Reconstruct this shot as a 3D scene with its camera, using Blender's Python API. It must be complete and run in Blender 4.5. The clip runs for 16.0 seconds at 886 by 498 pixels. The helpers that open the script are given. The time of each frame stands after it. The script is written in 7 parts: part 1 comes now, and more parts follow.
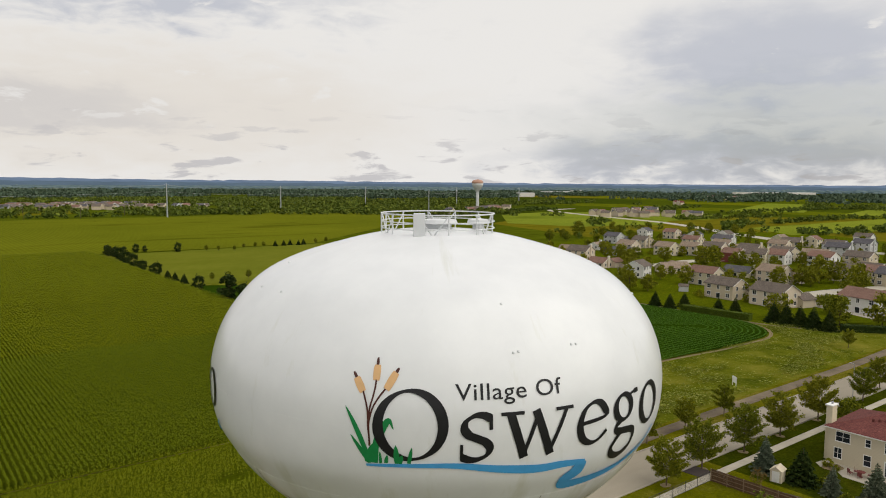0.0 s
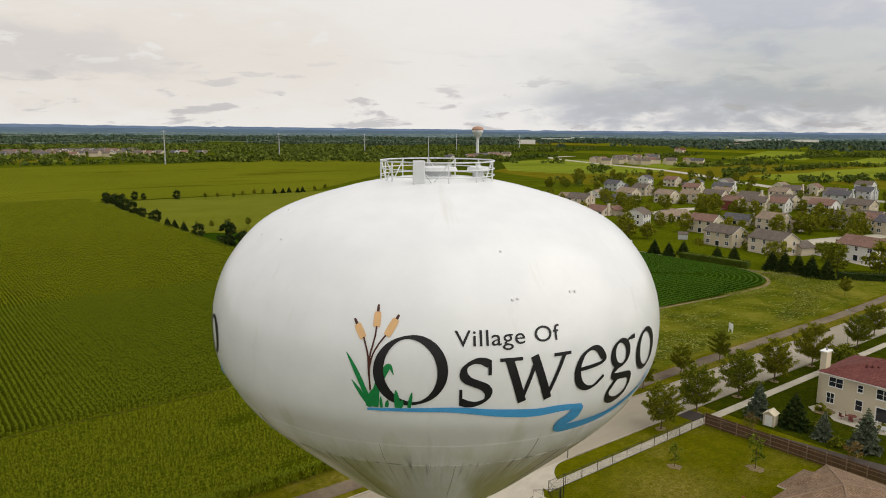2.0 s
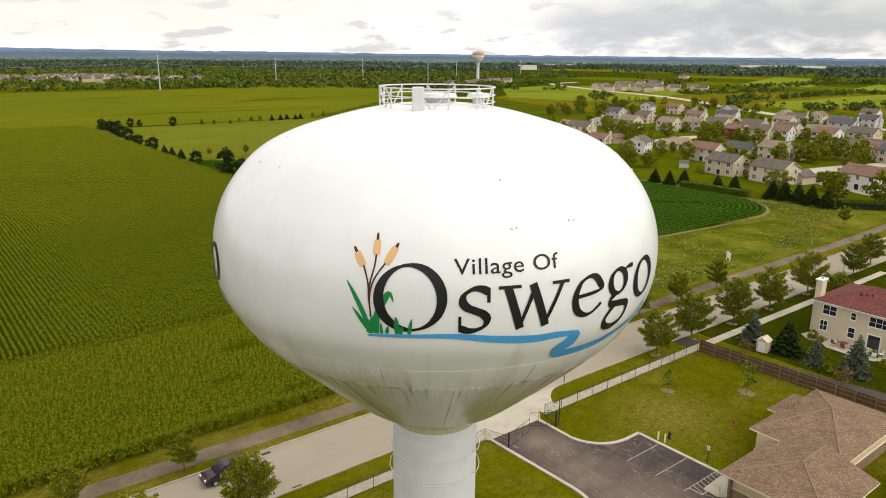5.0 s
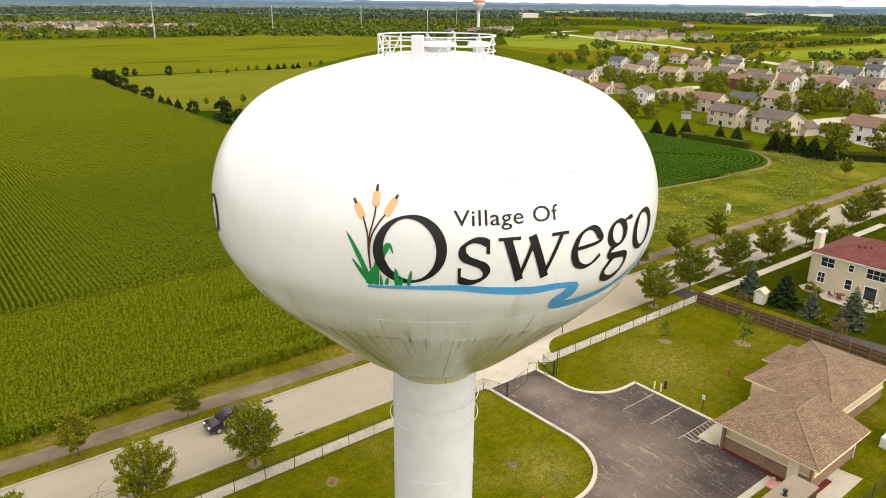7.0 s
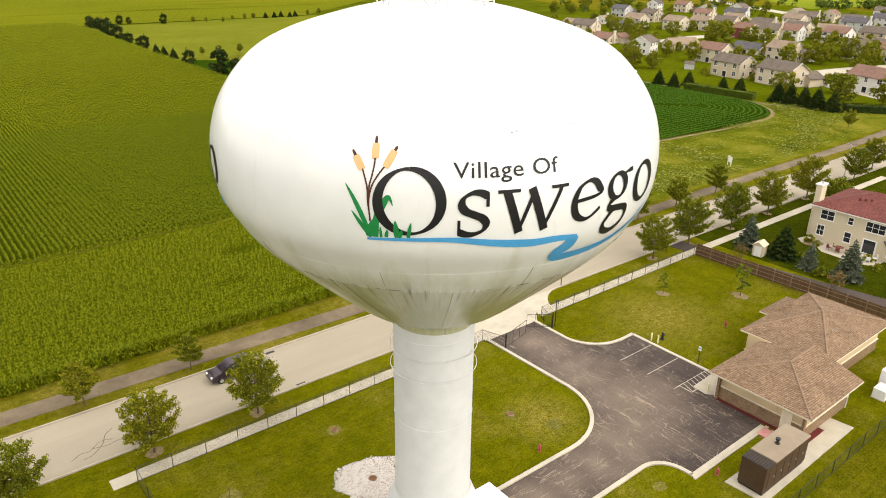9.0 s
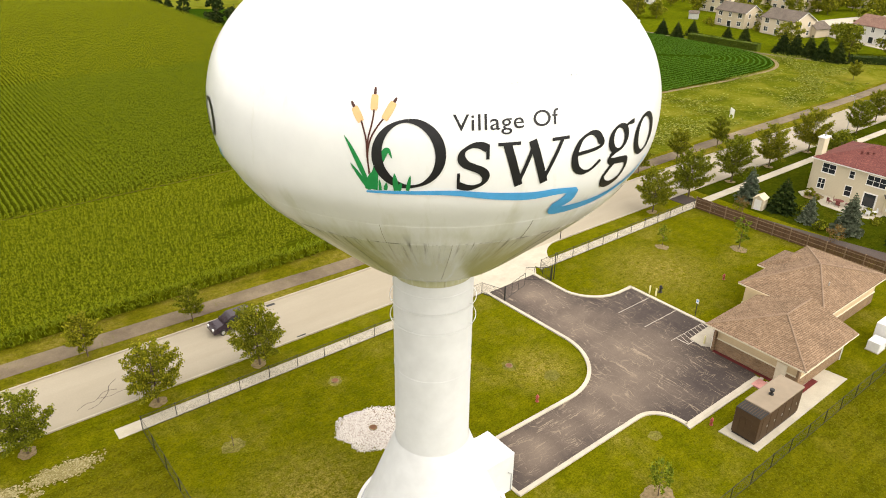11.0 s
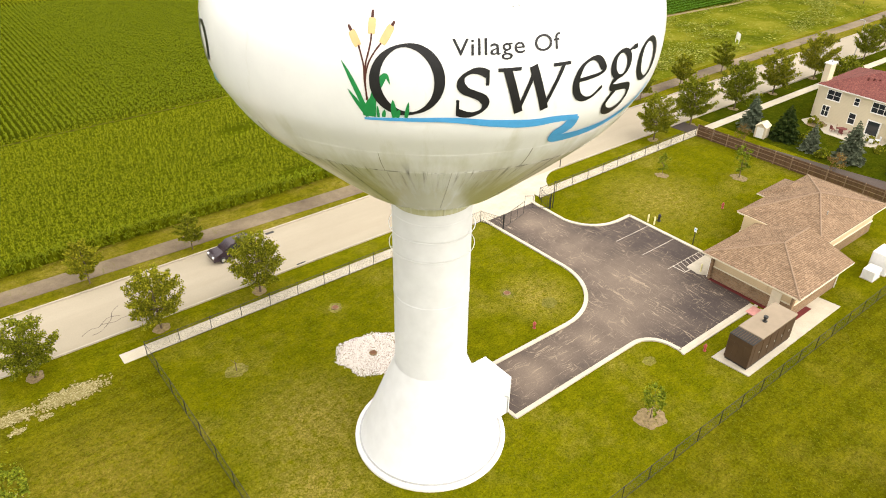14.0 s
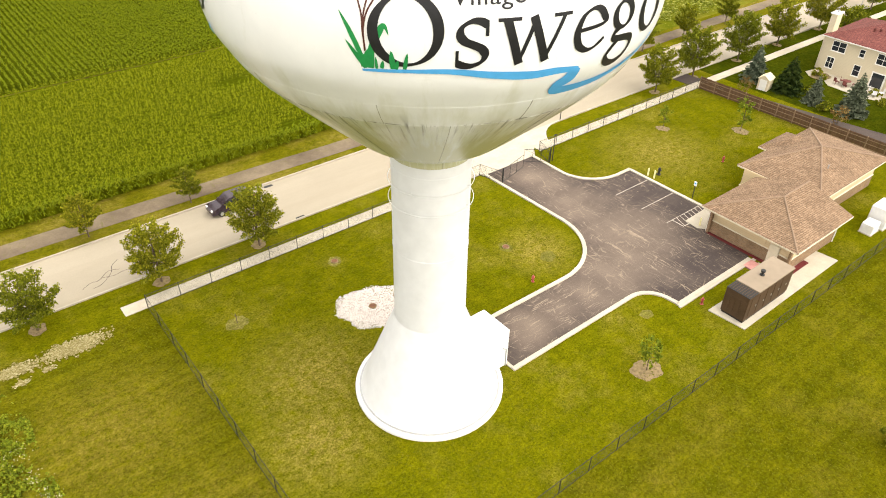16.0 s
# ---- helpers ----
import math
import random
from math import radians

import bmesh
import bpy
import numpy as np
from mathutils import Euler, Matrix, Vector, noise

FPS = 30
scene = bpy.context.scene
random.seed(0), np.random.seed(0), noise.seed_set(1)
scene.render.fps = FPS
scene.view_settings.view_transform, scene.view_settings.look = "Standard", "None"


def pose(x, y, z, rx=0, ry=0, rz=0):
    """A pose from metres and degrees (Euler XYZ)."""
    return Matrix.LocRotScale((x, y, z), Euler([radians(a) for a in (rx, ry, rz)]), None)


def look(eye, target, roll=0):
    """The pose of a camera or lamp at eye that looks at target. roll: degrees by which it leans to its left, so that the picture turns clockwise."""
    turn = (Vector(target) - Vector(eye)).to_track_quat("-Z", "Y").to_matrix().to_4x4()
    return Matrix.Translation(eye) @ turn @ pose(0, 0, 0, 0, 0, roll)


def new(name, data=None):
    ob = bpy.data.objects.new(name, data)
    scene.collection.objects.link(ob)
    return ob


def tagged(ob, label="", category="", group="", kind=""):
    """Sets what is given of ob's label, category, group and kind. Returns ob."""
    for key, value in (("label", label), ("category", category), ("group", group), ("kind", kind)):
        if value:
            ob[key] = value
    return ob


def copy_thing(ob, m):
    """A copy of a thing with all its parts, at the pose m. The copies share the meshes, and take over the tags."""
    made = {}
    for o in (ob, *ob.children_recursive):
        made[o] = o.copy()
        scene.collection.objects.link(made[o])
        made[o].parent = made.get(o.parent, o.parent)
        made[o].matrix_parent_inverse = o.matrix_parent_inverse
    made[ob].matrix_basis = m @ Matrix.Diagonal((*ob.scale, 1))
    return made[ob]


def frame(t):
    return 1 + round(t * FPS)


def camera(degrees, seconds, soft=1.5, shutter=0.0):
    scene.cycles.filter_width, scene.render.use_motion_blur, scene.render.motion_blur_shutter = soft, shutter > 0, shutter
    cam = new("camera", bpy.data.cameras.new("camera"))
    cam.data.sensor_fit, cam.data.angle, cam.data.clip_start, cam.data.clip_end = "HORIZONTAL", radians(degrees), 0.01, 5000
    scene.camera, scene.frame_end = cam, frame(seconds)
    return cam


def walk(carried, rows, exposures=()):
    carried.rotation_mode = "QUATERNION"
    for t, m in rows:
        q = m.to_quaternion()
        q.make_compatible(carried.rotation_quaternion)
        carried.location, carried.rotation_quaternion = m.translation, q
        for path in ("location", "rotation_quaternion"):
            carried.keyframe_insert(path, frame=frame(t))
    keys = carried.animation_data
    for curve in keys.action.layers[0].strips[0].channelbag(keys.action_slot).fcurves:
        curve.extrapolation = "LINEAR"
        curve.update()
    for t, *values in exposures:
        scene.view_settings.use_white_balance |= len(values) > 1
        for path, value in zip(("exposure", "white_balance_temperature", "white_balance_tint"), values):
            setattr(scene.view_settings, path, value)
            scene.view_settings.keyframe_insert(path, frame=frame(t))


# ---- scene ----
# A world frame along the street: x runs with the road, y across it, the water tower stands at the origin.
EYE = (-23.86, -30.60, 41.0)
cam = camera(63.35, 16.0, soft=1.0)
ROWS = [(0, 84.70, -0.37, -38.34), (0.5, 83.65, -0.38, -38.34), (1, 82.62, -0.39, -38.35), (1.5, 81.56, -0.41, -38.35), (2, 80.53, -0.42, -38.36), (2.5, 79.52, -0.44, -38.36), (3, 78.58, -0.46, -38.37), (3.5, 77.62, -0.47, -38.37), (4, 76.70, -0.49, -38.37), (6.5, 71.92, -0.58, -38.39), (7, 70.97, -0.60, -38.39), (7.5, 70.05, -0.61, -38.39), (8, 69.10, -0.63, -38.40), (8.5, 68.12, -0.65, -38.40), (9, 67.17, -0.67, -38.40), (11.5, 62.45, -0.77, -38.42), (12, 61.45, -0.79, -38.43), (12.5, 60.48, -0.81, -38.43), (13, 59.53, -0.83, -38.44), (13.5, 58.61, -0.85, -38.45), (14, 57.71, -0.87, -38.45), (14.5, 56.80, -0.89, -38.46), (15, 55.88, -0.91, -38.47), (15.5, 54.96, -0.93, -38.48), (16, 54.02, -0.95, -38.49)]
walk(cam, [(t, pose(*EYE, rx, ry, rz)) for t, rx, ry, rz in ROWS],
     exposures=[(0, -0.24, 6500, 10), (2, -0.22, 6550, 10), (4, -0.02, 6600, 10), (6.5, 0.54, 6750, 11), (9, 0.78, 6850, 11), (12, 0.98, 6900, 11), (16, 1.22, 6900, 11)])

# ---- light: a bright, thinly clouded sky with a veiled sun to the right of the view ----
SUN_AZ, SUN_EL = radians(-66.0), radians(44.0)
sun_way = Vector((math.cos(SUN_AZ) * math.cos(SUN_EL), math.sin(SUN_AZ) * math.cos(SUN_EL), math.sin(SUN_EL)))
sun = new("sun", bpy.data.lights.new("sun", "SUN"))
sun.data.energy, sun.data.angle, sun.data.color = 2.1, radians(80.0), (1.0, 0.95, 0.86)
sun.matrix_world = look((0, 0, 300), tuple(Vector((0, 0, 300)) - sun_way))

world = bpy.data.worlds.new("sky")
scene.world = world
world.use_nodes = True
wn, wl = world.node_tree.nodes, world.node_tree.links
wn.clear()


def wnode(kind, **kw):
    n = wn.new(kind)
    for k, v in kw.items():
        n.inputs[k].default_value = v
    return n


sky = wn.new("ShaderNodeTexSky")
sky.sky_type, sky.sun_disc, sky.sun_elevation, sky.sun_rotation = "NISHITA", False, SUN_EL, math.pi / 2 - SUN_AZ
sky_scaled = wn.new("ShaderNodeVectorMath")
sky_scaled.operation = "SCALE"
sky_scaled.inputs["Scale"].default_value = 0.07
wl.new(sky.outputs[0], sky_scaled.inputs[0])
wcoord = wn.new("ShaderNodeTexCoord")


def cloud_noise(scale, stretch, detail, shift):
    mp = wn.new("ShaderNodeMapping")
    mp.inputs["Scale"].default_value = (scale, scale, scale * stretch)
    mp.inputs["Location"].default_value = shift
    wl.new(wcoord.outputs["Generated"], mp.inputs["Vector"])
    n = wnode("ShaderNodeTexNoise", Scale=1.0, Detail=detail, Roughness=0.55, Distortion=0.35)
    wl.new(mp.outputs[0], n.inputs["Vector"])
    return n.outputs["Fac"]


def wramp(src, a, b, ca, cb):
    r = wn.new("ShaderNodeValToRGB")
    r.color_ramp.elements[0].position, r.color_ramp.elements[1].position = a, b
    r.color_ramp.elements[0].color, r.color_ramp.elements[1].color = (*ca, 1), (*cb, 1)
    r.color_ramp.interpolation = "EASE"
    wl.new(src, r.inputs[0])
    return r.outputs[0]


def wmix(fac, a, b):
    m = wn.new("ShaderNodeMix")
    m.data_type = "RGBA"
    wl.new(fac, m.inputs["Factor"])
    wl.new(a, m.inputs["A"])
    wl.new(b, m.inputs["B"])
    return m.outputs["Result"]


def wcalc(how, a, b=0.0):
    m = wn.new("ShaderNodeMath")
    m.operation = how
    for i, v in enumerate((a, b)):
        if isinstance(v, (int, float)):
            m.inputs[i].default_value = v
        else:
            wl.new(v, m.inputs[i])
    return m.outputs[0]


# bearing (right of north-east positive) and height of the sky, both in radians, with ragged edges
wxyz = wn.new("ShaderNodeSeparateXYZ")
wl.new(wcoord.outputs["Generated"], wxyz.inputs[0])
bearing = wcalc("SUBTRACT", radians(51.6), wcalc("ARCTAN2", wxyz.outputs[1], wxyz.outputs[0]))
height = wcalc("ARCSINE", wxyz.outputs[2])
ragged = wcalc("SUBTRACT", cloud_noise(7.0, 2.4, 6, (0.3, 1.7, 0.2)), 0.5)
fine = wcalc("SUBTRACT", cloud_noise(16.0, 3.0, 6, (1.3, 0.2, 3.2)), 0.5)


def bank(b, h, wide, tall):
    """A bank of cloud round a bearing and a height."""
    u = wcalc("DIVIDE", wcalc("ADD", wcalc("SUBTRACT", bearing, b), wcalc("MULTIPLY", ragged, 0.30)), wide)
    v = wcalc("DIVIDE", wcalc("ADD", wcalc("SUBTRACT", height, h), wcalc("MULTIPLY", fine, 0.10)), tall)
    return wcalc("EXPONENT", wcalc("MULTIPLY", wcalc("ADD", wcalc("MULTIPLY", u, u), wcalc("MULTIPLY", v, v)), -1.0))


banks = bank(-0.40, 0.245, 0.26, 0.055)
for spot in ((0.42, 0.165, 0.19, 0.07), (0.36, 0.035, 0.28, 0.035), (-0.55, 0.09, 0.22, 0.035), (0.52, 0.30, 0.16, 0.04)):
    banks = wcalc("MAXIMUM", banks, bank(*spot))
upper = wramp(height, 0.26, 0.45, (0, 0, 0), (0.55, 0.55, 0.55))
cover = wcalc("ADD", wcalc("ADD", banks, wcalc("MULTIPLY", fine, 0.7)), wcalc("MULTIPLY", wcalc("ADD", wcalc("MULTIPLY", ragged, 4.0), 0.5), upper))
veil = wramp(cover, 0.12, 0.90, (0.97, 0.95, 0.92), (0.645, 0.665, 0.725))
warmth = wramp(bank(-0.42, 0.09, 0.40, 0.09), 0.1, 0.9, (0, 0, 0), (0.6, 0.6, 0.6))
warm_sky = wnode("ShaderNodeRGB")
warm_sky.outputs[0].default_value = (0.86, 0.79, 0.70, 1)
veil = wmix(warmth, veil, warm_sky.outputs[0])
# small flat clouds low over the land, and a few lit heads
low = wramp(height, 0.015, 0.12, (1, 1, 1), (0, 0, 0))
wisps = wramp(cloud_noise(13.0, 4.5, 5, (2.1, 0.4, 1.3)), 0.57, 0.66, (0, 0, 0), (0.8, 0.8, 0.8))
wisp_tone = wnode("ShaderNodeRGB")
wisp_tone.outputs[0].default_value = (0.60, 0.585, 0.60, 1)
heads = wramp(cloud_noise(15.0, 2.6, 6, (5.1, 2.4, 0.3)), 0.62, 0.70, (0, 0, 0), (0.8, 0.8, 0.8))
head_tone = wnode("ShaderNodeRGB")
head_tone.outputs[0].default_value = (0.95, 0.93, 0.90, 1)
heads = wcalc("MULTIPLY", heads, wramp(height, 0.05, 0.10, (0, 0, 0), (1, 1, 1)))
cloudy = wmix(heads, wmix(wcalc("MULTIPLY", wisps, low), veil, wisp_tone.outputs[0]), head_tone.outputs[0])
gaps = wramp(wcalc("MULTIPLY", bank(0.45, 0.07, 0.34, 0.07), 1.0), 0.1, 1.0, (0, 0, 0), (0.42, 0.42, 0.42))
cloudy = wmix(gaps, cloudy, sky_scaled.outputs[0])
back = wnode("ShaderNodeBackground", Strength=1.0)
wl.new(cloudy, back.inputs["Color"])
wout = wn.new("ShaderNodeOutputWorld")
wl.new(back.outputs[0], wout.inputs["Surface"])


# ---- materials ----
class Mat:
    """A node material that is put together step by step; coordinates are metres."""

    def __init__(self, name, rough=0.8, metal=0.0, spec=0.3):
        self.m = bpy.data.materials.new(name)
        self.m.use_nodes = True
        self.t = self.m.node_tree
        self.b = self.t.nodes["Principled BSDF"]
        self.b.inputs["Roughness"].default_value = rough
        self.b.inputs["Metallic"].default_value = metal
        self.b.inputs["Specular IOR Level"].default_value = spec
        self.geo = self.t.nodes.new("ShaderNodeNewGeometry")
        self.pos = self.geo.outputs["Position"]

    def node(self, kind):
        return self.t.nodes.new(kind)

    def link(self, a, b):
        self.t.links.new(a, b)

    def local(self):
        self.pos = self.node("ShaderNodeTexCoord").outputs["Object"]
        return self

    def coords(self, scale=(1, 1, 1), turn=0.0, shift=(0, 0, 0)):
        mp = self.node("ShaderNodeMapping")
        mp.inputs["Scale"].default_value = scale
        mp.inputs["Rotation"].default_value = (0, 0, turn)
        mp.inputs["Location"].default_value = shift
        self.link(self.pos, mp.inputs["Vector"])
        return mp.outputs[0]

    def noise(self, scale, detail=4, rough=0.55, stretch=(1, 1, 1), distort=0.0, turn=0.0):
        n = self.node("ShaderNodeTexNoise")
        n.inputs["Scale"].default_value, n.inputs["Detail"].default_value = scale, detail
        n.inputs["Roughness"].default_value, n.inputs["Distortion"].default_value = rough, distort
        self.link(self.coords(stretch, turn), n.inputs["Vector"])
        return n.outputs["Fac"]

    def ramp(self, src, *stops):
        r = self.node("ShaderNodeValToRGB")
        el = r.color_ramp.elements
        while len(el) < len(stops):
            el.new(0.5)
        for e, (p, c) in zip(el, stops):
            e.position = p
            e.color = (*c, 1) if isinstance(c, tuple) else (c, c, c, 1)
        self.link(src, r.inputs[0])
        return r.outputs[0]

    def mix(self, fac, a, b, how="MIX"):
        m = self.node("ShaderNodeMix")
        m.data_type, m.blend_type = "RGBA", how
        for key, v in (("Factor", fac), ("A", a), ("B", b)):
            if isinstance(v, (int, float)):
                m.inputs[key].default_value = v
            elif isinstance(v, tuple):
                m.inputs[key].default_value = (*v, 1)
            else:
                self.link(v, m.inputs[key])
        return m.outputs["Result"]

    def calc(self, how, a, b=0.0):
        m = self.node("ShaderNodeMath")
        m.operation = how
        for i, v in enumerate((a, b)):
            if isinstance(v, (int, float)):
                m.inputs[i].default_value = v
            else:
                self.link(v, m.inputs[i])
        return m.outputs[0]

    def axis(self, i):
        s = self.node("ShaderNodeSeparateXYZ")
        self.link(self.pos, s.inputs[0])
        return s.outputs[i]

    def object_random(self):
        return self.node("ShaderNodeObjectInfo").outputs["Random"]

    def island(self):
        return self.geo.outputs["Random Per Island"]

    def colour(self, c):
        if isinstance(c, tuple):
            self.b.inputs["Base Color"].default_value = (*c, 1)
        else:
            self.link(c, self.b.inputs["Base Color"])
        return self

    def bump(self, src, strength=0.4, depth=0.02):
        n = self.node("ShaderNodeBump")
        n.inputs["Strength"].default_value, n.inputs["Distance"].default_value = strength, depth
        self.link(src, n.inputs["Height"])
        self.link(n.outputs[0], self.b.inputs["Normal"])
        return self

    def gloss(self, src):
        self.link(src, self.b.inputs["Roughness"])
        return self


def plain(name, c, rough=0.6, metal=0.0, vary=0.12, scale=3.0, spec=0.3):
    """Paint, metal or plastic with a little uneven tone and relief."""
    k = Mat(name, rough, metal, spec)
    lo, hi = tuple(x * (1 - vary) for x in c), tuple(min(1, x * (1 + vary)) for x in c)
    n = k.noise(scale, 5)
    k.colour(k.ramp(n, (0.3, lo), (0.7, hi))).bump(k.noise(scale * 12, 3), 0.15, 0.005)
    return k.m


def turf(name, dark, mid, dry, dryness=0.5, grain=7.0, stripe=0.0, worn=()):
    """Grass: mottled tone, fine blades, dry patches; stripe: mower tracks along x; worn: thin dry spots (x, y, radius)."""
    k = Mat(name, 0.95, 0, 0.0)
    base = k.ramp(k.noise(0.5, 7, 0.72), (0.36, dark), (0.62, mid))
    base = k.mix(1.0, base, k.ramp(k.noise(0.045, 4, 0.5), (0.3, 0.9), (0.7, 1.1)), "MULTIPLY")
    amount = k.ramp(k.noise(0.16, 6, 0.6), (dryness, 0.0), (dryness + 0.22, 0.65))
    for x, y, r in worn:
        d = k.node("ShaderNodeVectorMath")
        d.operation = "DISTANCE"
        d.inputs[1].default_value = (x, y, 0.0)
        k.link(k.pos, d.inputs[0])
        amount = k.calc("MAXIMUM", amount, k.ramp(k.calc("DIVIDE", d.outputs["Value"], r), (0.15, 0.95), (1.0, 0.0)))
    patch = k.calc("MULTIPLY", amount, k.ramp(k.noise(1.5, 7, 0.8), (0.36, 0.0), (0.60, 1.0)))
    c = k.mix(patch, base, dry)
    blades = k.noise(grain, 6, 0.8)
    c = k.mix(1.0, c, k.ramp(blades, (0.28, 0.42), (0.72, 1.58)), "MULTIPLY")
    c = k.mix(1.0, c, k.ramp(k.noise(grain * 0.35, 5, 0.8, (0.55, 1.0, 1.0)), (0.30, 0.74), (0.62, 1.12)), "MULTIPLY")
    if stripe:
        tracks = k.noise(1.0, 4, 0.6, (0.06, 1.05, 1.0), 0.2)
        c = k.mix(1.0, c, k.ramp(tracks, (0.35, 1.0 - stripe), (0.65, 1.0 + stripe)), "MULTIPLY")
    k.colour(c).bump(blades, 0.8, 0.08)
    return k.m


GRASS = turf("lawn grass", (0.073, 0.079, 0.002), (0.110, 0.108, 0.003), (0.200, 0.162, 0.034), 0.50, 6.0, 0.0, ((-6.5, 6.0, 7.5), (-9.5, 0.5, 6.0), (19.0, 7.5, 5.0), (45.0, 13.0, 9.0)))
OUTER_GRASS = turf("rough mown grass", (0.060, 0.063, 0.002), (0.090, 0.086, 0.003), (0.150, 0.122, 0.018), 0.50, 5.0, 0.13, ((-21.0, 10.0, 9.0), (-19.0, -2.0, 8.0)))
VERGE = turf("verge grass", (0.072, 0.074, 0.003), (0.112, 0.105, 0.005), (0.22, 0.17, 0.04), 0.42)
LAWN_FAR = turf("garden lawn", (0.0544, 0.0765, 0.00255), (0.0884, 0.102, 0.0034), (0.119, 0.1062, 0.00595), 0.58, 3.0)
LAWN_DEEP = turf("deep green garden lawn", (0.0248, 0.03472, 0.00186), (0.04216, 0.0496, 0.00248), (0.0651, 0.05704, 0.00434), 0.58, 3.0)


def mown_mat():
    k = Mat("mown field", 0.95, 0, 0.0)
    c = k.ramp(k.noise(0.03, 5, 0.6), (0.3, (0.108, 0.124, 0.011)), (0.7, (0.146, 0.153, 0.017)))
    w = k.node("ShaderNodeTexWave")
    w.inputs["Scale"].default_value, w.inputs["Distortion"].default_value = 0.09, 1.2
    k.link(k.coords((0.25, 1, 1)), w.inputs["Vector"])
    w.bands_direction = "Y"
    c = k.mix(1.0, c, k.ramp(w.outputs["Fac"], (0.2, 0.88), (0.8, 1.08)), "MULTIPLY")
    k.colour(c).bump(k.noise(2, 5), 0.4, 0.1)
    return k.m


MOWN = mown_mat()


def farmland_mat():
    """The country out to the horizon: pasture, crops and scrub in broad patches."""
    k = Mat("farmland", 0.95, 0, 0.0)
    v = k.node("ShaderNodeTexVoronoi")
    v.inputs["Scale"].default_value = 0.0032
    k.link(k.coords((1, 0.55, 1), 0.35), v.inputs["Vector"])
    s = k.node("ShaderNodeSeparateColor")
    k.link(v.outputs["Color"], s.inputs[0])
    c = k.ramp(s.outputs[0], (0.15, (0.04008, 0.05669, 0.00391)), (0.45, (0.07918, 0.09775, 0.004888)), (0.7, (0.1182, 0.132, 0.004888)), (0.95, (0.132, 0.1144, 0.00782)))
    c = k.mix(1.0, c, k.ramp(k.noise(0.05, 7, 0.65), (0.3, 0.65), (0.7, 1.25)), "MULTIPLY")
    k.colour(c).bump(k.noise(0.8, 5), 0.5, 0.3)
    return k.m


FARM = farmland_mat()


def crop_mat(name, dark, light, row, along, strength, patch=0.02):
    """Crop canopy in drilled rows; along 0: rows run along y, 1: along x."""
    k = Mat(name, 0.95, 0, 0.0)
    w = k.node("ShaderNodeTexWave")
    w.bands_direction = "XY"[along]
    w.inputs["Scale"].default_value = 0.314 / row
    w.inputs["Distortion"].default_value, w.inputs["Detail"].default_value, w.inputs["Detail Scale"].default_value = 1.2, 3, 0.6
    k.link(k.coords(), w.inputs["Vector"])
    rows_c = k.ramp(w.outputs["Fac"], (0.1, 1 - strength), (0.75, 1.05))
    c = k.ramp(k.noise(patch, 6, 0.6), (0.3, dark), (0.7, light))
    c = k.mix(1.0, c, k.ramp(k.noise(1.7, 5, 0.7), (0.3, 0.7), (0.7, 1.25)), "MULTIPLY")
    c = k.mix(1.0, c, rows_c, "MULTIPLY")
    c = k.mix(1.0, c, k.ramp(k.noise(0.016, 6, 0.65, (0.35, 1.6, 1.0), 0.5), (0.34, 0.66), (0.43, 1.03)), "MULTIPLY")
    k.colour(c).bump(k.mix(0.5, w.outputs["Fac"], k.noise(2.5, 4)), 0.7, 0.25)
    return k.m


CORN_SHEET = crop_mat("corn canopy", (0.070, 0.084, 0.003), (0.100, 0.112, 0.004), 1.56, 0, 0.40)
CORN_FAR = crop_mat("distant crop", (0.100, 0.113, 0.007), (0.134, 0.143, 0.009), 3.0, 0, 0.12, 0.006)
SOY_SHEET = crop_mat("soybean canopy", (0.016, 0.036, 0.002), (0.026, 0.052, 0.003), 1.5, 0, 0.0)


def meadow_mat():
    k = Mat("wild meadow", 0.95, 0, 0.0)
    c = k.ramp(k.noise(0.09, 6, 0.65, distort=0.6), (0.34, (0.046, 0.062, 0.004)), (0.5, (0.096, 0.108, 0.007)), (0.66, (0.165, 0.155, 0.020)))
    c = k.mix(k.ramp(k.noise(1.6, 6, 0.75), (0.55, 0.0), (0.70, 0.55)), c, (0.30, 0.27, 0.07))
    k.colour(c).bump(k.noise(1.2, 6, 0.7), 0.8, 0.3)
    return k.m


MEADOW = meadow_mat()


def concrete_mat(name, c, stain=0.25, scale=0.5):
    k = Mat(name, 0.85, 0, 0.25)
    lo = tuple(x * (1 - stain) for x in c)
    base = k.ramp(k.noise(scale, 7, 0.65), (0.3, lo), (0.65, c))
    base = k.mix(1.0, base, k.ramp(k.noise(14, 4, 0.7), (0.3, 0.9), (0.7, 1.06)), "MULTIPLY")
    base = k.mix(k.ramp(k.object_random(), (0.0, 0.0), (1.0, 0.22)), base, tuple(x * 0.82 for x in c))
    k.colour(base).bump(k.noise(40, 3), 0.2, 0.005)
    return k.m


KERB_C = concrete_mat("pale kerb concrete", (0.50, 0.455, 0.37))
STREET_KERB = concrete_mat("street kerb concrete", (0.40, 0.355, 0.28))
WALK_C = concrete_mat("pavement concrete", (0.48, 0.435, 0.35))


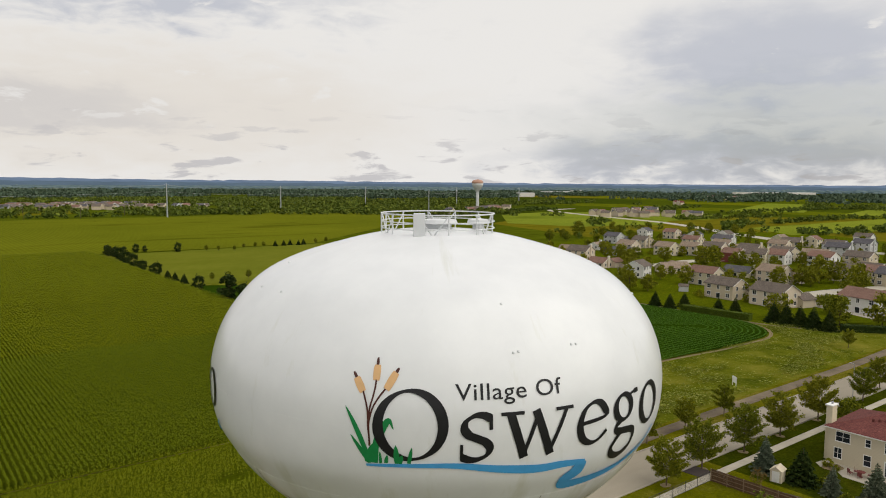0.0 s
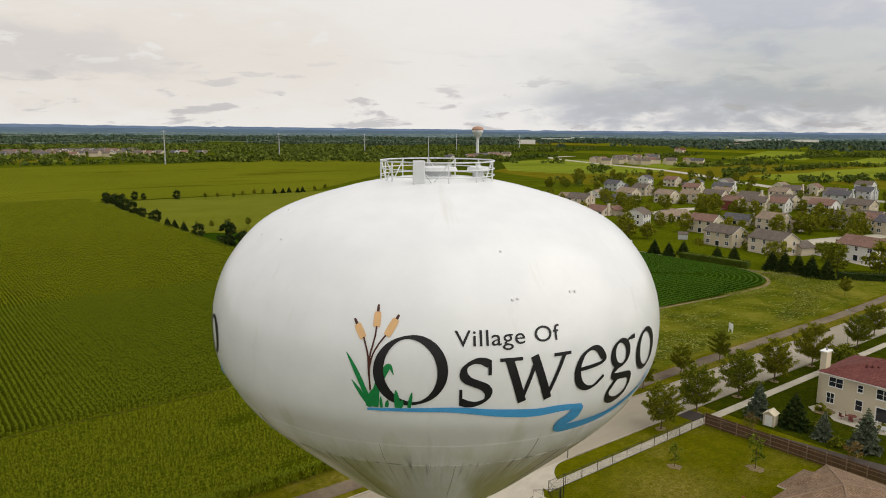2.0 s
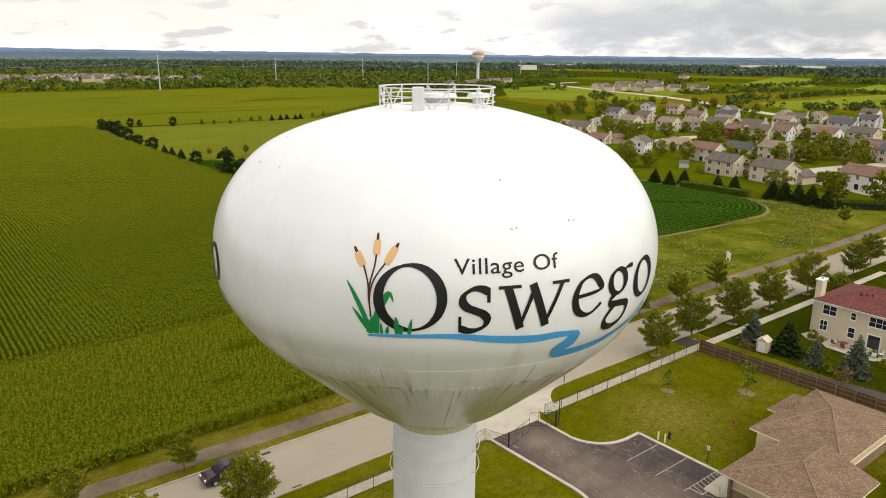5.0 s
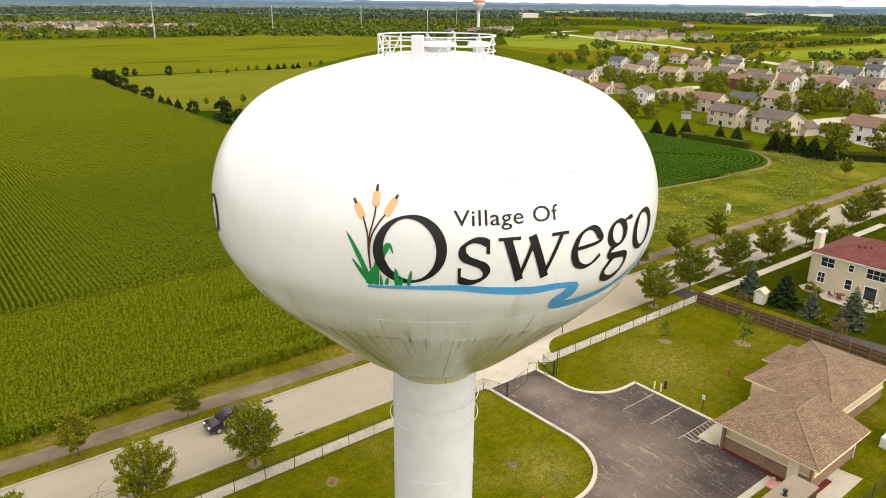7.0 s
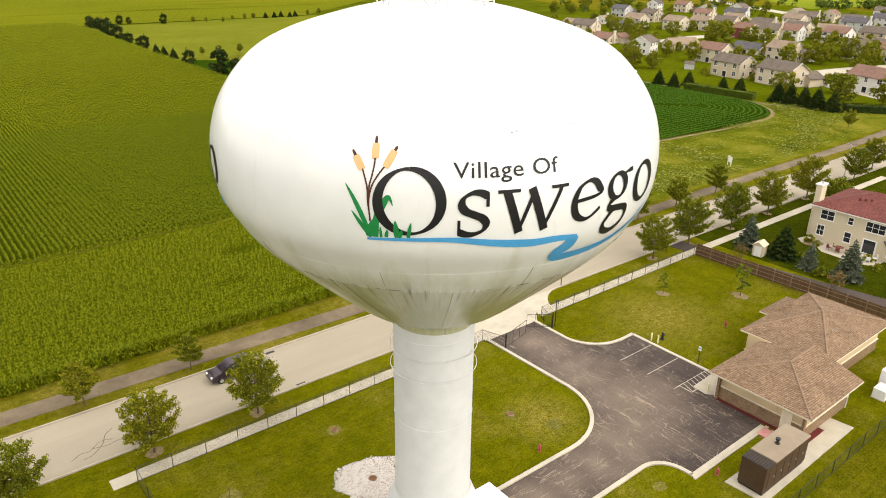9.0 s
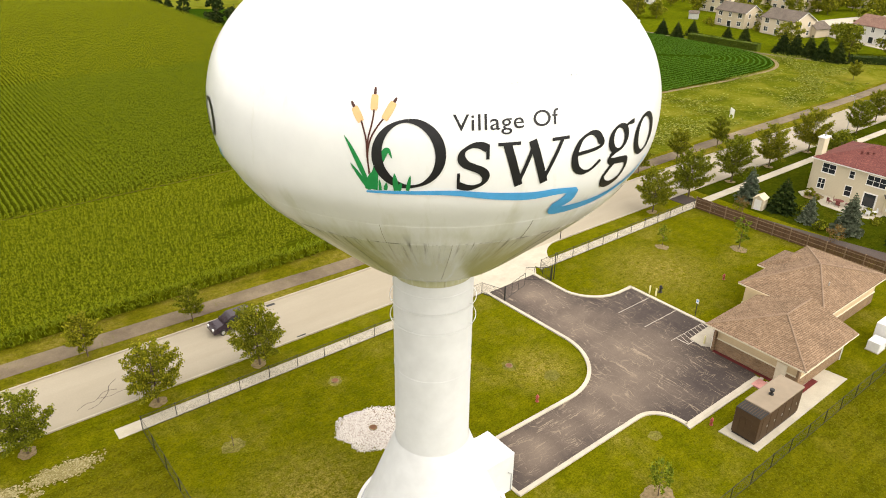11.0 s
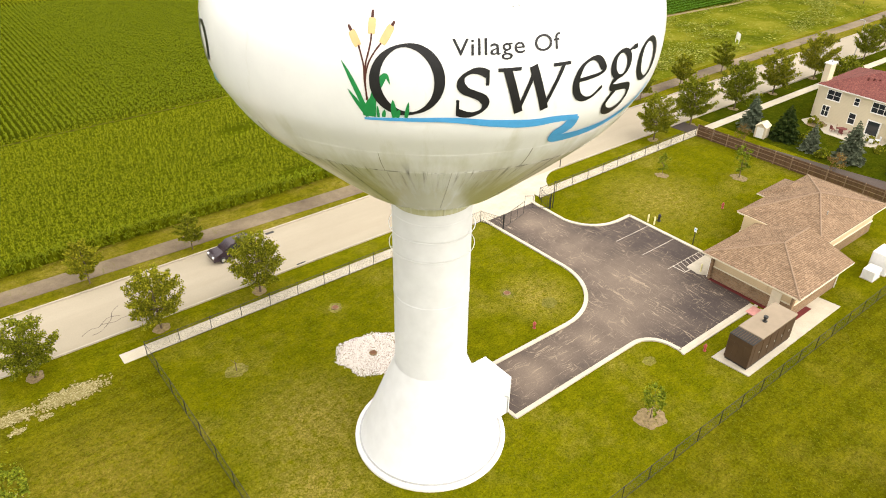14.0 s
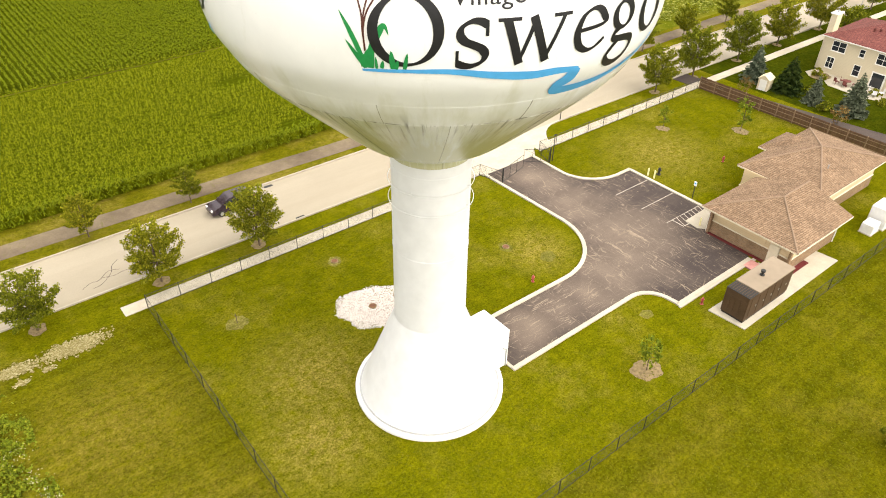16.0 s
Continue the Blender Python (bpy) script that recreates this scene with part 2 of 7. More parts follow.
def road_mat():
    k = Mat("concrete roadway", 0.85, 0, 0.25)
    base = k.ramp(k.noise(0.12, 7, 0.65, (0.35, 1, 1)), (0.3, (0.28, 0.245, 0.185)), (0.68, (0.345, 0.305, 0.235)))
    base = k.mix(1.0, base, k.ramp(k.noise(9, 5, 0.7), (0.3, 0.92), (0.7, 1.06)), "MULTIPLY")
    wheel = k.ramp(k.noise(0.6, 5, 0.6, (0.03, 1, 1)), (0.45, 0.0), (0.75, 0.35))
    base = k.mix(wheel, base, (0.259, 0.216, 0.158))
    k.colour(base).bump(k.noise(25, 3), 0.2, 0.006)
    return k.m


ROAD_C = road_mat()


def asphalt_mat(name, c, crack, crack_amount, faded, worn=()):
    k = Mat(name, 0.9, 0, 0.2)
    fade = k.noise(0.16, 7, 0.65)
    if worn:
        # tyres have polished the middle of the drive, the edges stay dark
        track = 0.0
        for x, y, r in worn:
            d = k.node("ShaderNodeVectorMath")
            d.operation = "DISTANCE"
            d.inputs[1].default_value = (x, y, 0.0)
            k.link(k.pos, d.inputs[0])
            track = k.calc("MAXIMUM", track, k.ramp(k.calc("DIVIDE", d.outputs["Value"], r), (0.0, 0.36), (1.0, 0.04)))
        fade = k.calc("ADD", k.calc("MULTIPLY", fade, 0.62), track)
    base = k.ramp(fade, (0.32, c), (0.78, faded))
    base = k.mix(1.0, base, k.ramp(k.noise(18, 4, 0.8), (0.3, 0.75), (0.7, 1.25)), "MULTIPLY")
    warp = k.node("ShaderNodeTexNoise")
    warp.inputs["Scale"].default_value, warp.inputs["Detail"].default_value = 0.9, 4
    k.link(k.pos, warp.inputs["Vector"])
    off = k.node("ShaderNodeVectorMath")
    off.operation = "MULTIPLY_ADD"
    off.inputs[1].default_value = (0.8, 0.8, 0)
    k.link(warp.outputs["Color"], off.inputs[0])
    k.link(k.pos, off.inputs[2])
    total = None
    for scale, stretch, width, keep in ((1.5, (0.30, 1.0, 0), 0.026, 0.50), (3.2, (1, 1, 0), 0.05, 0.60), (0.9, (1.0, 0.25, 0), 0.018, 0.50)):
        mp = k.node("ShaderNodeMapping")
        mp.inputs["Scale"].default_value = stretch
        k.link(off.outputs[0], mp.inputs["Vector"])
        v = k.node("ShaderNodeTexVoronoi")
        v.feature = "DISTANCE_TO_EDGE"
        v.inputs["Scale"].default_value = scale
        k.link(mp.outputs[0], v.inputs["Vector"])
        line = k.ramp(v.outputs["Distance"], (width * 0.4, 1.0), (width, 0.0))
        line = k.calc("MULTIPLY", line, k.ramp(k.noise(0.35 * scale + 0.1, 5, 0.7), (keep, 0.0), (keep + 0.12, 1.0)))
        line = k.calc("MULTIPLY", line, 0.8)
        total = line if total is None else k.calc("MAXIMUM", total, line)
    if crack_amount == 0.6:
        # fine straight seams along the two arms of the car park
        xyz = k.node("ShaderNodeSeparateXYZ")
        k.link(off.outputs[0], xyz.inputs[0])
        arm = k.ramp(k.calc("DIVIDE", xyz.outputs[0], 100.0), (0.205, 0.0), (0.23, 1.0))
        for axis, along in ((0, 1), (1, 0)):
            n = k.node("ShaderNodeTexNoise")
            n.inputs["Scale"].default_value, n.inputs["Detail"].default_value, n.inputs["Roughness"].default_value = 1.0, 2, 0.5
            c3 = k.node("ShaderNodeCombineXYZ")
            k.link(k.calc("MULTIPLY", xyz.outputs[axis], 1.5), c3.inputs[0])
            k.link(k.calc("MULTIPLY", xyz.outputs[along], 0.07), c3.inputs[1])
            k.link(c3.outputs[0], n.inputs["Vector"])
            seam = k.ramp(k.calc("ABSOLUTE", k.calc("SUBTRACT", n.outputs["Fac"], 0.5)), (0.004, 0.9), (0.011, 0.0))
            seam = k.calc("MULTIPLY", seam, k.ramp(k.noise(0.5, 4, 0.7), (0.44, 0.0), (0.56, 1.0)))
            seam = k.calc("MULTIPLY", seam, arm if axis == 0 else k.calc("SUBTRACT", 1.0, arm))
            total = k.calc("MAXIMUM", total, seam)
    k.colour(k.mix(k.calc("MULTIPLY", total, crack_amount), base, crack)).bump(k.calc("SUBTRACT", k.noise(30, 3), total), 0.3, 0.01)
    return k.m


ASPHALT = asphalt_mat("worn car park asphalt", (0.050, 0.039, 0.036), (0.34, 0.27, 0.20), 0.6, (0.185, 0.144, 0.113), ((28.3, 18.0, 4.5), (28.2, 15.0, 4.5), (28.1, 12.0, 5.0), (28.0, 9.0, 5.5), (28.0, 6.0, 6.5), (28.0, 3.0, 7.0), (25.0, 1.5, 6.0), (21.5, 0.8, 5.0), (18.0, 0.3, 4.2), (14.5, 0.0, 3.8), (11.0, 0.0, 3.6)))
TRAIL = asphalt_mat("old trail asphalt", (0.082, 0.060, 0.042), (0.115, 0.105, 0.03), 0.75, (0.245, 0.195, 0.130))
DARK_TRAIL = asphalt_mat("dark path asphalt", (0.045, 0.034, 0.030), (0.12, 0.10, 0.08), 0.3, (0.085, 0.066, 0.058))


def tank_mat():
    k = Mat("white tank enamel", 0.24, 0, 0.55)
    k.local()
    z = k.axis(2)
    base = k.ramp(k.noise(0.5, 5, 0.6), (0.3, (0.685, 0.70, 0.715)), (0.7, (0.74, 0.755, 0.765)))
    xyz = k.node("ShaderNodeSeparateXYZ")
    k.link(k.pos, xyz.inputs[0])
    turn = k.calc("ARCTAN2", xyz.outputs[1], xyz.outputs[0])

    def runs(around, down, detail):
        """Noise drawn out downwards along the shell."""
        c3 = k.node("ShaderNodeCombineXYZ")
        k.link(k.calc("MULTIPLY", turn, around), c3.inputs[0])
        k.link(k.calc("MULTIPLY", z, down), c3.inputs[1])
        n = k.node("ShaderNodeTexNoise")
        n.inputs["Scale"].default_value, n.inputs["Detail"].default_value, n.inputs["Roughness"].default_value = 1.0, detail, 0.65
        k.link(c3.outputs[0], n.inputs["Vector"])
        return n.outputs["Fac"]

    def level(z0, z1, v0, v1):
        m = k.node("ShaderNodeMapRange")
        m.inputs["From Min"].default_value, m.inputs["From Max"].default_value = z0, z1
        m.inputs["To Min"].default_value, m.inputs["To Max"].default_value = v0, v1
        k.link(z, m.inputs["Value"])
        return m.outputs[0]

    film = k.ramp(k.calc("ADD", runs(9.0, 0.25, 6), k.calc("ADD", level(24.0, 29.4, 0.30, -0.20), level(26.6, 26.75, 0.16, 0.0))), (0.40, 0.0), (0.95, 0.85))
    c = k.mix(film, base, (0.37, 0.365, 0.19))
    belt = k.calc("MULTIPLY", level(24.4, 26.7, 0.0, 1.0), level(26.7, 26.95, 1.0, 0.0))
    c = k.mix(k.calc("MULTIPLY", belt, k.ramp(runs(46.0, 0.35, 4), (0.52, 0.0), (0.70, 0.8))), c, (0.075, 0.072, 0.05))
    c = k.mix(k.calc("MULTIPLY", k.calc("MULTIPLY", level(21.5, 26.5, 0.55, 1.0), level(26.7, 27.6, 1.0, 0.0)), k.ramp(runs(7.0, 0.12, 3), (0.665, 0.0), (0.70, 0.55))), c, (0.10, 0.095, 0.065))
    edge = k.calc("ABSOLUTE", k.calc("SUBTRACT", z, 26.72))
    c = k.mix(k.calc("MULTIPLY", k.ramp(edge, (0.02, 1.0), (0.07, 0.0)), k.ramp(runs(14.0, 0.2, 5), (0.45, 0.0), (0.6, 0.75))), c, (0.09, 0.085, 0.06))
    k.colour(c).bump(k.noise(3, 3), 0.08, 0.02)
    return k.m


TANK = tank_mat()
SEAM = plain("rust-stained seam", (0.13, 0.12, 0.075), 0.8, 0, 0.6, 2.5)
WHITE = plain("white steel paint", (0.60, 0.615, 0.63), 0.4, 0, 0.05, 1.0, 0.4)
BLACK_P = plain("black sign paint", (0.012, 0.012, 0.014), 0.4, 0, 0.2)
BLUE_P = plain("blue sign paint", (0.060, 0.31, 0.62), 0.5, 0, 0.06)
GREEN_P = plain("green sign paint", (0.010, 0.20, 0.055), 0.4, 0, 0.1)
TAN_P = plain("tan sign paint", (0.68, 0.42, 0.20), 0.4, 0, 0.06)
BROWN_P = plain("brown sign paint", (0.07, 0.022, 0.016), 0.4, 0, 0.1)
DARK_METAL = plain("black coated steel", (0.018, 0.018, 0.018), 0.5, 0.0, 0.2)
GALV = plain("galvanised steel", (0.42, 0.43, 0.43), 0.45, 0.7, 0.1)
RED_P = plain("red hydrant paint", (0.30, 0.06, 0.05), 0.45, 0, 0.1)
YELLOW_P = plain("cream bollard paint", (0.72, 0.66, 0.36), 0.5, 0, 0.08)
LINE_P = plain("worn white line paint", (0.40, 0.36, 0.31), 0.8, 0, 0.25, 5)
GEN_M = plain("dark bronze enclosure", (0.0663, 0.03825, 0.0204), 0.6, 0.1, 0.12, 1.2)
GEN_TOP = plain("weathered bronze lid", (0.243, 0.1935, 0.1395), 0.6, 0.1, 0.1, 0.8)
PLASTIC = plain("white equipment casing", (0.70, 0.70, 0.70), 0.5, 0, 0.05)


def wood_mat(name, c):
    k = Mat(name, 0.85, 0, 0.2)
    n = k.noise(3.0, 6, 0.7, (1, 1, 0.1))
    col = k.ramp(n, (0.3, tuple(x * 0.6 for x in c)), (0.7, c))
    col = k.mix(k.ramp(k.object_random(), (0.0, 0.0), (1.0, 0.6)), col, tuple(x * 0.55 for x in c))
    k.colour(col).bump(n, 0.4, 0.01)
    return k.m


FENCE_W = wood_mat("stained cedar board", (0.150, 0.085, 0.045))
FENCE_R = wood_mat("weathered cedar rail", (0.28, 0.19, 0.115))


def shingle_mat(name, a, b, course=0.14, tone=0.5):
    k = Mat(name, 0.95, 0, 0.15)
    br = k.node("ShaderNodeTexBrick")
    br.offset, br.inputs["Scale"].default_value = 0.5, 1.0
    br.inputs["Brick Width"].default_value, br.inputs["Row Height"].default_value = 0.3, course * 1.6
    br.inputs["Mortar Size"].default_value, br.inputs["Mortar Smooth"].default_value = 0.018, 0.3
    br.inputs["Color1"].default_value, br.inputs["Color2"].default_value = (*a, 1), (*b, 1)
    br.inputs["Mortar"].default_value = (*(x * 0.62 for x in a), 1)
    xyz = k.node("ShaderNodeSeparateXYZ")
    k.link(k.pos, xyz.inputs[0])
    flat = k.node("ShaderNodeCombineXYZ")
    k.link(k.calc("ADD", xyz.outputs[0], xyz.outputs[1]), flat.inputs[0])
    k.link(k.calc("MULTIPLY", xyz.outputs[2], 2.6), flat.inputs[1])
    k.link(flat.outputs[0], br.inputs["Vector"])
    c = k.mix(1.0, br.outputs["Color"], k.ramp(k.noise(0.5, 6, 0.7), (0.3, 0.8), (0.7, 1.15)), "MULTIPLY")
    c = k.mix(1.0, c, k.ramp(k.noise(4.5, 5, 0.85), (0.32, 0.62), (0.68, 1.38)), "MULTIPLY")
    k.colour(c).bump(br.outputs["Fac"], 0.5, 0.02)
    return k.m


ROOF_TAN = shingle_mat("tan brown shingles", (0.1845, 0.1215, 0.0765), (0.2565, 0.1755, 0.117), 0.09)
ROOF_CAP = plain("tan ridge shingles", (0.235, 0.165, 0.115), 0.95, 0, 0.12, 4)
ROOF_RED = shingle_mat("faded red shingles", (0.135, 0.045, 0.040), (0.180, 0.066, 0.056))
ROOFS = [shingle_mat("grey brown shingles", (0.1318, 0.1062, 0.08925), (0.17, 0.1403, 0.1148)),
         shingle_mat("slate grey shingles", (0.09, 0.087, 0.095), (0.13, 0.12, 0.13)),
         shingle_mat("tan shingles", (0.25, 0.19, 0.14), (0.30, 0.23, 0.17)),
         shingle_mat("reddish brown shingles", (0.20, 0.115, 0.09), (0.25, 0.155, 0.12))]


def siding_mat(name, c):
    k = Mat(name, 0.7, 0, 0.25)
    w = k.node("ShaderNodeTexWave")
    w.bands_direction, w.wave_profile = "Z", "SAW"
    w.inputs["Scale"].default_value = 0.314 / 0.2
    k.link(k.pos, w.inputs["Vector"])
    col = k.mix(1.0, k.ramp(k.noise(0.4, 5), (0.3, tuple(x * 0.92 for x in c)), (0.7, c)), k.ramp(w.outputs["Fac"], (0.0, 0.86), (0.2, 1.0)), "MULTIPLY")
    k.colour(col).bump(w.outputs["Fac"], 0.3, 0.015)
    return k.m


SIDINGS = [siding_mat("cream siding", (0.6138, 0.5394, 0.3906)), siding_mat("white siding", (0.6882, 0.6696, 0.6324)),
           siding_mat("beige siding", (0.52, 0.44, 0.32)), siding_mat("pale tan siding", (0.60, 0.51, 0.39)),
           siding_mat("grey siding", (0.50, 0.50, 0.50))]
WALL_TAN = siding_mat("tan wall panel", (0.58, 0.46, 0.29))


def brick_mat():
    k = Mat("brown brickwork", 0.9, 0, 0.2)
    br = k.node("ShaderNodeTexBrick")
    br.inputs["Scale"].default_value = 1.0
    br.inputs["Brick Width"].default_value, br.inputs["Row Height"].default_value, br.inputs["Mortar Size"].default_value = 0.24, 0.09, 0.012
    br.inputs["Color1"].default_value, br.inputs["Color2"].default_value = (0.175, 0.105, 0.058, 1), (0.28, 0.18, 0.10, 1)
    br.inputs["Mortar"].default_value = (0.25, 0.19, 0.13, 1)
    xyz = k.node("ShaderNodeSeparateXYZ")
    k.link(k.pos, xyz.inputs[0])
    flat = k.node("ShaderNodeCombineXYZ")
    k.link(k.calc("ADD", xyz.outputs[0], xyz.outputs[1]), flat.inputs[0])
    k.link(xyz.outputs[2], flat.inputs[1])
    k.link(flat.outputs[0], br.inputs["Vector"])
    k.colour(k.mix(1.0, br.outputs["Color"], k.ramp(k.noise(1, 5), (0.3, 0.85), (0.7, 1.15)), "MULTIPLY")).bump(br.outputs["Fac"], 0.5, 0.01)
    return k.m


BRICK = brick_mat()
RED_BRICK = plain("dark red brick", (0.17, 0.045, 0.035), 0.9, 0, 0.25, 2)
TRIM = plain("cream trim paint", (0.66, 0.60, 0.47), 0.6, 0, 0.06)
WHITE_TRIM = plain("white trim paint", (0.76, 0.75, 0.72), 0.55, 0, 0.05)
DOOR_D = plain("dark door paint", (0.06, 0.05, 0.045), 0.5, 0, 0.1)
RED_PAVE = plain("red painted paving", (0.11, 0.013, 0.013), 0.8, 0, 0.2, 2)
PINK_PAVE = plain("pink tactile paving", (0.50, 0.24, 0.22), 0.8, 0, 0.15, 3)
PANE = plain("dark window glass", (0.022, 0.026, 0.032), 0.08, 0, 0.2, 1, 0.6)


def stone_mat():
    k = Mat("white river stones", 0.8, 0, 0.3)
    k.colour(k.ramp(k.island(), (0.0, (0.16, 0.10, 0.075)), (0.16, (0.34, 0.27, 0.22)), (0.26, (0.60, 0.56, 0.52)), (1.0, (0.70, 0.67, 0.64))))
    return k.m


STONE = stone_mat()
STONE_BED = plain("pale gravel", (0.44, 0.40, 0.36), 0.9, 0, 0.35, 6)
DRY = turf("thin dry grass", (0.088, 0.090, 0.012), (0.140, 0.130, 0.025), (0.24, 0.20, 0.07), 0.42)
SOIL = plain("bare soil and mulch", (0.19, 0.14, 0.07), 0.95, 0, 0.35, 4)


def leaf_mat(name, a, b, c):
    k = Mat(name, 0.8, 0, 0.06)
    col = k.ramp(k.island(), (0.0, a), (0.55, b), (1.0, c))
    col = k.mix(1.0, col, k.ramp(k.object_random(), (0.0, (0.8, 0.86, 0.85)), (1.0, (1.2, 1.12, 1.05))), "MULTIPLY")
    k.colour(col)
    return k.m


LEAF = leaf_mat("broad green leaves", (0.068, 0.082, 0.005), (0.144, 0.156, 0.009), (0.268, 0.268, 0.019))
LEAF_YOUNG = leaf_mat("fresh yellow green leaves", (0.080, 0.108, 0.007), (0.145, 0.178, 0.012), (0.235, 0.250, 0.020))
NEEDLE_DARK = leaf_mat("dark green needles", (0.01426, 0.02666, 0.0062), (0.02728, 0.0434, 0.00868), (0.04836, 0.06324, 0.0124))
NEEDLE_BLUE = leaf_mat("blue spruce needles", (0.045, 0.062, 0.041), (0.085, 0.108, 0.072), (0.150, 0.175, 0.118))
CORN_LEAF = leaf_mat("corn leaves", (0.098, 0.122, 0.003), (0.124, 0.148, 0.004), (0.166, 0.184, 0.007))
SOY_LEAF = leaf_mat("soybean leaves", (0.0357, 0.08925, 0.0051), (0.0527, 0.1232, 0.0068), (0.0765, 0.153, 0.0102))
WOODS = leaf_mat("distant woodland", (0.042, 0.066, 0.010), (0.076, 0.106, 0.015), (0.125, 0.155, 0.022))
# the two farther woods: distance haze put into paler, bluer leaf colours
MID_HAZE_WOODS = leaf_mat("distant woodland with painted haze", (0.0493, 0.0782, 0.0527), (0.0765, 0.1105, 0.0731), (0.1105, 0.1445, 0.0918))
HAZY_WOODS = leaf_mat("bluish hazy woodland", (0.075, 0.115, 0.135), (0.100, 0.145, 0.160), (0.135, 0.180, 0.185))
STRAW = leaf_mat("pale straw and gravel", (0.15, 0.125, 0.045), (0.24, 0.205, 0.09), (0.36, 0.32, 0.19))
WEED = leaf_mat("wild flowers and weeds", (0.075, 0.098, 0.005), (0.165, 0.180, 0.013), (0.37, 0.36, 0.09))
BLOSSOM = leaf_mat("pale blossom", (0.50, 0.47, 0.30), (0.66, 0.62, 0.45), (0.76, 0.74, 0.62))
RUSSET_LEAF = leaf_mat("russet leaves", (0.10, 0.060, 0.020), (0.16, 0.105, 0.035), (0.21, 0.155, 0.05))
HEDGE_LEAF = leaf_mat("clipped hedge leaves", (0.038, 0.058, 0.006), (0.066, 0.092, 0.009), (0.105, 0.132, 0.013))
TUFT = leaf_mat("lawn grass blades", (0.074, 0.082, 0.003), (0.108, 0.110, 0.004), (0.150, 0.138, 0.010))
BARK = wood_mat("grey brown bark", (0.14, 0.10, 0.07))


# ---- mesh tools ----
class Shape:
    """Collects vertices and faces of one mesh."""

    def __init__(self):
        self.v, self.f = [], []

    def face(self, *pts):
        n = len(self.v)
        self.v.extend(tuple(p) for p in pts)
        self.f.append(tuple(range(n, n + len(pts))))
        return self

    def box(self, x0, y0, z0, x1, y1, z1, chamfer=0.0):
        n, c = len(self.v), chamfer
        if not c:
            self.v += [(x, y, z) for z in (z0, z1) for x, y in ((x0, y0), (x1, y0), (x1, y1), (x0, y1))]
            self.f += [(n + 3, n + 2, n + 1, n), (n + 4, n + 5, n + 6, n + 7)] + [(n + i, n + (i + 1) % 4, n + 4 + (i + 1) % 4, n + 4 + i) for i in range(4)]
            return self
        ring = [(x0 + c, y0), (x1 - c, y0), (x1, y0 + c), (x1, y1 - c), (x1 - c, y1), (x0 + c, y1), (x0, y1 - c), (x0, y0 + c)]
        inner = [(min(max(x, x0 + c), x1 - c), min(max(y, y0 + c), y1 - c)) for x, y in ring]
        self.v += [(x, y, z0) for x, y in ring] + [(x, y, z1 - c) for x, y in ring] + [(x, y, z1) for x, y in inner]
        self.f += [tuple(n + i for i in reversed(range(8)))]
        for k in (0, 8):
            self.f += [(n + k + i, n + k + (i + 1) % 8, n + k + 8 + (i + 1) % 8, n + k + 8 + i) for i in range(8)]
        self.f.append(tuple(n + 16 + i for i in range(8)))
        return self

    def prism(self, ring, z0, z1):
        n, k = len(self.v), len(ring)
        self.v += [(x, y, z0) for x, y in ring] + [(x, y, z1) for x, y in ring]
        self.f += [tuple(n + i for i in reversed(range(k))), tuple(n + k + i for i in range(k))]
        self.f += [(n + i, n + (i + 1) % k, n + k + (i + 1) % k, n + k + i) for i in range(k)]
        return self

    def lathe(self, profile, sides=48, cx=0.0, cy=0.0, a0=0.0, caps=True):
        n = len(self.v)
        for r, z in profile:
            self.v += [(cx + r * math.cos(a0 + 2 * math.pi * i / sides), cy + r * math.sin(a0 + 2 * math.pi * i / sides), z) for i in range(sides)]
        for j in range(len(profile) - 1):
            for i in range(sides):
                k = (i + 1) % sides
                self.f.append((n + j * sides + i, n + j * sides + k, n + (j + 1) * sides + k, n + (j + 1) * sides + i))
        if caps:
            self.f.append(tuple(n + i for i in reversed(range(sides))))
            self.f.append(tuple(n + (len(profile) - 1) * sides + i for i in range(sides)))
        return self

    def tube(self, pts, radii, sides=6, closed=False):
        pts = [Vector(p) for p in pts]
        if isinstance(radii, (int, float)):
            radii = [radii] * len(pts)
        n, m = len(self.v), len(pts)
        for i, p in enumerate(pts):
            if closed:
                d = pts[(i + 1) % m] - pts[i - 1]
            else:
                d = pts[min(i + 1, m - 1)] - pts[max(i - 1, 0)]
            d.normalize()
            a = d.cross(Vector((0, 0, 1)) if abs(d.z) < 0.9 else Vector((1, 0, 0))).normalized()
            b = d.cross(a)
            self.v += [tuple(p + (a * math.cos(w) + b * math.sin(w)) * radii[i]) for w in (2 * math.pi * j / sides for j in range(sides))]
        for i in range(m if closed else m - 1):
            q = (i + 1) % m
            for j in range(sides):
                k = (j + 1) % sides
                self.f.append((n + i * sides + j, n + q * sides + j, n + q * sides + k, n + i * sides + k))
        if not closed:
            self.f.append(tuple(n + j for j in range(sides)))
            self.f.append(tuple(n + (m - 1) * sides + j for j in reversed(range(sides))))
        return self

    def mesh(self, name, mat, smooth=False):
        me = bpy.data.meshes.new(name)
        me.from_pydata(self.v, [], self.f)
        me.materials.append(mat)
        if smooth:
            me.shade_smooth()
        me.update()
        return me


def part(name, shape, mat, parent=None, label="", smooth=False, at=None):
    """Links one mesh object, under a thing or a part where one is given."""
    me = shape if isinstance(shape, bpy.types.Mesh) else shape.mesh(name, mat, smooth)
    ob = new(name, me)
    if parent is not None:
        ob.parent = parent
    if at is not None:
        ob.matrix_basis = at
    if label:
        ob["label"] = label
    return ob


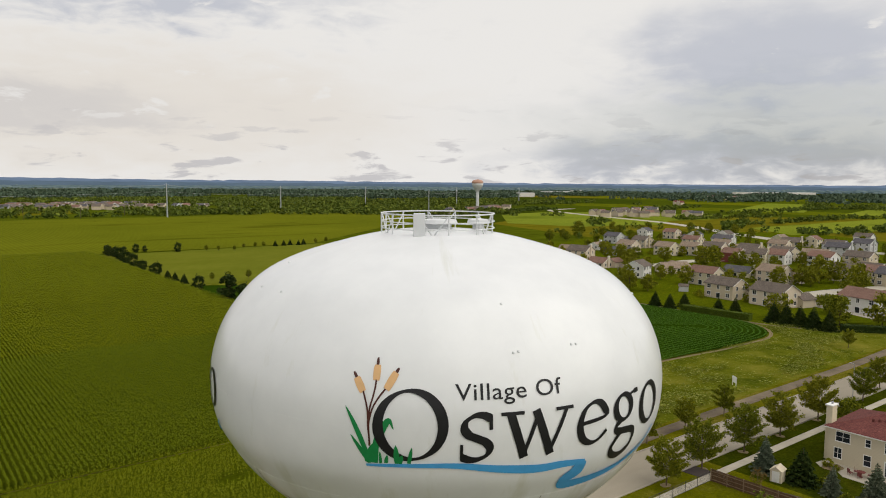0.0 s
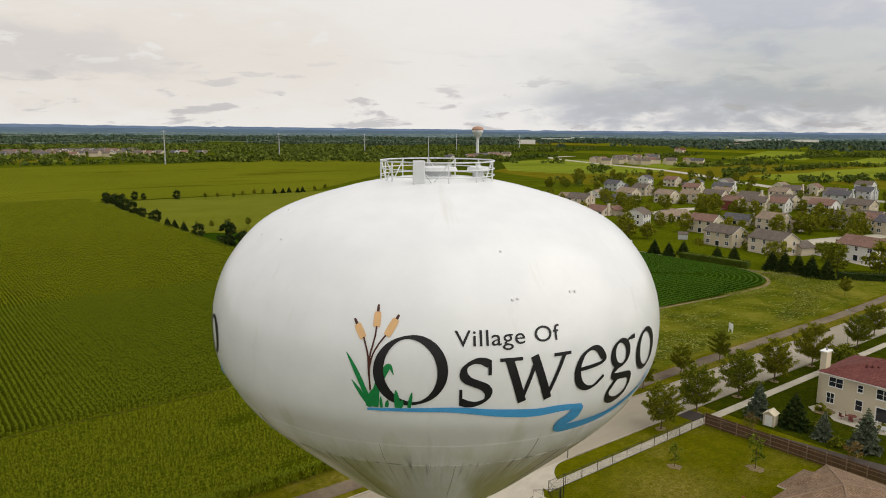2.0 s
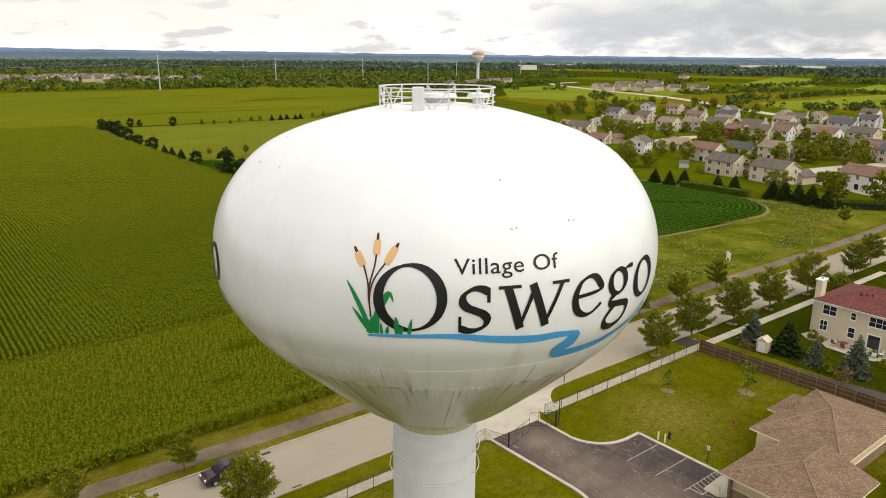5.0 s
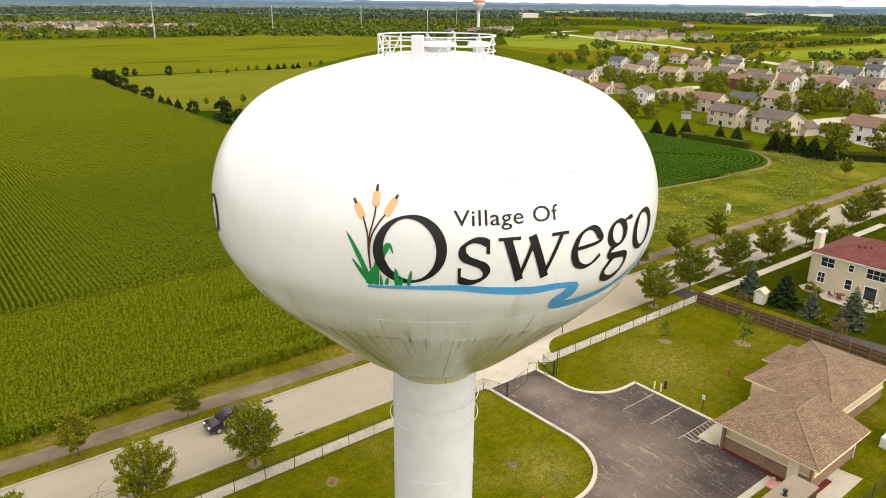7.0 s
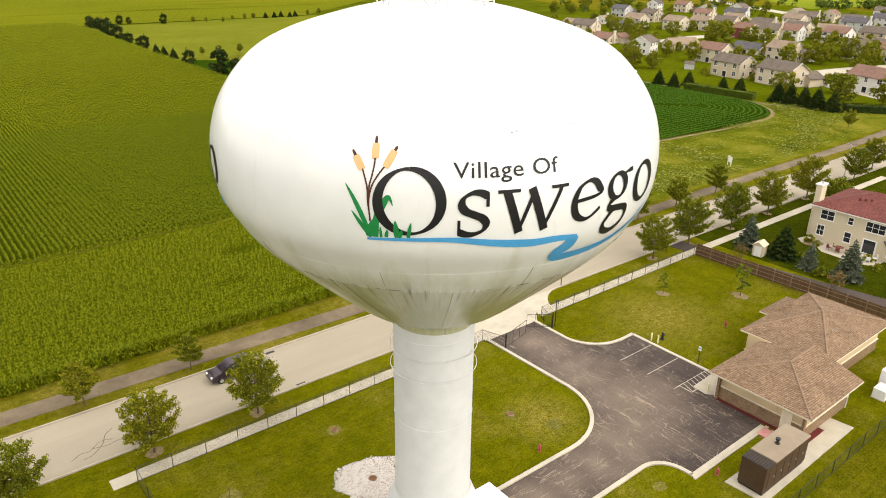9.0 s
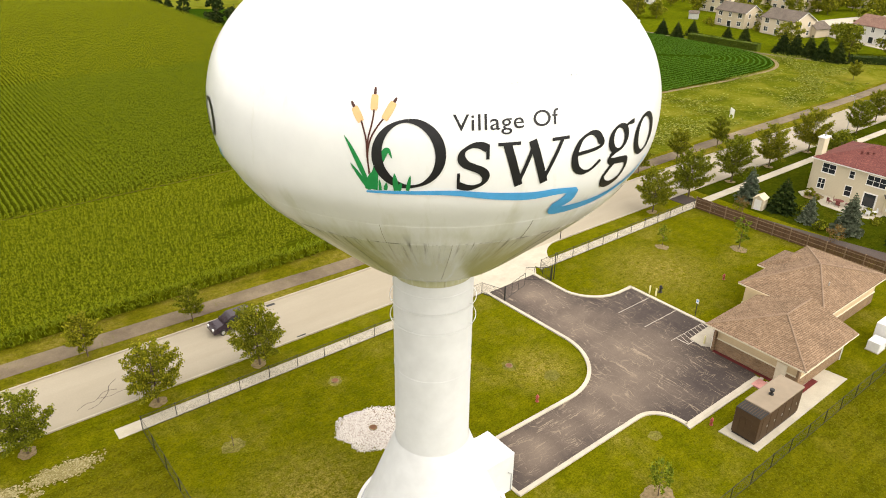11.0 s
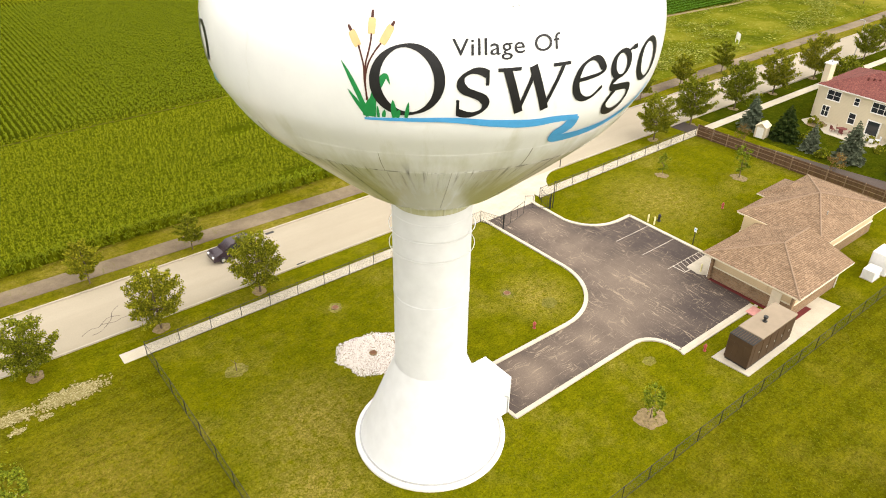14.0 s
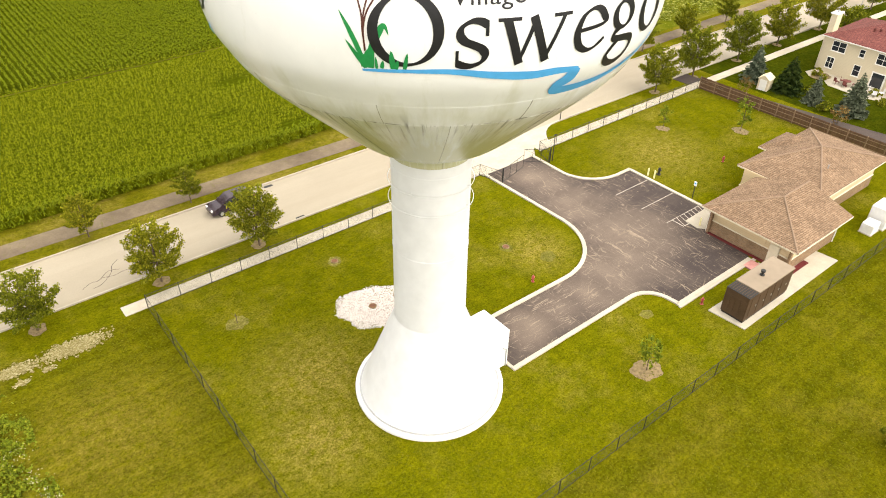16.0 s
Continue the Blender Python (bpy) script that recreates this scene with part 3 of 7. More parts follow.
def thing(name, label, category, at=None, group="", kind=""):
    ob = new(name)
    if at is not None:
        ob.matrix_basis = at
    return tagged(ob, label, category, group, kind)


def raw_mesh(name, verts, faces, mat):
    """A mesh from arrays of corners and of faces with the same number of corners each."""
    me = bpy.data.meshes.new(name)
    verts, faces = np.asarray(verts, np.float32), np.asarray(faces, np.int32)
    me.vertices.add(len(verts))
    me.vertices.foreach_set("co", verts.ravel())
    me.loops.add(faces.size)
    me.loops.foreach_set("vertex_index", faces.ravel())
    me.polygons.add(len(faces))
    me.polygons.foreach_set("loop_start", np.arange(0, faces.size, faces.shape[1], dtype=np.int32))
    me.polygons.foreach_set("loop_total", np.full(len(faces), faces.shape[1], np.int32))
    me.materials.append(mat)
    me.update(calc_edges=True)
    return me


def arc(cx, cy, r, a0, a1, n=10):
    return [(cx + r * math.cos(radians(a0 + (a1 - a0) * i / n)), cy + r * math.sin(radians(a0 + (a1 - a0) * i / n))) for i in range(n + 1)]


def offset_line(line, d):
    """The line moved sideways by d metres, to its left."""
    out = []
    for i, p in enumerate(line):
        a, b = Vector(line[max(i - 1, 0)]), Vector(line[min(i + 1, len(line) - 1)])
        t = (b - a).normalized()
        out.append((p[0] - t.y * d, p[1] + t.x * d))
    return out


def band(line, d0, d1, z0, z1):
    """A strip of rectangular section that follows a line on the ground."""
    s = Shape()
    a, b = offset_line(line, d0), offset_line(line, d1)
    for i in range(len(line) - 1):
        lo = [(*a[i], z0), (*a[i + 1], z0), (*b[i + 1], z0), (*b[i], z0)]
        hi = [(x, y, z1) for x, y, _ in lo]
        n = len(s.v)
        s.v += lo + hi
        s.f += [(n + 4, n + 5, n + 6, n + 7), (n, n + 1, n + 5, n + 4), (n + 2, n + 3, n + 7, n + 6)]
        if i == 0:
            s.f.append((n + 3, n, n + 4, n + 7))
        if i == len(line) - 2:
            s.f.append((n + 1, n + 2, n + 6, n + 5))
    return s


def bend(pts, n=10):
    """A smooth line through the given points."""
    pts = [Vector(p) for p in pts]
    out = []
    for i in range(len(pts) - 1):
        p0, p1, p2, p3 = pts[max(i - 1, 0)], pts[i], pts[i + 1], pts[min(i + 2, len(pts) - 1)]
        for j in range(n):
            t = j / n
            out.append(0.5 * (2 * p1 + (p2 - p0) * t + (2 * p0 - 5 * p1 + 4 * p2 - p3) * t * t + (3 * p1 - 3 * p2 + p3 - p0) * t ** 3))
    return [tuple(p) for p in out + [pts[-1]]]


# ---- ground, road, paving ----
def sheet(name, ring, z, mat, label, category, kind="structure"):
    s = Shape()
    s.face(*[(x, y, z) for x, y in ring])
    return tagged(part(name, s, mat), label, category, kind=kind)


sheet("ground", [(4900 * math.cos(2 * math.pi * i / 96), 4900 * math.sin(2 * math.pi * i / 96)) for i in range(96)], -0.10, FARM,
      "flat green farmland that reaches the horizon", "ground")

# the street runs almost straight
STREET = bend([(-260, 30.3), (-120, 30.3), (-20, 30.3), (60, 30.2), (105, 29.7), (140, 29.3), (175, 29.2), (215, 30), (270, 34)], 8)
tagged(part("road", band(STREET, -4.1, 4.1, -0.1, 0.02), ROAD_C), "tan concrete roadway with worn wheel tracks", "road", kind="structure")
tagged(part("kerb", band(STREET, 4.1, 4.27, -0.1, 0.16), STREET_KERB), "pale concrete kerb along the street", "kerb", kind="structure")
near_line = [p for p in STREET if p[0] < 24.0] + [(24.0, 30.3)]
far_line = [(43.5, 30.35)] + [p for p in STREET if p[0] > 43.5]
tagged(part("kerb", band(near_line, -4.27, -4.1, -0.1, 0.16), STREET_KERB), "pale concrete kerb along the street", "kerb", kind="structure")
tagged(part("kerb", band(far_line, -4.27, -4.1, -0.1, 0.16), STREET_KERB), "pale concrete kerb along the street", "kerb", kind="structure")

# lawns and verges
sheet("lawn", [(-150, -130), (71.0, -130), (71.0, 26.0), (-150, 26.0)], 0.03, GRASS, "mown yellow-green lawn with dry patches", "lawn")
sheet("outer_lawn", [(-150, -130), (71.0, -130), (71.0, -13.1), (-13.9, -13.1), (-13.9, 21.6), (-150, 21.6)], 0.034, OUTER_GRASS, "rough mown grass outside the fence", "lawn")
sheet("verge", offset_line(STREET, 4.2) + list(reversed(offset_line(STREET, 11.5))), 0.05, VERGE, "rough grass verge between trail and street", "verge")
sheet("garden_lawn", [(71.0, -130), (400, -130), (400, 27), (215, 25.4), (175, 24.7), (140, 24.8), (105, 25.2), (71.0, 26.0)], 0.03, LAWN_DEEP, "green garden lawns round the houses", "lawn")

# trail beside the crops
TRAIL_LINE = bend([(-260, 38.2), (-60, 38.2), (0, 37.4), (16, 37.0), (50, 36.8), (80, 37.6), (115, 37.6), (150, 37.4), (185, 38.4), (215, 40)], 8)
tagged(part("trail", band(TRAIL_LINE, -1.25, 1.25, -0.05, 0.08), TRAIL), "cracked grey asphalt trail beside the crops", "trail", kind="structure")
# trail behind the wooden fence
tagged(part("trail", band(bend([(66.4, 26), (66.9, 20), (68.0, 12), (69.4, 4), (71.3, -6), (74, -20)], 6), -1.6, 1.6, -0.05, 0.07), DARK_TRAIL), "dark asphalt path behind the wooden fence", "trail", kind="structure")

# pavement slabs along the street
walk_base = tagged(part("pavement", Shape().box(-15.8, 21.76, -0.05, 24.0, 23.14, 0.083), WALK_C), "pale concrete pavement beside the fence", "pavement", kind="structure")
slab_mesh = Shape().box(-0.742, -0.7, 0, 0.742, 0.7, 0.05, 0.012).mesh("slab", WALK_C)
x = -15.06
while x < 130:
    if not 24.2 < x < 33.4:
        y = 22.45 - max(0.0, x - 66) * 0.012
        part("slab", slab_mesh, WALK_C, walk_base, at=pose(x, y, 0.04))
    x += 1.5
tagged(part("pavement", Shape().box(33.6, 21.76, -0.05, 66.0, 23.14, 0.083), WALK_C), "pale concrete pavement beside the fence", "pavement", kind="structure")

# drive apron on the street
apron = [(24.2, 21.4), (24.2, 23.2)] + arc(21.2, 23.2, 3.0, 0, 90, 8) + [(21.2, 26.3), (42.0, 26.3)] + arc(41.2, 20.9, 5.3, 90, 155, 8) + [(33.9, 23.2), (32.3, 21.4)]
tagged(part("apron", Shape().prism(apron, -0.05, 0.07), WALK_C), "pale concrete drive apron at the street", "apron", kind="structure")

# car park
LOT = [(24.4, 21.6), (24.6, 14), (24.7, 9.6)] + arc(17.9, 9.6, 6.8, 0, -90, 12) + [(9.7, 2.85), (6.1, 2.85), (6.1, -2.85), (20.5, -2.85)] + \
      arc(20.7, -5.2, 2.35, 90, 10, 6) + [(23.2, -6.05), (34.4, -6.05), (35.5, -4.0), (35.5, -0.6), (38.7, 0.4), (38.7, 12.4), (36.2, 12.4)] + arc(36.4, 17.0, 4.5, 268, 190, 10) + [(32.0, 21.6)]
tagged(part("car_park", Shape().prism(LOT, -0.05, 0.06), ASPHALT), "dark cracked asphalt car park and drive", "car park", kind="structure")
KERBS = [[(24.4, 21.6), (24.6, 14), (24.7, 9.6)] + arc(17.9, 9.6, 6.8, 0, -90, 14) + [(9.7, 2.85), (6.1, 2.85)],
         [(6.1, -3.0), (20.5, -2.85)] + arc(20.7, -5.2, 2.35, 90, 10, 8) + [(23.15, -5.95)],
         [(23.0, -6.1), (28, -6.1), (34.3, -6.1)],
         [(38.75, 1.4), (38.75, 6), (38.75, 12.35)],
         [(38.8, 12.45), (36.3, 12.45)] + arc(36.4, 17.0, 4.5, 268, 190, 10) + [(32.0, 21.6)]]
for line in KERBS:
    tagged(part("kerb", band(line, -0.1, 0.28, -0.05, 0.17), KERB_C), "pale concrete kerb round the car park", "kerb", kind="structure")
tagged(part("kerb", band([(6.2, -3.0), (6.2, 0), (6.2, 3.0)], -0.15, 0.15, -0.05, 0.1), KERB_C), "pale concrete edge at the end of the drive", "kerb", kind="structure")
tagged(part("pavement", Shape().prism([(22.9, -6.2), (34.6, -6.2), (34.6, -6.5), (22.9, -6.45)], -0.02, 0.15), WALK_C), "pale concrete strip along the car park", "pavement", kind="structure")


def paint_bar(x0, y0, x1, y1, w, label="worn white parking line"):
    d = (Vector((x1, y1)) - Vector((x0, y0))).normalized() * w / 2
    ring = [(x0 - d.y, y0 + d.x), (x0 + d.y, y0 - d.x), (x1 + d.y, y1 - d.x), (x1 - d.y, y1 + d.x)]
    sh = Shape()
    sh.face(*[(a, b, 0.066) for a, b in ring])
    return tagged(part("parking_line", sh, LINE_P), label, "road marking", "parking lines", "structure")


for y in (9.55, 6.05, 2.75):
    paint_bar(33.0, y, 38.6, y, 0.075)
paint_bar(34.0, 1.3, 38.4, 1.3, 0.12)
paint_bar(33.9, 2.75, 33.9, 1.25, 0.12)
for i in range(7):
    paint_bar(34.1 + i * 0.62, 1.35, 34.6 + i * 0.62, 2.7, 0.075, "white hatching of the reserved bay")
tagged(part("entry_slab", Shape().prism([(34.7, 0.3), (35.5, -0.7), (38.7, -0.6), (38.7, 2.0), (34.9, 1.8)], 0, 0.10), WALK_C), "pale concrete slab at the building's corner", "pavement", kind="structure")

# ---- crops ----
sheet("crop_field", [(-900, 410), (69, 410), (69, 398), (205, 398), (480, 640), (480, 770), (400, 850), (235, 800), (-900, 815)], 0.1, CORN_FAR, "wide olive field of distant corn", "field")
sheet("mown_field", [(72, 252), (190, 245), (330, 300), (330, 396), (72, 392)], 0.06, MOWN, "smooth mown grass field", "field")
soy_ring = [(69, 66)] + [(118, 66.5), (140, 64.3)] + arc(158, 84.5, 20.3, -95, 0, 14) + [(178.5, 116), (178.5, 175), (69, 250)]
sheet("soybean_field", soy_ring, 0.35, SOY_SHEET, "dark green soybean field with curved headland rows", "field")
SOY_EDGE = [(90, 65.6), (118, 65.6), (140, 63.4)] + arc(158, 84.5, 21.3, -95, 0, 14) + [(179.4, 116), (179.4, 175)]
tagged(part("field_margin", band(SOY_EDGE, -0.3, 0.6, -0.05, 0.10), SOIL), "bare tan margin round the soybean field", "soil", kind="structure")
tagged(part("trail", band(bend([(182.0, 240), (180.6, 175), (180.2, 112), (178.6, 82), (182.4, 64), (197, 47), (207, 40)], 6), -0.6, 0.6, -0.05, 0.12), TRAIL), "pale gravel path between the crop and the hedge", "trail", kind="structure")
sheet("meadow", [(60, 42.5)] + offset_line([p for p in TRAIL_LINE if 60 < p[0] < 205], 2.2) + [(206, 46), (186, 60), (181, 70), (179.5, 250), (60, 250)], 0.07, MEADOW, "wild meadow with pale flowering weeds", "meadow")
sheet("corn_soil", [(-420, 41.9), (68.5, 41.9), (68.5, 408), (-420, 408)], 0.09, SOIL, "bare soil under the corn", "soil")


# ---- water tower ----
TOWER = thing("water_tower", "white spheroid water tower with painted town sign", "water tower")
PROFILE_Z = (20.3, 20.9, 21.6, 22.55, 25.42, 27.06, 28.29, 29.52, 31.16, 32.8, 34.44, 36.08, 37.11, 37.93, 38.35)
PROFILE_R = (2.52, 2.75, 4.1, 5.35, 8.55, 10.2, 11.05, 11.67, 11.87, 11.66, 10.94, 9.5, 7.6, 4.9, 3.0)
prof = bend(list(zip(PROFILE_R, PROFILE_Z)), 8)


def tank_r(z):
    return float(np.interp(z, [p[1] for p in prof], [p[0] for p in prof]))


shell = [(2.45, 20.25)] + prof + [(2.2, 38.45), (1.0, 38.55), (0.05, 38.58)]
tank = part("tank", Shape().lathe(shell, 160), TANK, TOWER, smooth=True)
stem = part("stem", Shape().lathe([(2.56, 7.3), (2.52, 7.6), (2.5, 12), (2.5, 20.4)], 64, caps=False), WHITE, TOWER, smooth=True)
part("base_cone", Shape().lathe([(5.25, 0.32), (5.22, 0.4), (3.9, 3.9), (2.75, 7.0), (2.56, 7.5)], 96, caps=False), WHITE, TOWER, smooth=True)
part("foundation_ring", Shape().lathe([(5.66, -0.2), (5.66, 0.26), (5.60, 0.32), (5.0, 0.32)], 96), concrete_mat("whitewashed concrete", (0.74, 0.73, 0.70), 0.12), TOWER, "whitewashed concrete footing")
part("base_flange", Shape().lathe([(5.36, 0.3), (5.36, 0.36), (5.2, 0.36)], 96), GALV, TOWER)
for z, rr in ((26.72, 0.008), (28.07, 0.006), (31.45, 0.004)):
    r = tank_r(z)
    part("weld_seam", Shape().tube([(r * math.cos(a), r * math.sin(a), z) for a in (2 * math.pi * i / 120 for i in range(120))], rr, 5, True), TANK, tank)
# upright plate seams, stained where water runs down them
for first, step, z0, z1 in ((-12.4, 36.0, 26.74, 28.05), (5.0, 30.0, 20.9, 26.70)):
    for i in range(int(360 / step)):
        a = math.atan2(EYE[1], EYE[0]) + radians(first + step * i)
        part("plate_seam", Shape().tube([((tank_r(z) + 0.004) * math.cos(a), (tank_r(z) + 0.004) * math.sin(a), z) for z in np.linspace(z0, z1, 12)], 0.011, 4), SEAM, tank)
for z in (19.6, 13.5):
    part("stem_band", Shape().tube([(2.515 * math.cos(a), 2.515 * math.sin(a), z) for a in (2 * math.pi * i / 64 for i in range(64))], 0.014, 5, True), WHITE, stem)
# painter's rail round the neck
ring_r = 2.70
for z in (18.5, 17.1):
    part("painter_rail", Shape().tube([(ring_r * math.cos(a), ring_r * math.sin(a), z) for a in (2 * math.pi * i / 72 for i in range(72))], 0.024, 6, True), WHITE, stem)
CAM_A = math.atan2(EYE[1], EYE[0])
for k in range(8):
    a = CAM_A + math.pi / 4 * k + 0.3
    for z in (18.5, 17.1):
        part("bracket", Shape().tube([(2.48 * math.cos(a), 2.48 * math.sin(a), z), (ring_r * math.cos(a), ring_r * math.sin(a), z)], 0.02, 5), WHITE, stem)
# entrance vestibule at the foot
vest = part("vestibule", Shape().box(3.0, -2.3, 0.3, 6.0, 0.75, 3.9, 0.06), WHITE, TOWER)
part("steel_door", Shape().box(6.0, -1.7, 0.35, 6.05, -0.7, 2.45, 0.02), WHITE, vest)
part("door_handle", Shape().box(6.05, -1.6, 1.35, 6.1, -1.5, 1.5), DARK_METAL, vest)
part("wall_lamp", Shape().box(6.0, -1.35, 2.65, 6.18, -1.05, 2.85, 0.02), GALV, vest)
part("conduit", Shape().tube([(5.75, -2.33, 0.3), (5.75, -2.33, 2.0), (5.4, -2.33, 2.3)], 0.04), GALV, vest)
# top railing, hatch and aerials
railing = part("railing", Shape().tube([(3.05 * math.cos(a), 3.05 * math.sin(a), 39.35) for a in (2 * math.pi * i / 64 for i in range(64))], 0.04, 6, True), WHITE, TOWER)
for z in (38.95, 38.6):
    part("rail", Shape().tube([(3.05 * math.cos(a), 3.05 * math.sin(a), z) for a in (2 * math.pi * i / 64 for i in range(64))], 0.03, 6, True), WHITE, railing)
for i in range(12):
    a = CAM_A + 2 * math.pi * (i + 0.35) / 12
    foot = (3.05 * math.cos(a), 3.05 * math.sin(a))
    part("post", Shape().tube([(*foot, 38.2), (*foot, 39.35)], 0.04, 6), WHITE, railing)
    b = a + (0.24 if i % 2 else -0.24)
    part("brace", Shape().tube([(3.0 * math.cos(a), 3.0 * math.sin(a), 39.3), (2.95 * math.cos(b), 2.95 * math.sin(b), 38.35)], 0.035, 5), WHITE, railing)


def on_tank(deg, rad, z):
    a = CAM_A + radians(deg)
    return (rad * math.cos(a), rad * math.sin(a), z)


part("hatch_box", Shape().box(-0.24, -0.3, 0, 0.24, 0.3, 1.15, 0.03), WHITE, TOWER, at=Matrix.Translation(on_tank(-18, 3.0, 38.3)) @ pose(0, 0, 0, 0, 0, math.degrees(CAM_A)))
part("roof_vent", Shape().lathe([(0.75, 38.5), (0.75, 38.75), (1.1, 38.8), (1.0, 39.0), (0.2, 39.05)], 24), WHITE, TOWER, smooth=False)
vent = on_tank(95, 2.2, 0)
part("vent_cap", Shape().lathe([(0.3, 38.3), (0.3, 38.75), (0.62, 38.8), (0.55, 39.0), (0.1, 39.08)], 20, vent[0], vent[1]), WHITE, TOWER)
mast = on_tank(-150, 1.0, 0)
beacon = part("beacon_mast", Shape().tube([(mast[0], mast[1], 38.5), (mast[0], mast[1], 40.6)], 0.018, 6), GALV, TOWER)
part("beacon", Shape().lathe([(0.07, 38.9), (0.1, 38.95), (0.1, 39.15), (0.05, 39.2)], 10, mast[0], mast[1]), GALV, beacon)


def tar_crack(pts, seed, w=0.05):
    rng = random.Random(seed)
    path = bend([(x + rng.uniform(-0.15, 0.15), y + rng.uniform(-0.12, 0.12)) for x, y in pts], 5)
    s = Shape()
    a, b = offset_line(path, w / 2), offset_line(path, -w / 2)
    for i in range(len(path) - 1):
        s.face((*b[i], 0.026), (*b[i + 1], 0.026), (*a[i + 1], 0.026), (*a[i], 0.026))
    return tagged(part("road_crack", s, DARK_TRAIL), "dark sealed crack in the roadway", "crack", kind="structure")


tar_crack([(-17.5, 27.6), (-16.8, 28.3), (-16.0, 28.2), (-15.0, 29.0), (-13.8, 28.9)], 1)
tar_crack([(-16.9, 27.2), (-15.8, 27.6), (-14.9, 28.6), (-14.4, 29.8), (-13.6, 30.4)], 2)
tar_crack([(-15.6, 28.4), (-14.6, 28.1), (-13.9, 28.4), (-12.6, 28.2)], 3)
for deg, z in ((-68.9, 36.95), (16.0, 35.98), (30.4, 34.34), (31.7, 34.32), (16.0, 34.24), (17.2, 34.27), (81.4, 35.26), (-60.7, 35.98), (-47.6, 36.0)):
    part("lug", Shape().box(-0.04, -0.045, -0.045, 0.05, 0.045, 0.045, 0.012), WHITE, tank, at=Matrix.Translation(on_tank(deg, tank_r(z), z)) @ pose(0, 0, 0, 0, -30, math.degrees(CAM_A) + deg))


# ---- the painted sign on the tank, three times round ----
LIFT = 0.018


def wrap(deg, z):
    r = tank_r(z) + LIFT
    a = CAM_A + radians(deg)
    return (r * math.cos(a), r * math.sin(a), z)


ARC_M = math.degrees(1 / 11.8)


def ribbon(pts, widths):
    """A flat painted stroke on the tank along points (metres of arc, height) with a width at each."""
    s = Shape()
    left, right = [], []
    for i, p in enumerate(pts):
        a, b = Vector(pts[max(i - 1, 0)]), Vector(pts[min(i + 1, len(pts) - 1)])
        t = (b - a)
        t = t.normalized() if t.length > 1e-9 else Vector((1, 0))
        n, w = Vector((-t.y, t.x)), widths[i] / 2
        left.append((p[0] + n.x * w, p[1] + n.y * w))
        right.append((p[0] - n.x * w, p[1] - n.y * w))
    for i in range(len(pts) - 1):
        s.face(*[wrap(x * ARC_M, z) for x, z in (right[i], right[i + 1], left[i + 1], left[i])])
    return s


def pen(pts, broad, thin, slant):
    """A broad-nib pen stroke: thick across the nib, thin along it."""
    nib = radians(slant)
    widths = []
    for i in range(len(pts)):
        a, b = Vector(pts[max(i - 1, 0)]), Vector(pts[min(i + 1, len(pts) - 1)])
        t = b - a
        w = math.atan2(t.y, t.x) - nib
        widths.append(math.hypot(broad * math.sin(w), thin * math.cos(w)))
    return ribbon(pts, widths)


def oval(cx, cy, rx, ry, a0=90, a1=450, n=56):
    return [(cx + rx * math.cos(radians(a0 + (a1 - a0) * i / n)), cy + ry * math.sin(radians(a0 + (a1 - a0) * i / n))) for i in range(n + 1)]


def join(*shapes):
    out = Shape()
    for s in shapes:
        n = len(out.v)
        out.v += s.v
        out.f += [tuple(i + n for i in f) for f in s.f]
    return out


def line(a, b, n=6):
    return [(a[0] + (b[0] - a[0]) * i / n, a[1] + (b[1] - a[1]) * i / n) for i in range(n + 1)]


def place(pts, x0, z0, sx, sz):
    return [(x0 + x * sx, z0 + y * sz) for x, y in pts]


DEG = 1 / ARC_M
BASE, XH = 30.2, 1.88
glyphs = []
# capital O
glyphs.append(("letter", BLACK_P, pen(oval(-4.95 * DEG, 31.62, 7.3 * DEG - 0.23, 1.33, n=72), 0.43, 0.12, 14)))
# s
px0, w0 = 4.3 * DEG, 6.6 * DEG
s_curve = place(bend([(0.90, 0.90), (0.70, 0.965), (0.45, 0.965), (0.20, 0.86), (0.14, 0.70), (0.26, 0.57), (0.50, 0.49), (0.76, 0.40), (0.87, 0.27), (0.78, 0.12), (0.52, 0.035), (0.28, 0.035), (0.06, 0.09)], 6), px0, BASE, w0, XH)
glyphs.append(("letter", BLACK_P, join(pen(s_curve, 0.37, 0.15, 35), ribbon(place(line((0.91, 0.98), (0.91, 0.66)), px0, BASE, w0, XH), [0.14] * 7),
                                      ribbon(place(line((0.06, 0.02), (0.06, 0.37)), px0, BASE, w0, XH), [0.12] * 7))))
# w
px0, w0 = 12.3 * DEG, 15.6 * DEG
glyphs.append(("letter", BLACK_P, join(
    ribbon(place(line((0.12, 0.97), (0.30, 0.0)), px0, BASE, w0, XH), [0.36] * 7), ribbon(place(line((0.28, 0.02), (0.50, 0.98)), px0, BASE, w0, XH), [0.17] * 7),
    ribbon(place(line((0.46, 1.0), (0.66, 0.0)), px0, BASE, w0, XH), [0.36] * 7), ribbon(place(line((0.63, 0.02), (0.90, 0.97)), px0, BASE, w0, XH), [0.17] * 7),
    ribbon(place(line((0.0, 0.965), (0.30, 0.965)), px0, BASE, w0, XH), [0.14] * 7), ribbon(place(line((0.74, 0.965), (1.0, 0.965)), px0, BASE, w0, XH), [0.14] * 7))))
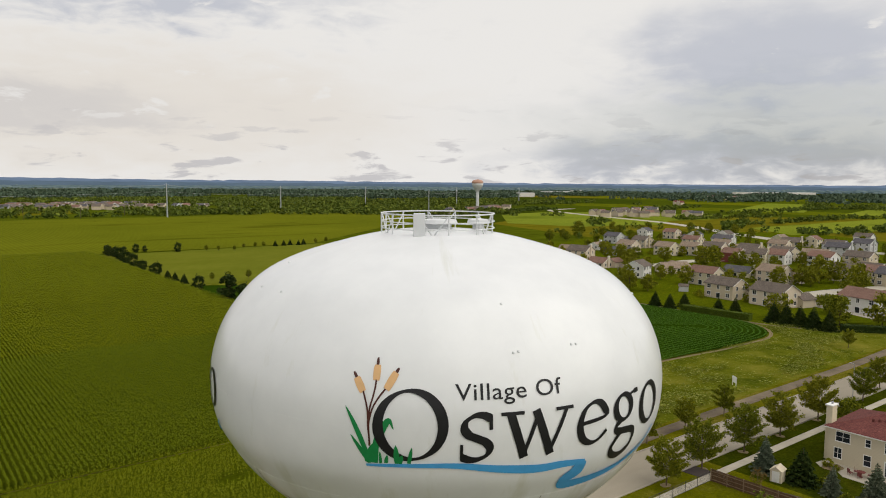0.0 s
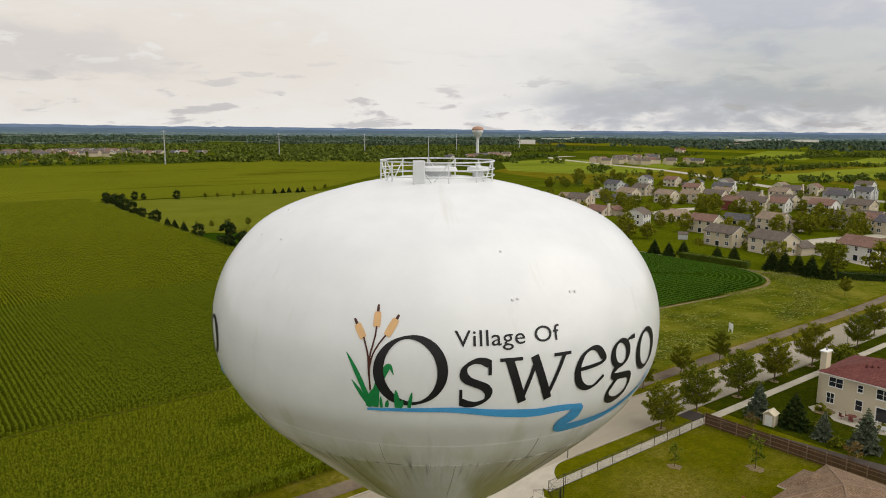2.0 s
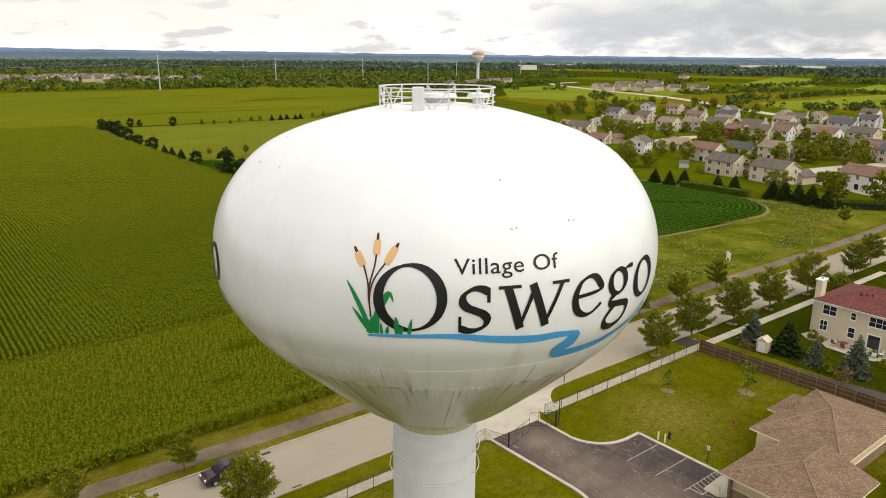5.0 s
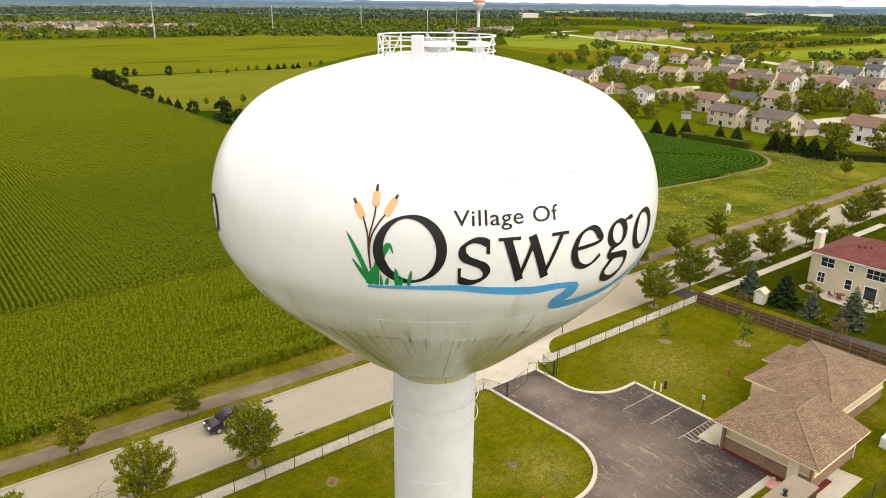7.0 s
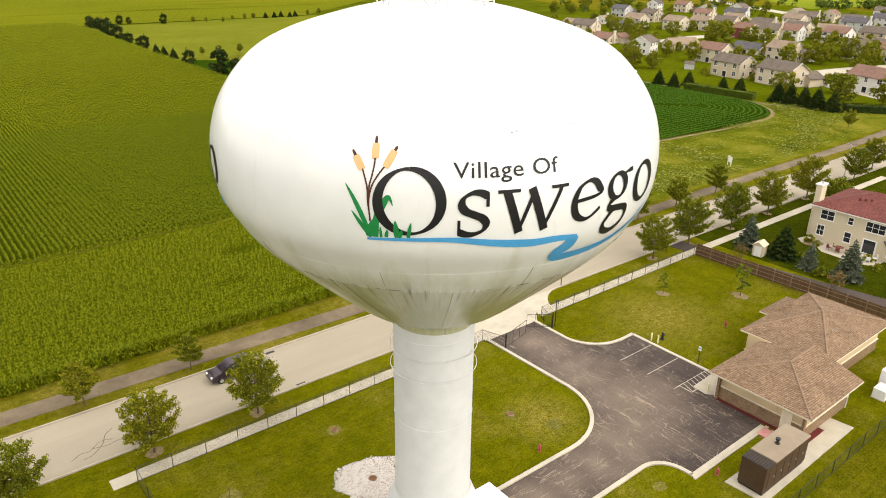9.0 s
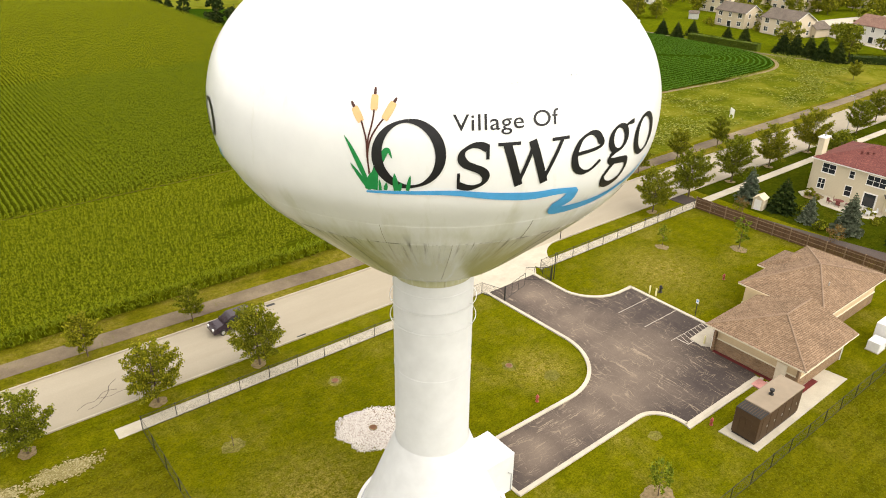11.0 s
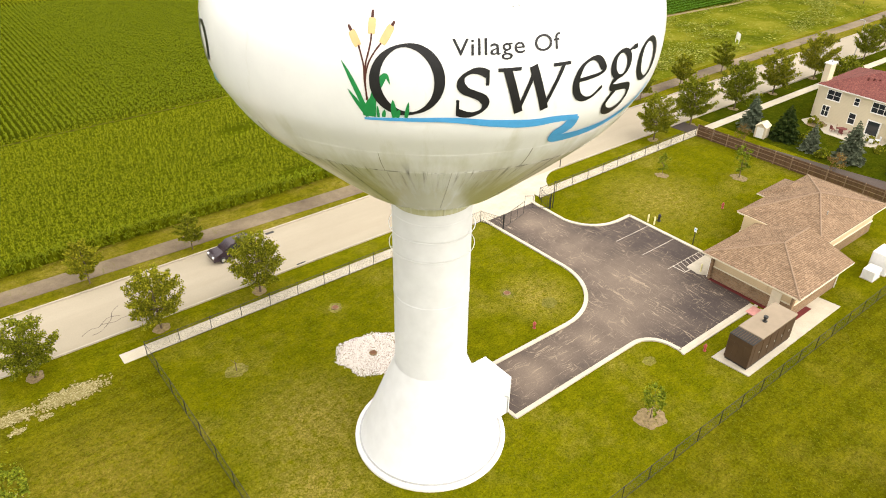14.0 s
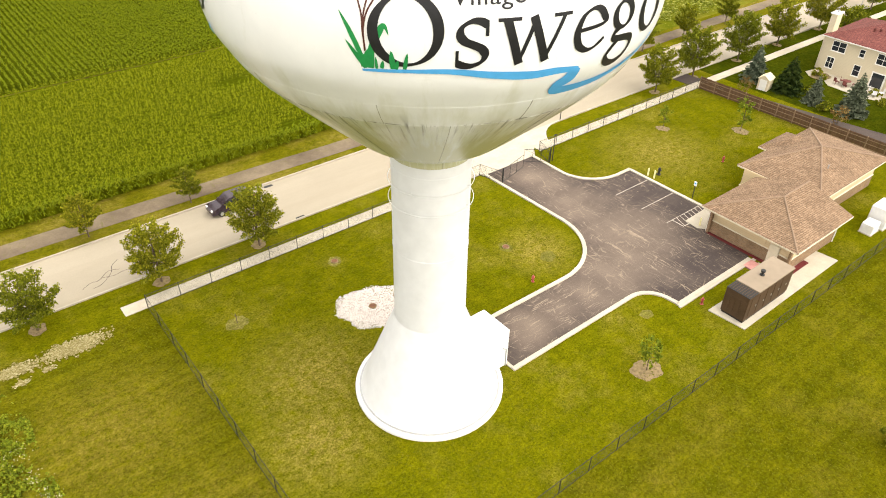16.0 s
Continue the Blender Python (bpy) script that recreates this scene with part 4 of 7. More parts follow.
# e
px0, w0 = 28.7 * DEG, 8.7 * DEG
e_bowl = place(bend([(0.14, 0.53), (0.88, 0.60), (0.86, 0.80), (0.70, 0.94), (0.48, 0.95), (0.24, 0.82), (0.10, 0.52), (0.17, 0.22), (0.40, 0.07), (0.66, 0.09), (0.95, 0.27)], 7), px0, BASE, w0, XH)
glyphs.append(("letter", BLACK_P, pen(e_bowl, 0.36, 0.13, 22)))
# g with two bowls
px0, w0 = 38.4 * DEG, 10.2 * DEG
glyphs.append(("letter", BLACK_P, join(
    pen(place(oval(0.42, 0.66, 0.27, 0.29), px0, BASE, w0, XH), 0.36, 0.145, 18),
    ribbon(place(bend([(0.60, 0.86), (0.74, 0.93), (0.98, 0.95)], 5), px0, BASE, w0, XH), [0.12] * 7 + [0.2] * 4),
    pen(place(bend([(0.34, 0.38), (0.18, 0.27), (0.22, 0.14), (0.52, 0.10), (0.80, 0.03), (0.84, -0.18), (0.70, -0.40), (0.42, -0.50), (0.16, -0.42), (0.08, -0.24), (0.20, -0.05), (0.36, 0.10)], 7), px0, BASE, w0, XH), 0.34, 0.19, 60))))
# o
glyphs.append(("letter", BLACK_P, pen(oval(54.3 * DEG, BASE + 0.93, 4.9 * DEG - 0.13, 0.87, n=56), 0.42, 0.15, 15)))
# river stripe
river = bend([(-13.5 * DEG, 29.95), (-4 * DEG, 30.02), (4 * DEG, 30.02), (12 * DEG, 29.80), (20 * DEG, 29.62), (26 * DEG, 29.62), (31.6 * DEG, 29.52)], 8)
tail = bend([(31.8 * DEG, 29.55), (29.8 * DEG, 29.05), (27.3 * DEG, 28.78), (27.6 * DEG, 28.50), (31 * DEG, 28.42), (37 * DEG, 28.42), (44 * DEG, 28.52), (50 * DEG, 28.78), (55 * DEG, 29.18), (59.2 * DEG, 29.8)], 8)
wide = [float(w) for w in np.interp(np.linspace(0, 1, len(river)), [0, 0.3, 0.6, 0.8, 1], [0.10, 0.22, 0.38, 0.34, 0.22])]
wide2 = [float(w) for w in np.interp(np.linspace(0, 1, len(tail)), [0, 0.08, 0.25, 0.4, 0.6, 0.8, 1], [0.25, 0.75, 0.40, 0.45, 0.38, 0.26, 0.10])]
glyphs.append(("river_stripe", BLUE_P, join(ribbon(river, wide), ribbon(tail, wide2))))
# cattails
for stalk, head, tip in (
        ([(-12.75, 30.75), (-12.8, 31.07), (-13.05, 31.57), (-13.16, 32.07), (-13.6, 32.45), (-14.3, 32.86)], ((-14.3, 32.82), (-15.9, 33.34)), (-16.6, 33.54)),
        ([(-12.9, 31.4), (-12.95, 31.8), (-12.75, 32.26), (-12.3, 32.63), (-11.95, 33.0), (-11.85, 33.3)], ((-11.85, 33.27), (-11.85, 33.84)), (-11.9, 34.1)),
        ([(-12.65, 30.8), (-12.85, 31.2), (-12.9, 31.6), (-12.6, 31.98), (-12.1, 32.3), (-11.1, 32.66), (-9.9, 32.98)], ((-9.75, 32.96), (-7.95, 33.6)), (-7.45, 33.76))):
    path = bend([(a * DEG, z) for a, z in stalk], 6)
    glyphs.append(("cattail_stalk", BROWN_P, ribbon(path, [0.068] * len(path))))
    path = line((head[0][0] * DEG, head[0][1]), (head[1][0] * DEG, head[1][1]), 8)
    glyphs.append(("cattail_head", TAN_P, ribbon(path, [0.25, 0.29, 0.30, 0.31, 0.31, 0.31, 0.30, 0.29, 0.24])))
    path = line((head[1][0] * DEG, head[1][1]), (tip[0] * DEG, tip[1]), 3)
    glyphs.append(("cattail_tip", BROWN_P, ribbon(path, [0.12, 0.12, 0.11, 0.07])))
# leaves
for pts, w in (([(-12.6, 30.05), (-14.4, 31.0), (-16.2, 31.75), (-17.7, 32.25)], 0.21), ([(-12.8, 30.05), (-14.6, 30.6), (-16.5, 31.15)], 0.19),
               ([(-12.4, 30.1), (-11.2, 31.0), (-9.8, 31.6), (-8.9, 31.8), (-8.1, 31.45)], 0.30), ([(-11.8, 30.05), (-11.6, 30.6), (-10.9, 31.1)], 0.30),
               ([(-13.2, 30.05), (-12.6, 30.5), (-11.8, 30.9)], 0.30), ([(-10.6, 30.05), (-10.7, 30.55)], 0.12), ([(-9.6, 30.08), (-9.3, 30.42)], 0.16), ([(-7.4, 30.08), (-7.7, 30.85)], 0.24), ([(-7.0, 30.08), (-6.4, 30.45)], 0.2), ([(-5.2, 30.1), (-4.6, 30.78)], 0.16)):
    path = bend([(a * DEG, z) for a, z in pts], 6)
    k = len(path) - 1
    glyphs.append(("painted_leaf" if pts[0][0] < -11 else "painted_tuft", GREEN_P, ribbon(path, [w * (0.75 + 0.25 * math.sin(math.pi * i / k)) * (1 - (i / k) ** 3) + 0.01 for i in range(k + 1)])))

sign_meshes = [(nm, sh.mesh(nm, mt), {"letter": 2, "painted_tuft": 3, "river_stripe": 4}.get(nm, 1)) for nm, mt, sh in glyphs]
# the small line of the sign in a plain sans face
txt = bpy.data.curves.new("small_line", "FONT")
txt.body, txt.size, txt.resolution_u = "Village Of", 0.90, 4
txt.space_character, txt.offset = 1.05, 0.003
holder = new("small_line", txt)
bpy.context.view_layer.update()
flat = bpy.data.meshes.new_from_object(holder.evaluated_get(bpy.context.evaluated_depsgraph_get()))
bpy.data.objects.remove(holder)
xs = [v.co.x for v in flat.vertices]
flat_x = [(v.co.x,) for v in flat.vertices]
grow = 22.0 * DEG / (max(xs) - min(xs))
for v in flat.vertices:
    v.co = wrap((3.5 * DEG + (v.co.x - min(xs)) * grow) * ARC_M, 32.60 + v.co.y * 0.98)
# each letter of the small line becomes a part of its own
spans = sorted((min(q[0] for q in pl), max(q[0] for q in pl), k) for k, pl in enumerate([[flat_x[i] for i in f.vertices] for f in flat.polygons]))
letters, reach = [], -1e9
for lo, hi, k in spans:
    if lo > reach + 1e-4:
        letters.append([])
    letters[-1].append(k)
    reach = max(reach, hi)
for group in letters:
    s = Shape()
    for k in group:
        s.face(*[tuple(flat.vertices[i].co) for i in flat.polygons[k].vertices])
    sign_meshes.append(("small_letter", s.mesh("small_letter", BLACK_P), 1))
for turn in (0, 120, 240):
    for nm, me, coat in sign_meshes:
        k = 1 + 0.0006 * coat     # later coats of paint lie over the first
        part(nm, me, BLACK_P, tank, at=pose(0, 0, 0, 0, 0, turn) @ Matrix.Diagonal((k, k, 1, 1)))


# ---- fences ----
def wire_fence(a, b, height=1.5, step=2.9):
    """Black chain-link fence from a to b: posts, rails and woven wire."""
    a, b = Vector((*a, 0)), Vector((*b, 0))
    run, d = (b - a).length, (b - a).normalized()
    f = thing("wire_fence", "black coated chain-link fence on the lawn", "fence", Matrix.Translation(a) @ pose(0, 0, 0, 0, 0, math.degrees(math.atan2(d.y, d.x))), "site fences")
    n = max(1, round(run / step))
    post = Shape().lathe([(0.032, 0), (0.032, height), (0.04, height + 0.02), (0.012, height + 0.06)], 6).mesh("post", DARK_METAL)
    for i in range(n + 1):
        part("post", post, DARK_METAL, f, at=pose(run * i / n, 0, 0))
    for z in (height - 0.03, 0.08):
        part("rail", Shape().tube([(0, 0, z), (run, 0, z)], 0.022, 5), DARK_METAL, f)
    gap, t = 0.11, 0.005
    m = int((run + height) / gap)
    vs, fs = [], []
    for i in range(m):
        for sgn in (1, -1):
            x0, x1 = i * gap - height, i * gap
            z0, z1 = 0.05, height
            if x0 < 0:
                z0, x0 = z0 + (0 - x0), 0.0
            if x1 > run:
                z1, x1 = z1 - (x1 - run), run
            if z1 <= z0:
                continue
            if sgn < 0:
                x0, x1 = run - x0, run - x1
            k = len(vs)
            vs += [(x0 - t, 0, z0), (x0 + t, 0, z0), (x1 + t, 0, z1), (x1 - t, 0, z1)]
            fs.append((k, k + 1, k + 2, k + 3))
    part("wire_mesh", raw_mesh("wire_mesh", vs, fs, DARK_METAL), DARK_METAL, f)
    return f


wire_fence((-13.9, 21.7), (23.9, 21.7))
wire_fence((33.3, 21.7), (64.8, 21.7))
wire_fence((-13.9, 21.7), (-13.9, -13.1))
wire_fence((-13.9, -13.1), (65.0, -13.1))
wire_fence((23.9, 21.7), (24.9, 18.9))
wire_fence((32.4, 19.2), (33.3, 21.7))


def gate(a, b):
    a, b = Vector((*a, 0)), Vector((*b, 0))
    run, d = (b - a).length, (b - a).normalized()
    g = thing("gate", "black steel drive gate standing half shut", "gate", Matrix.Translation(a) @ pose(0, 0, 0.08, 0, 0, math.degrees(math.atan2(d.y, d.x))))
    part("gate_frame", Shape().tube([(0, 0, 0.12), (run, 0, 0.12), (run, 0, 1.7), (0, 0, 1.7)], 0.03, 6, True), DARK_METAL, g)
    for i in range(1, 3):
        part("upright", Shape().tube([(run * i / 3, 0, 0.12), (run * i / 3, 0, 1.7)], 0.022, 5), DARK_METAL, g)
    part("brace", Shape().tube([(0, 0, 0.12), (run, 0, 1.7)], 0.008, 4), DARK_METAL, g)
    part("hinge_post", Shape().tube([(-0.12, 0, -0.08), (-0.12, 0, 1.95)], 0.075, 8), DARK_METAL, g)
    return g


gate((24.9, 18.9), (29.0, 20.0))
gate((32.4, 19.2), (30.0, 20.9))


def board_fence(a, b, height=1.8):
    a, b = Vector((*a, 0)), Vector((*b, 0))
    run, d = (b - a).length, (b - a).normalized()
    f = thing("board_fence", "dark stained wooden board fence", "fence", Matrix.Translation(a) @ pose(0, 0, 0, 0, 0, math.degrees(math.atan2(d.y, d.x))))
    n = round(run / 2.4)
    bay = run / n
    rng = random.Random(5)
    post = Shape().box(-0.06, -0.10, 0, 0.06, 0.02, height + 0.08, 0.015).mesh("post", FENCE_R)
    rail = Shape().box(0, -0.05, -0.045, bay, 0, 0.045, 0.01).mesh("rail", FENCE_R)
    for i in range(n + 1):
        part("post", post, FENCE_W, f, at=pose(i * bay, 0, 0))
    board = Shape().box(0, 0.005, 0.05, 0.142, 0.03, height, 0.006).mesh("board", FENCE_W)
    for i in range(n):
        for z in (0.35, 0.95, 1.5):
            part("rail", rail, FENCE_R, f, at=pose(i * bay, 0, z))
    k = 0
    while k * 0.152 < run and k < 300:
        part("board", board, FENCE_W, f, at=pose(k * 0.152, 0, rng.uniform(-0.02, 0.02)))
        k += 1
    return f


board_fence((65.1, 21.6), (65.9, -13.5))


# ---- pump house ----
def hip_roof(x0, y0, x1, y1, z0, rise, thick=0.16):
    """A hipped roof slab with a ridge along the longer side; returns its faces as a shape."""
    s = Shape()
    w, d = x1 - x0, y1 - y0
    h = min(w, d) / 2
    if w >= d:
        r0, r1 = (x0 + h, (y0 + y1) / 2), (x1 - h, (y0 + y1) / 2)
    else:
        r0, r1 = ((x0 + x1) / 2, y0 + h), ((x0 + x1) / 2, y1 - h)
    c = [(x0, y0), (x1, y0), (x1, y1), (x0, y1)]
    zt = z0 + thick
    top = [(*p, zt) for p in c]
    bot = [(*p, z0) for p in c]
    a, b = (*r0, zt + rise), (*r1, zt + rise)
    if w >= d:
        s.face(top[0], top[1], b, a).face(top[1], top[2], b).face(top[2], top[3], a, b).face(top[3], top[0], a)
    else:
        s.face(top[0], top[1], a).face(top[1], top[2], b, a).face(top[2], top[3], b).face(top[3], top[0], a, b)
    return s, top, bot, a, b


def fascia(top, bot, mat, owner):
    s = Shape()
    for i in range(4):
        j = (i + 1) % 4
        s.face(bot[i], bot[j], top[j], top[i])
    s.face(*reversed(bot))
    return part("fascia", s, mat, owner)


WINDOW_KIT = {}


def window_kit(w, h, cols, rows, trim):
    """The meshes of one size of window, shared by all windows of that size."""
    key = (round(w, 3), round(h, 3), cols, rows, trim.name)
    if key not in WINDOW_KIT:
        t = 0.09
        ring = Shape()
        out = [(-w / 2 - t, -t), (w / 2 + t, -t), (w / 2 + t, h + t), (-w / 2 - t, h + t)]
        inn = [(-w / 2, 0), (w / 2, 0), (w / 2, h), (-w / 2, h)]
        ring.v += [(x, y, z) for y in (-0.02, 0.07) for loop in (out, inn) for x, z in loop]
        for i in range(4):
            j = (i + 1) % 4
            ring.f += [(8 + j, 8 + i, 12 + i, 12 + j), (i, 8 + i, 8 + j, j), (4 + j, 12 + j, 12 + i, 4 + i), (i, j, 4 + j, 4 + i)]
        upright = Shape().box(-0.03, -0.01, 0, 0.03, 0.055, h)
        cross = Shape().box(-w / 2, -0.01, -0.025, w / 2, 0.05, 0.025)
        WINDOW_KIT[key] = (ring.mesh("window", trim), upright.mesh("bar", trim), cross.mesh("bar", trim), Shape().box(-w / 2, -0.015, 0, w / 2, 0.02, h).mesh("pane", PANE),
                           Shape().box(-w / 2 - 0.12, 0.0, -t - 0.05, w / 2 + 0.12, 0.13, -t).mesh("sill", trim))
    return WINDOW_KIT[key]


def window_unit(owner, at, w, h, cols=2, rows=2, trim=WHITE_TRIM, shutters=None):
    """A window on a wall whose outside is local +y: trim, bars and panes."""
    ring, upright, cross, pane, sill = window_kit(w, h, cols, rows, trim)
    ob = part("window", ring, trim, owner, at=at)
    for i in range(1, cols):
        part("bar", upright, trim, ob, at=pose(-w / 2 + w * i / cols, 0, 0))
    for j in range(1, rows):
        part("bar", cross, trim, ob, at=pose(0, 0, h * j / rows))
    part("pane", pane, PANE, ob)
    part("sill", sill, trim, ob)
    return ob


pump = thing("pump_house", "low brick pump house with brown shingle hip roofs", "building")
WALLS = [(35.2, -9.3, 43.6, -0.7), (43.6, -6.3, 57.6, 1.5)]
for x0, y0, x1, y1 in WALLS:
    part("wall", Shape().box(x0, y0, 0, x1, y1, 1.45), BRICK, pump, "brown brick lower wall")
    part("wall", Shape().box(x0 + 0.04, y0 + 0.04, 1.45, x1 - 0.04, y1 - 0.04, 3.05 if x0 < 40 else 3.4), WALL_TAN, pump, "tan panelled upper wall")
    part("ledge", Shape().box(x0 - 0.05, y0 - 0.05, 1.4, x1 + 0.05, y1 + 0.05, 1.5, 0.02), TRIM, pump)
part("wall", Shape().box(50.6, 1.5, 0, 55.4, 2.9, 3.0), BRICK, pump)
def peaked_roof(x0, y0, x1, y1, z, peak, end=None, thick=0.16):
    """Four eaves and a peak; with an end point the ridge runs on to a gable."""
    zt = z + thick
    top = [(x0, y0, zt), (x1, y0, zt), (x1, y1, zt), (x0, y1, zt)]
    bot = [(x, y, z) for x, y, _ in top]
    s = Shape()
    if end:
        s.face(top[0], top[1], end, peak).face(top[2], top[3], peak, end).face(top[3], top[0], peak).face(top[1], top[2], end)
        ridges = ((top[0], peak), (top[3], peak), (peak, end))
    else:
        for i in range(4):
            s.face(top[i], top[(i + 1) % 4], peak)
        ridges = [(p, peak) for p in top]
    roof = part("roof", s, ROOF_TAN, pump)
    fascia(top, bot, TRIM, roof)
    for p, q in ridges:
        part("ridge_cap", Shape().tube([Vector(p) + Vector((0, 0, 0.01)), Vector(q) + Vector((0, 0, 0.02))], 0.085, 5), ROOF_CAP, roof)
    return roof


peaked_roof(34.2, -10.1, 44.5, 0.1, 2.9, (39.8, -5.0, 4.54), (44.5, -5.0, 4.6))
peaked_roof(43.7, -7.0, 58.6, 2.4, 3.3, (51.4, -2.35, 5.28))
s, top, bot, a, b = hip_roof(49.9, -1.0, 56.0, 3.7, 3.0, 1.2)
roof = part("roof", s, ROOF_TAN, pump)
fascia(top, bot, TRIM, roof)
# front: panelled overhead door wall, corner posts, doors
part("wall_panel", Shape().box(35.12, -6.6, 1.6, 35.2, -1.3, 2.75, 0.02), WALL_TAN, pump, "wide tan panel above the brickwork")
for y in (-9.25, -0.75):
    part("corner_post", Shape().box(34.85, y - 0.13, 0, 35.25, y + 0.13, 2.9, 0.03), BRICK, pump)
part("door", Shape().box(35.1, -8.1, 0.05, 35.17, -7.1, 2.2, 0.02), TRIM, pump, "cream steel door")
part("downpipe", Shape().tube([(35.0, -0.55, 0.1), (35.0, -0.55, 2.7), (34.6, -0.3, 2.95)], 0.05, 6), WHITE_TRIM, pump)
part("downpipe", Shape().tube([(43.5, -9.4, 0.1), (43.5, -9.4, 2.8)], 0.05, 6), WHITE_TRIM, pump)
part("roof_pipe", Shape().lathe([(0.06, 4.2), (0.06, 4.8)], 8, 49.0, -4.6), GALV, pump)
tagged(part("red_strip", Shape().box(34.75, -9.2, 0.02, 35.15, -0.8, 0.075), RED_PAVE), "dark red painted strip along the wall", "paving", kind="structure")
tagged(part("red_slab", Shape().prism([(33.9, -9.9), (38.2, -9.9), (38.2, -9.35), (35.15, -9.35), (33.9, -9.35)], 0.0, 0.16), RED_PAVE), "dark red paving beside the building", "paving", kind="structure")
tagged(part("tactile_slab", Shape().box(32.8, -7.6, 0.0, 34.2, -6.25, 0.165), PINK_PAVE), "pink tactile paving at the kerb", "paving", kind="structure")
tagged(part("pad", Shape().prism([(24.6, -8.1), (24.9, -11.5), (40.9, -11.4), (40.6, -8.95), (34.6, -9.0), (34.4, -6.9), (33.0, -6.9), (32.7, -8.2)], -0.02, 0.12), WALK_C), "pale concrete equipment pad", "paving", kind="structure")

gen = thing("generator", "dark bronze generator enclosure on a concrete pad", "generator", pose(25.3, -10.95, 0.12))
part("skid", Shape().box(0.1, 0.05, 0, 6.9, 2.15, 0.25, 0.03), DARK_METAL, gen)
part("enclosure", Shape().box(0, 0, 0.25, 7.0, 2.2, 2.7, 0.03), GEN_M, gen)
part("lid", Shape().box(1.35, -0.05, 2.7, 7.05, 2.25, 2.83, 0.04), GEN_TOP, gen)
part("grille", Shape().box(0.0, 0.0, 2.70, 1.3, 2.2, 2.74), DARK_METAL, gen)
for i in range(9):
    part("slat", Shape().box(0.12, 0.14 + i * 0.23, 2.74, 1.2, 0.19 + i * 0.23, 2.79), GEN_M, gen)
part("exhaust", Shape().lathe([(0.22, 2.83), (0.22, 2.9), (0.12, 2.93), (0.12, 3.15), (0.2, 3.2), (0.2, 3.35)], 12, 3.7, 1.2), DARK_METAL, gen)
for i in range(5):
    d = part("access_door", Shape().box(0.5 + i * 1.2, -0.03, 0.45, 1.6 + i * 1.2, 0.0, 2.5, 0.015), GEN_M, gen)
    part("latch", Shape().box(1.35 + i * 1.2, -0.07, 1.3, 1.43 + i * 1.2, -0.03, 1.5), GALV, d)
for i in range(4):
    part("louvre_panel", Shape().box(-0.03, 0.15 + i * 0.5, 0.5, 0.0, 0.58 + i * 0.5, 2.2, 0.01), GEN_M, gen)


def cabinet(x, y, w, d, h, label):
    c = thing("equipment_cabinet", label, "cabinet", pose(x, y, 0))
    part("plinth", Shape().box(-0.06, -0.06, 0, w + 0.06, d + 0.06, 0.1), WALK_C, c)
    part("casing", Shape().box(0, 0, 0.1, w, d, h, 0.04), PLASTIC, c)
    part("door", Shape().box(0.08, -0.025, 0.25, w - 0.08, 0, h - 0.1, 0.01), PLASTIC, c)
    part("handle", Shape().box(w - 0.25, -0.06, h * 0.5, w - 0.2, -0.025, h * 0.5 + 0.15), GALV, c)


cabinet(47.6, -11.3, 1.6, 1.2, 1.15, "low white equipment cabinet on the grass")
cabinet(49.6, -11.6, 2.4, 1.8, 2.3, "tall white equipment cabinet on the grass")


# ---- small things on the site ----
def hydrant(x, y):
    h = thing("fire_hydrant", "red fire hydrant standing on the lawn", "hydrant", pose(x, y, 0.02), "hydrants")
    part("barrel", Shape().lathe([(0.16, 0), (0.16, 0.05), (0.1, 0.06), (0.1, 0.5), (0.14, 0.52), (0.14, 0.57)], 12), RED_P, h)
    part("bonnet", Shape().lathe([(0.13, 0.57), (0.11, 0.67), (0.04, 0.73), (0.03, 0.8)], 12), RED_P, h)
    for a in (0, 90, 180):
        c, s = math.cos(radians(a)), math.sin(radians(a))
        part("nozzle", Shape().tube([(0.08 * c, 0.08 * s, 0.42), (0.2 * c, 0.2 * s, 0.42)], 0.055, 8), RED_P, h)


for p in ((15.2, 4.2), (24.9, -7.2), (49.1, 6.9)):
    hydrant(*p)


def disc(name, x, y, r, mat, label, category, z=0.03, uneven=0.25, seed=1):
    rng = random.Random(seed)
    ph = [rng.uniform(0, 6.3) for _ in range(3)]
    s = Shape()
    s.face(*[(x + r * (1 + uneven * (0.5 * math.sin(2 * a + ph[0]) + 0.3 * math.sin(5 * a + ph[1]) + 0.2 * math.sin(9 * a + ph[2]))) * math.cos(a),
              y + r * (1 + uneven * (0.5 * math.sin(2 * a + ph[0]) + 0.3 * math.sin(5 * a + ph[1]) + 0.2 * math.sin(9 * a + ph[2]))) * math.sin(a), z) for a in (2 * math.pi * i / 28 for i in range(28))])
    return tagged(part(name, s, mat), label, category, kind="structure")


def manhole(x, y, r=0.27):
    m = thing("manhole", "rusty iron manhole cover set in the lawn", "manhole", pose(x, y, 0.03), "manholes")
    part("collar", Shape().lathe([(r + 0.10, 0), (r + 0.08, 0.08), (r, 0.09)], 20), SOIL, m)
    part("cover", Shape().lathe([(r, 0.05), (r, 0.105), (r * 0.3, 0.115)], 20), plain("rusty iron", (0.16, 0.075, 0.04), 0.8, 0.3, 0.3), m)


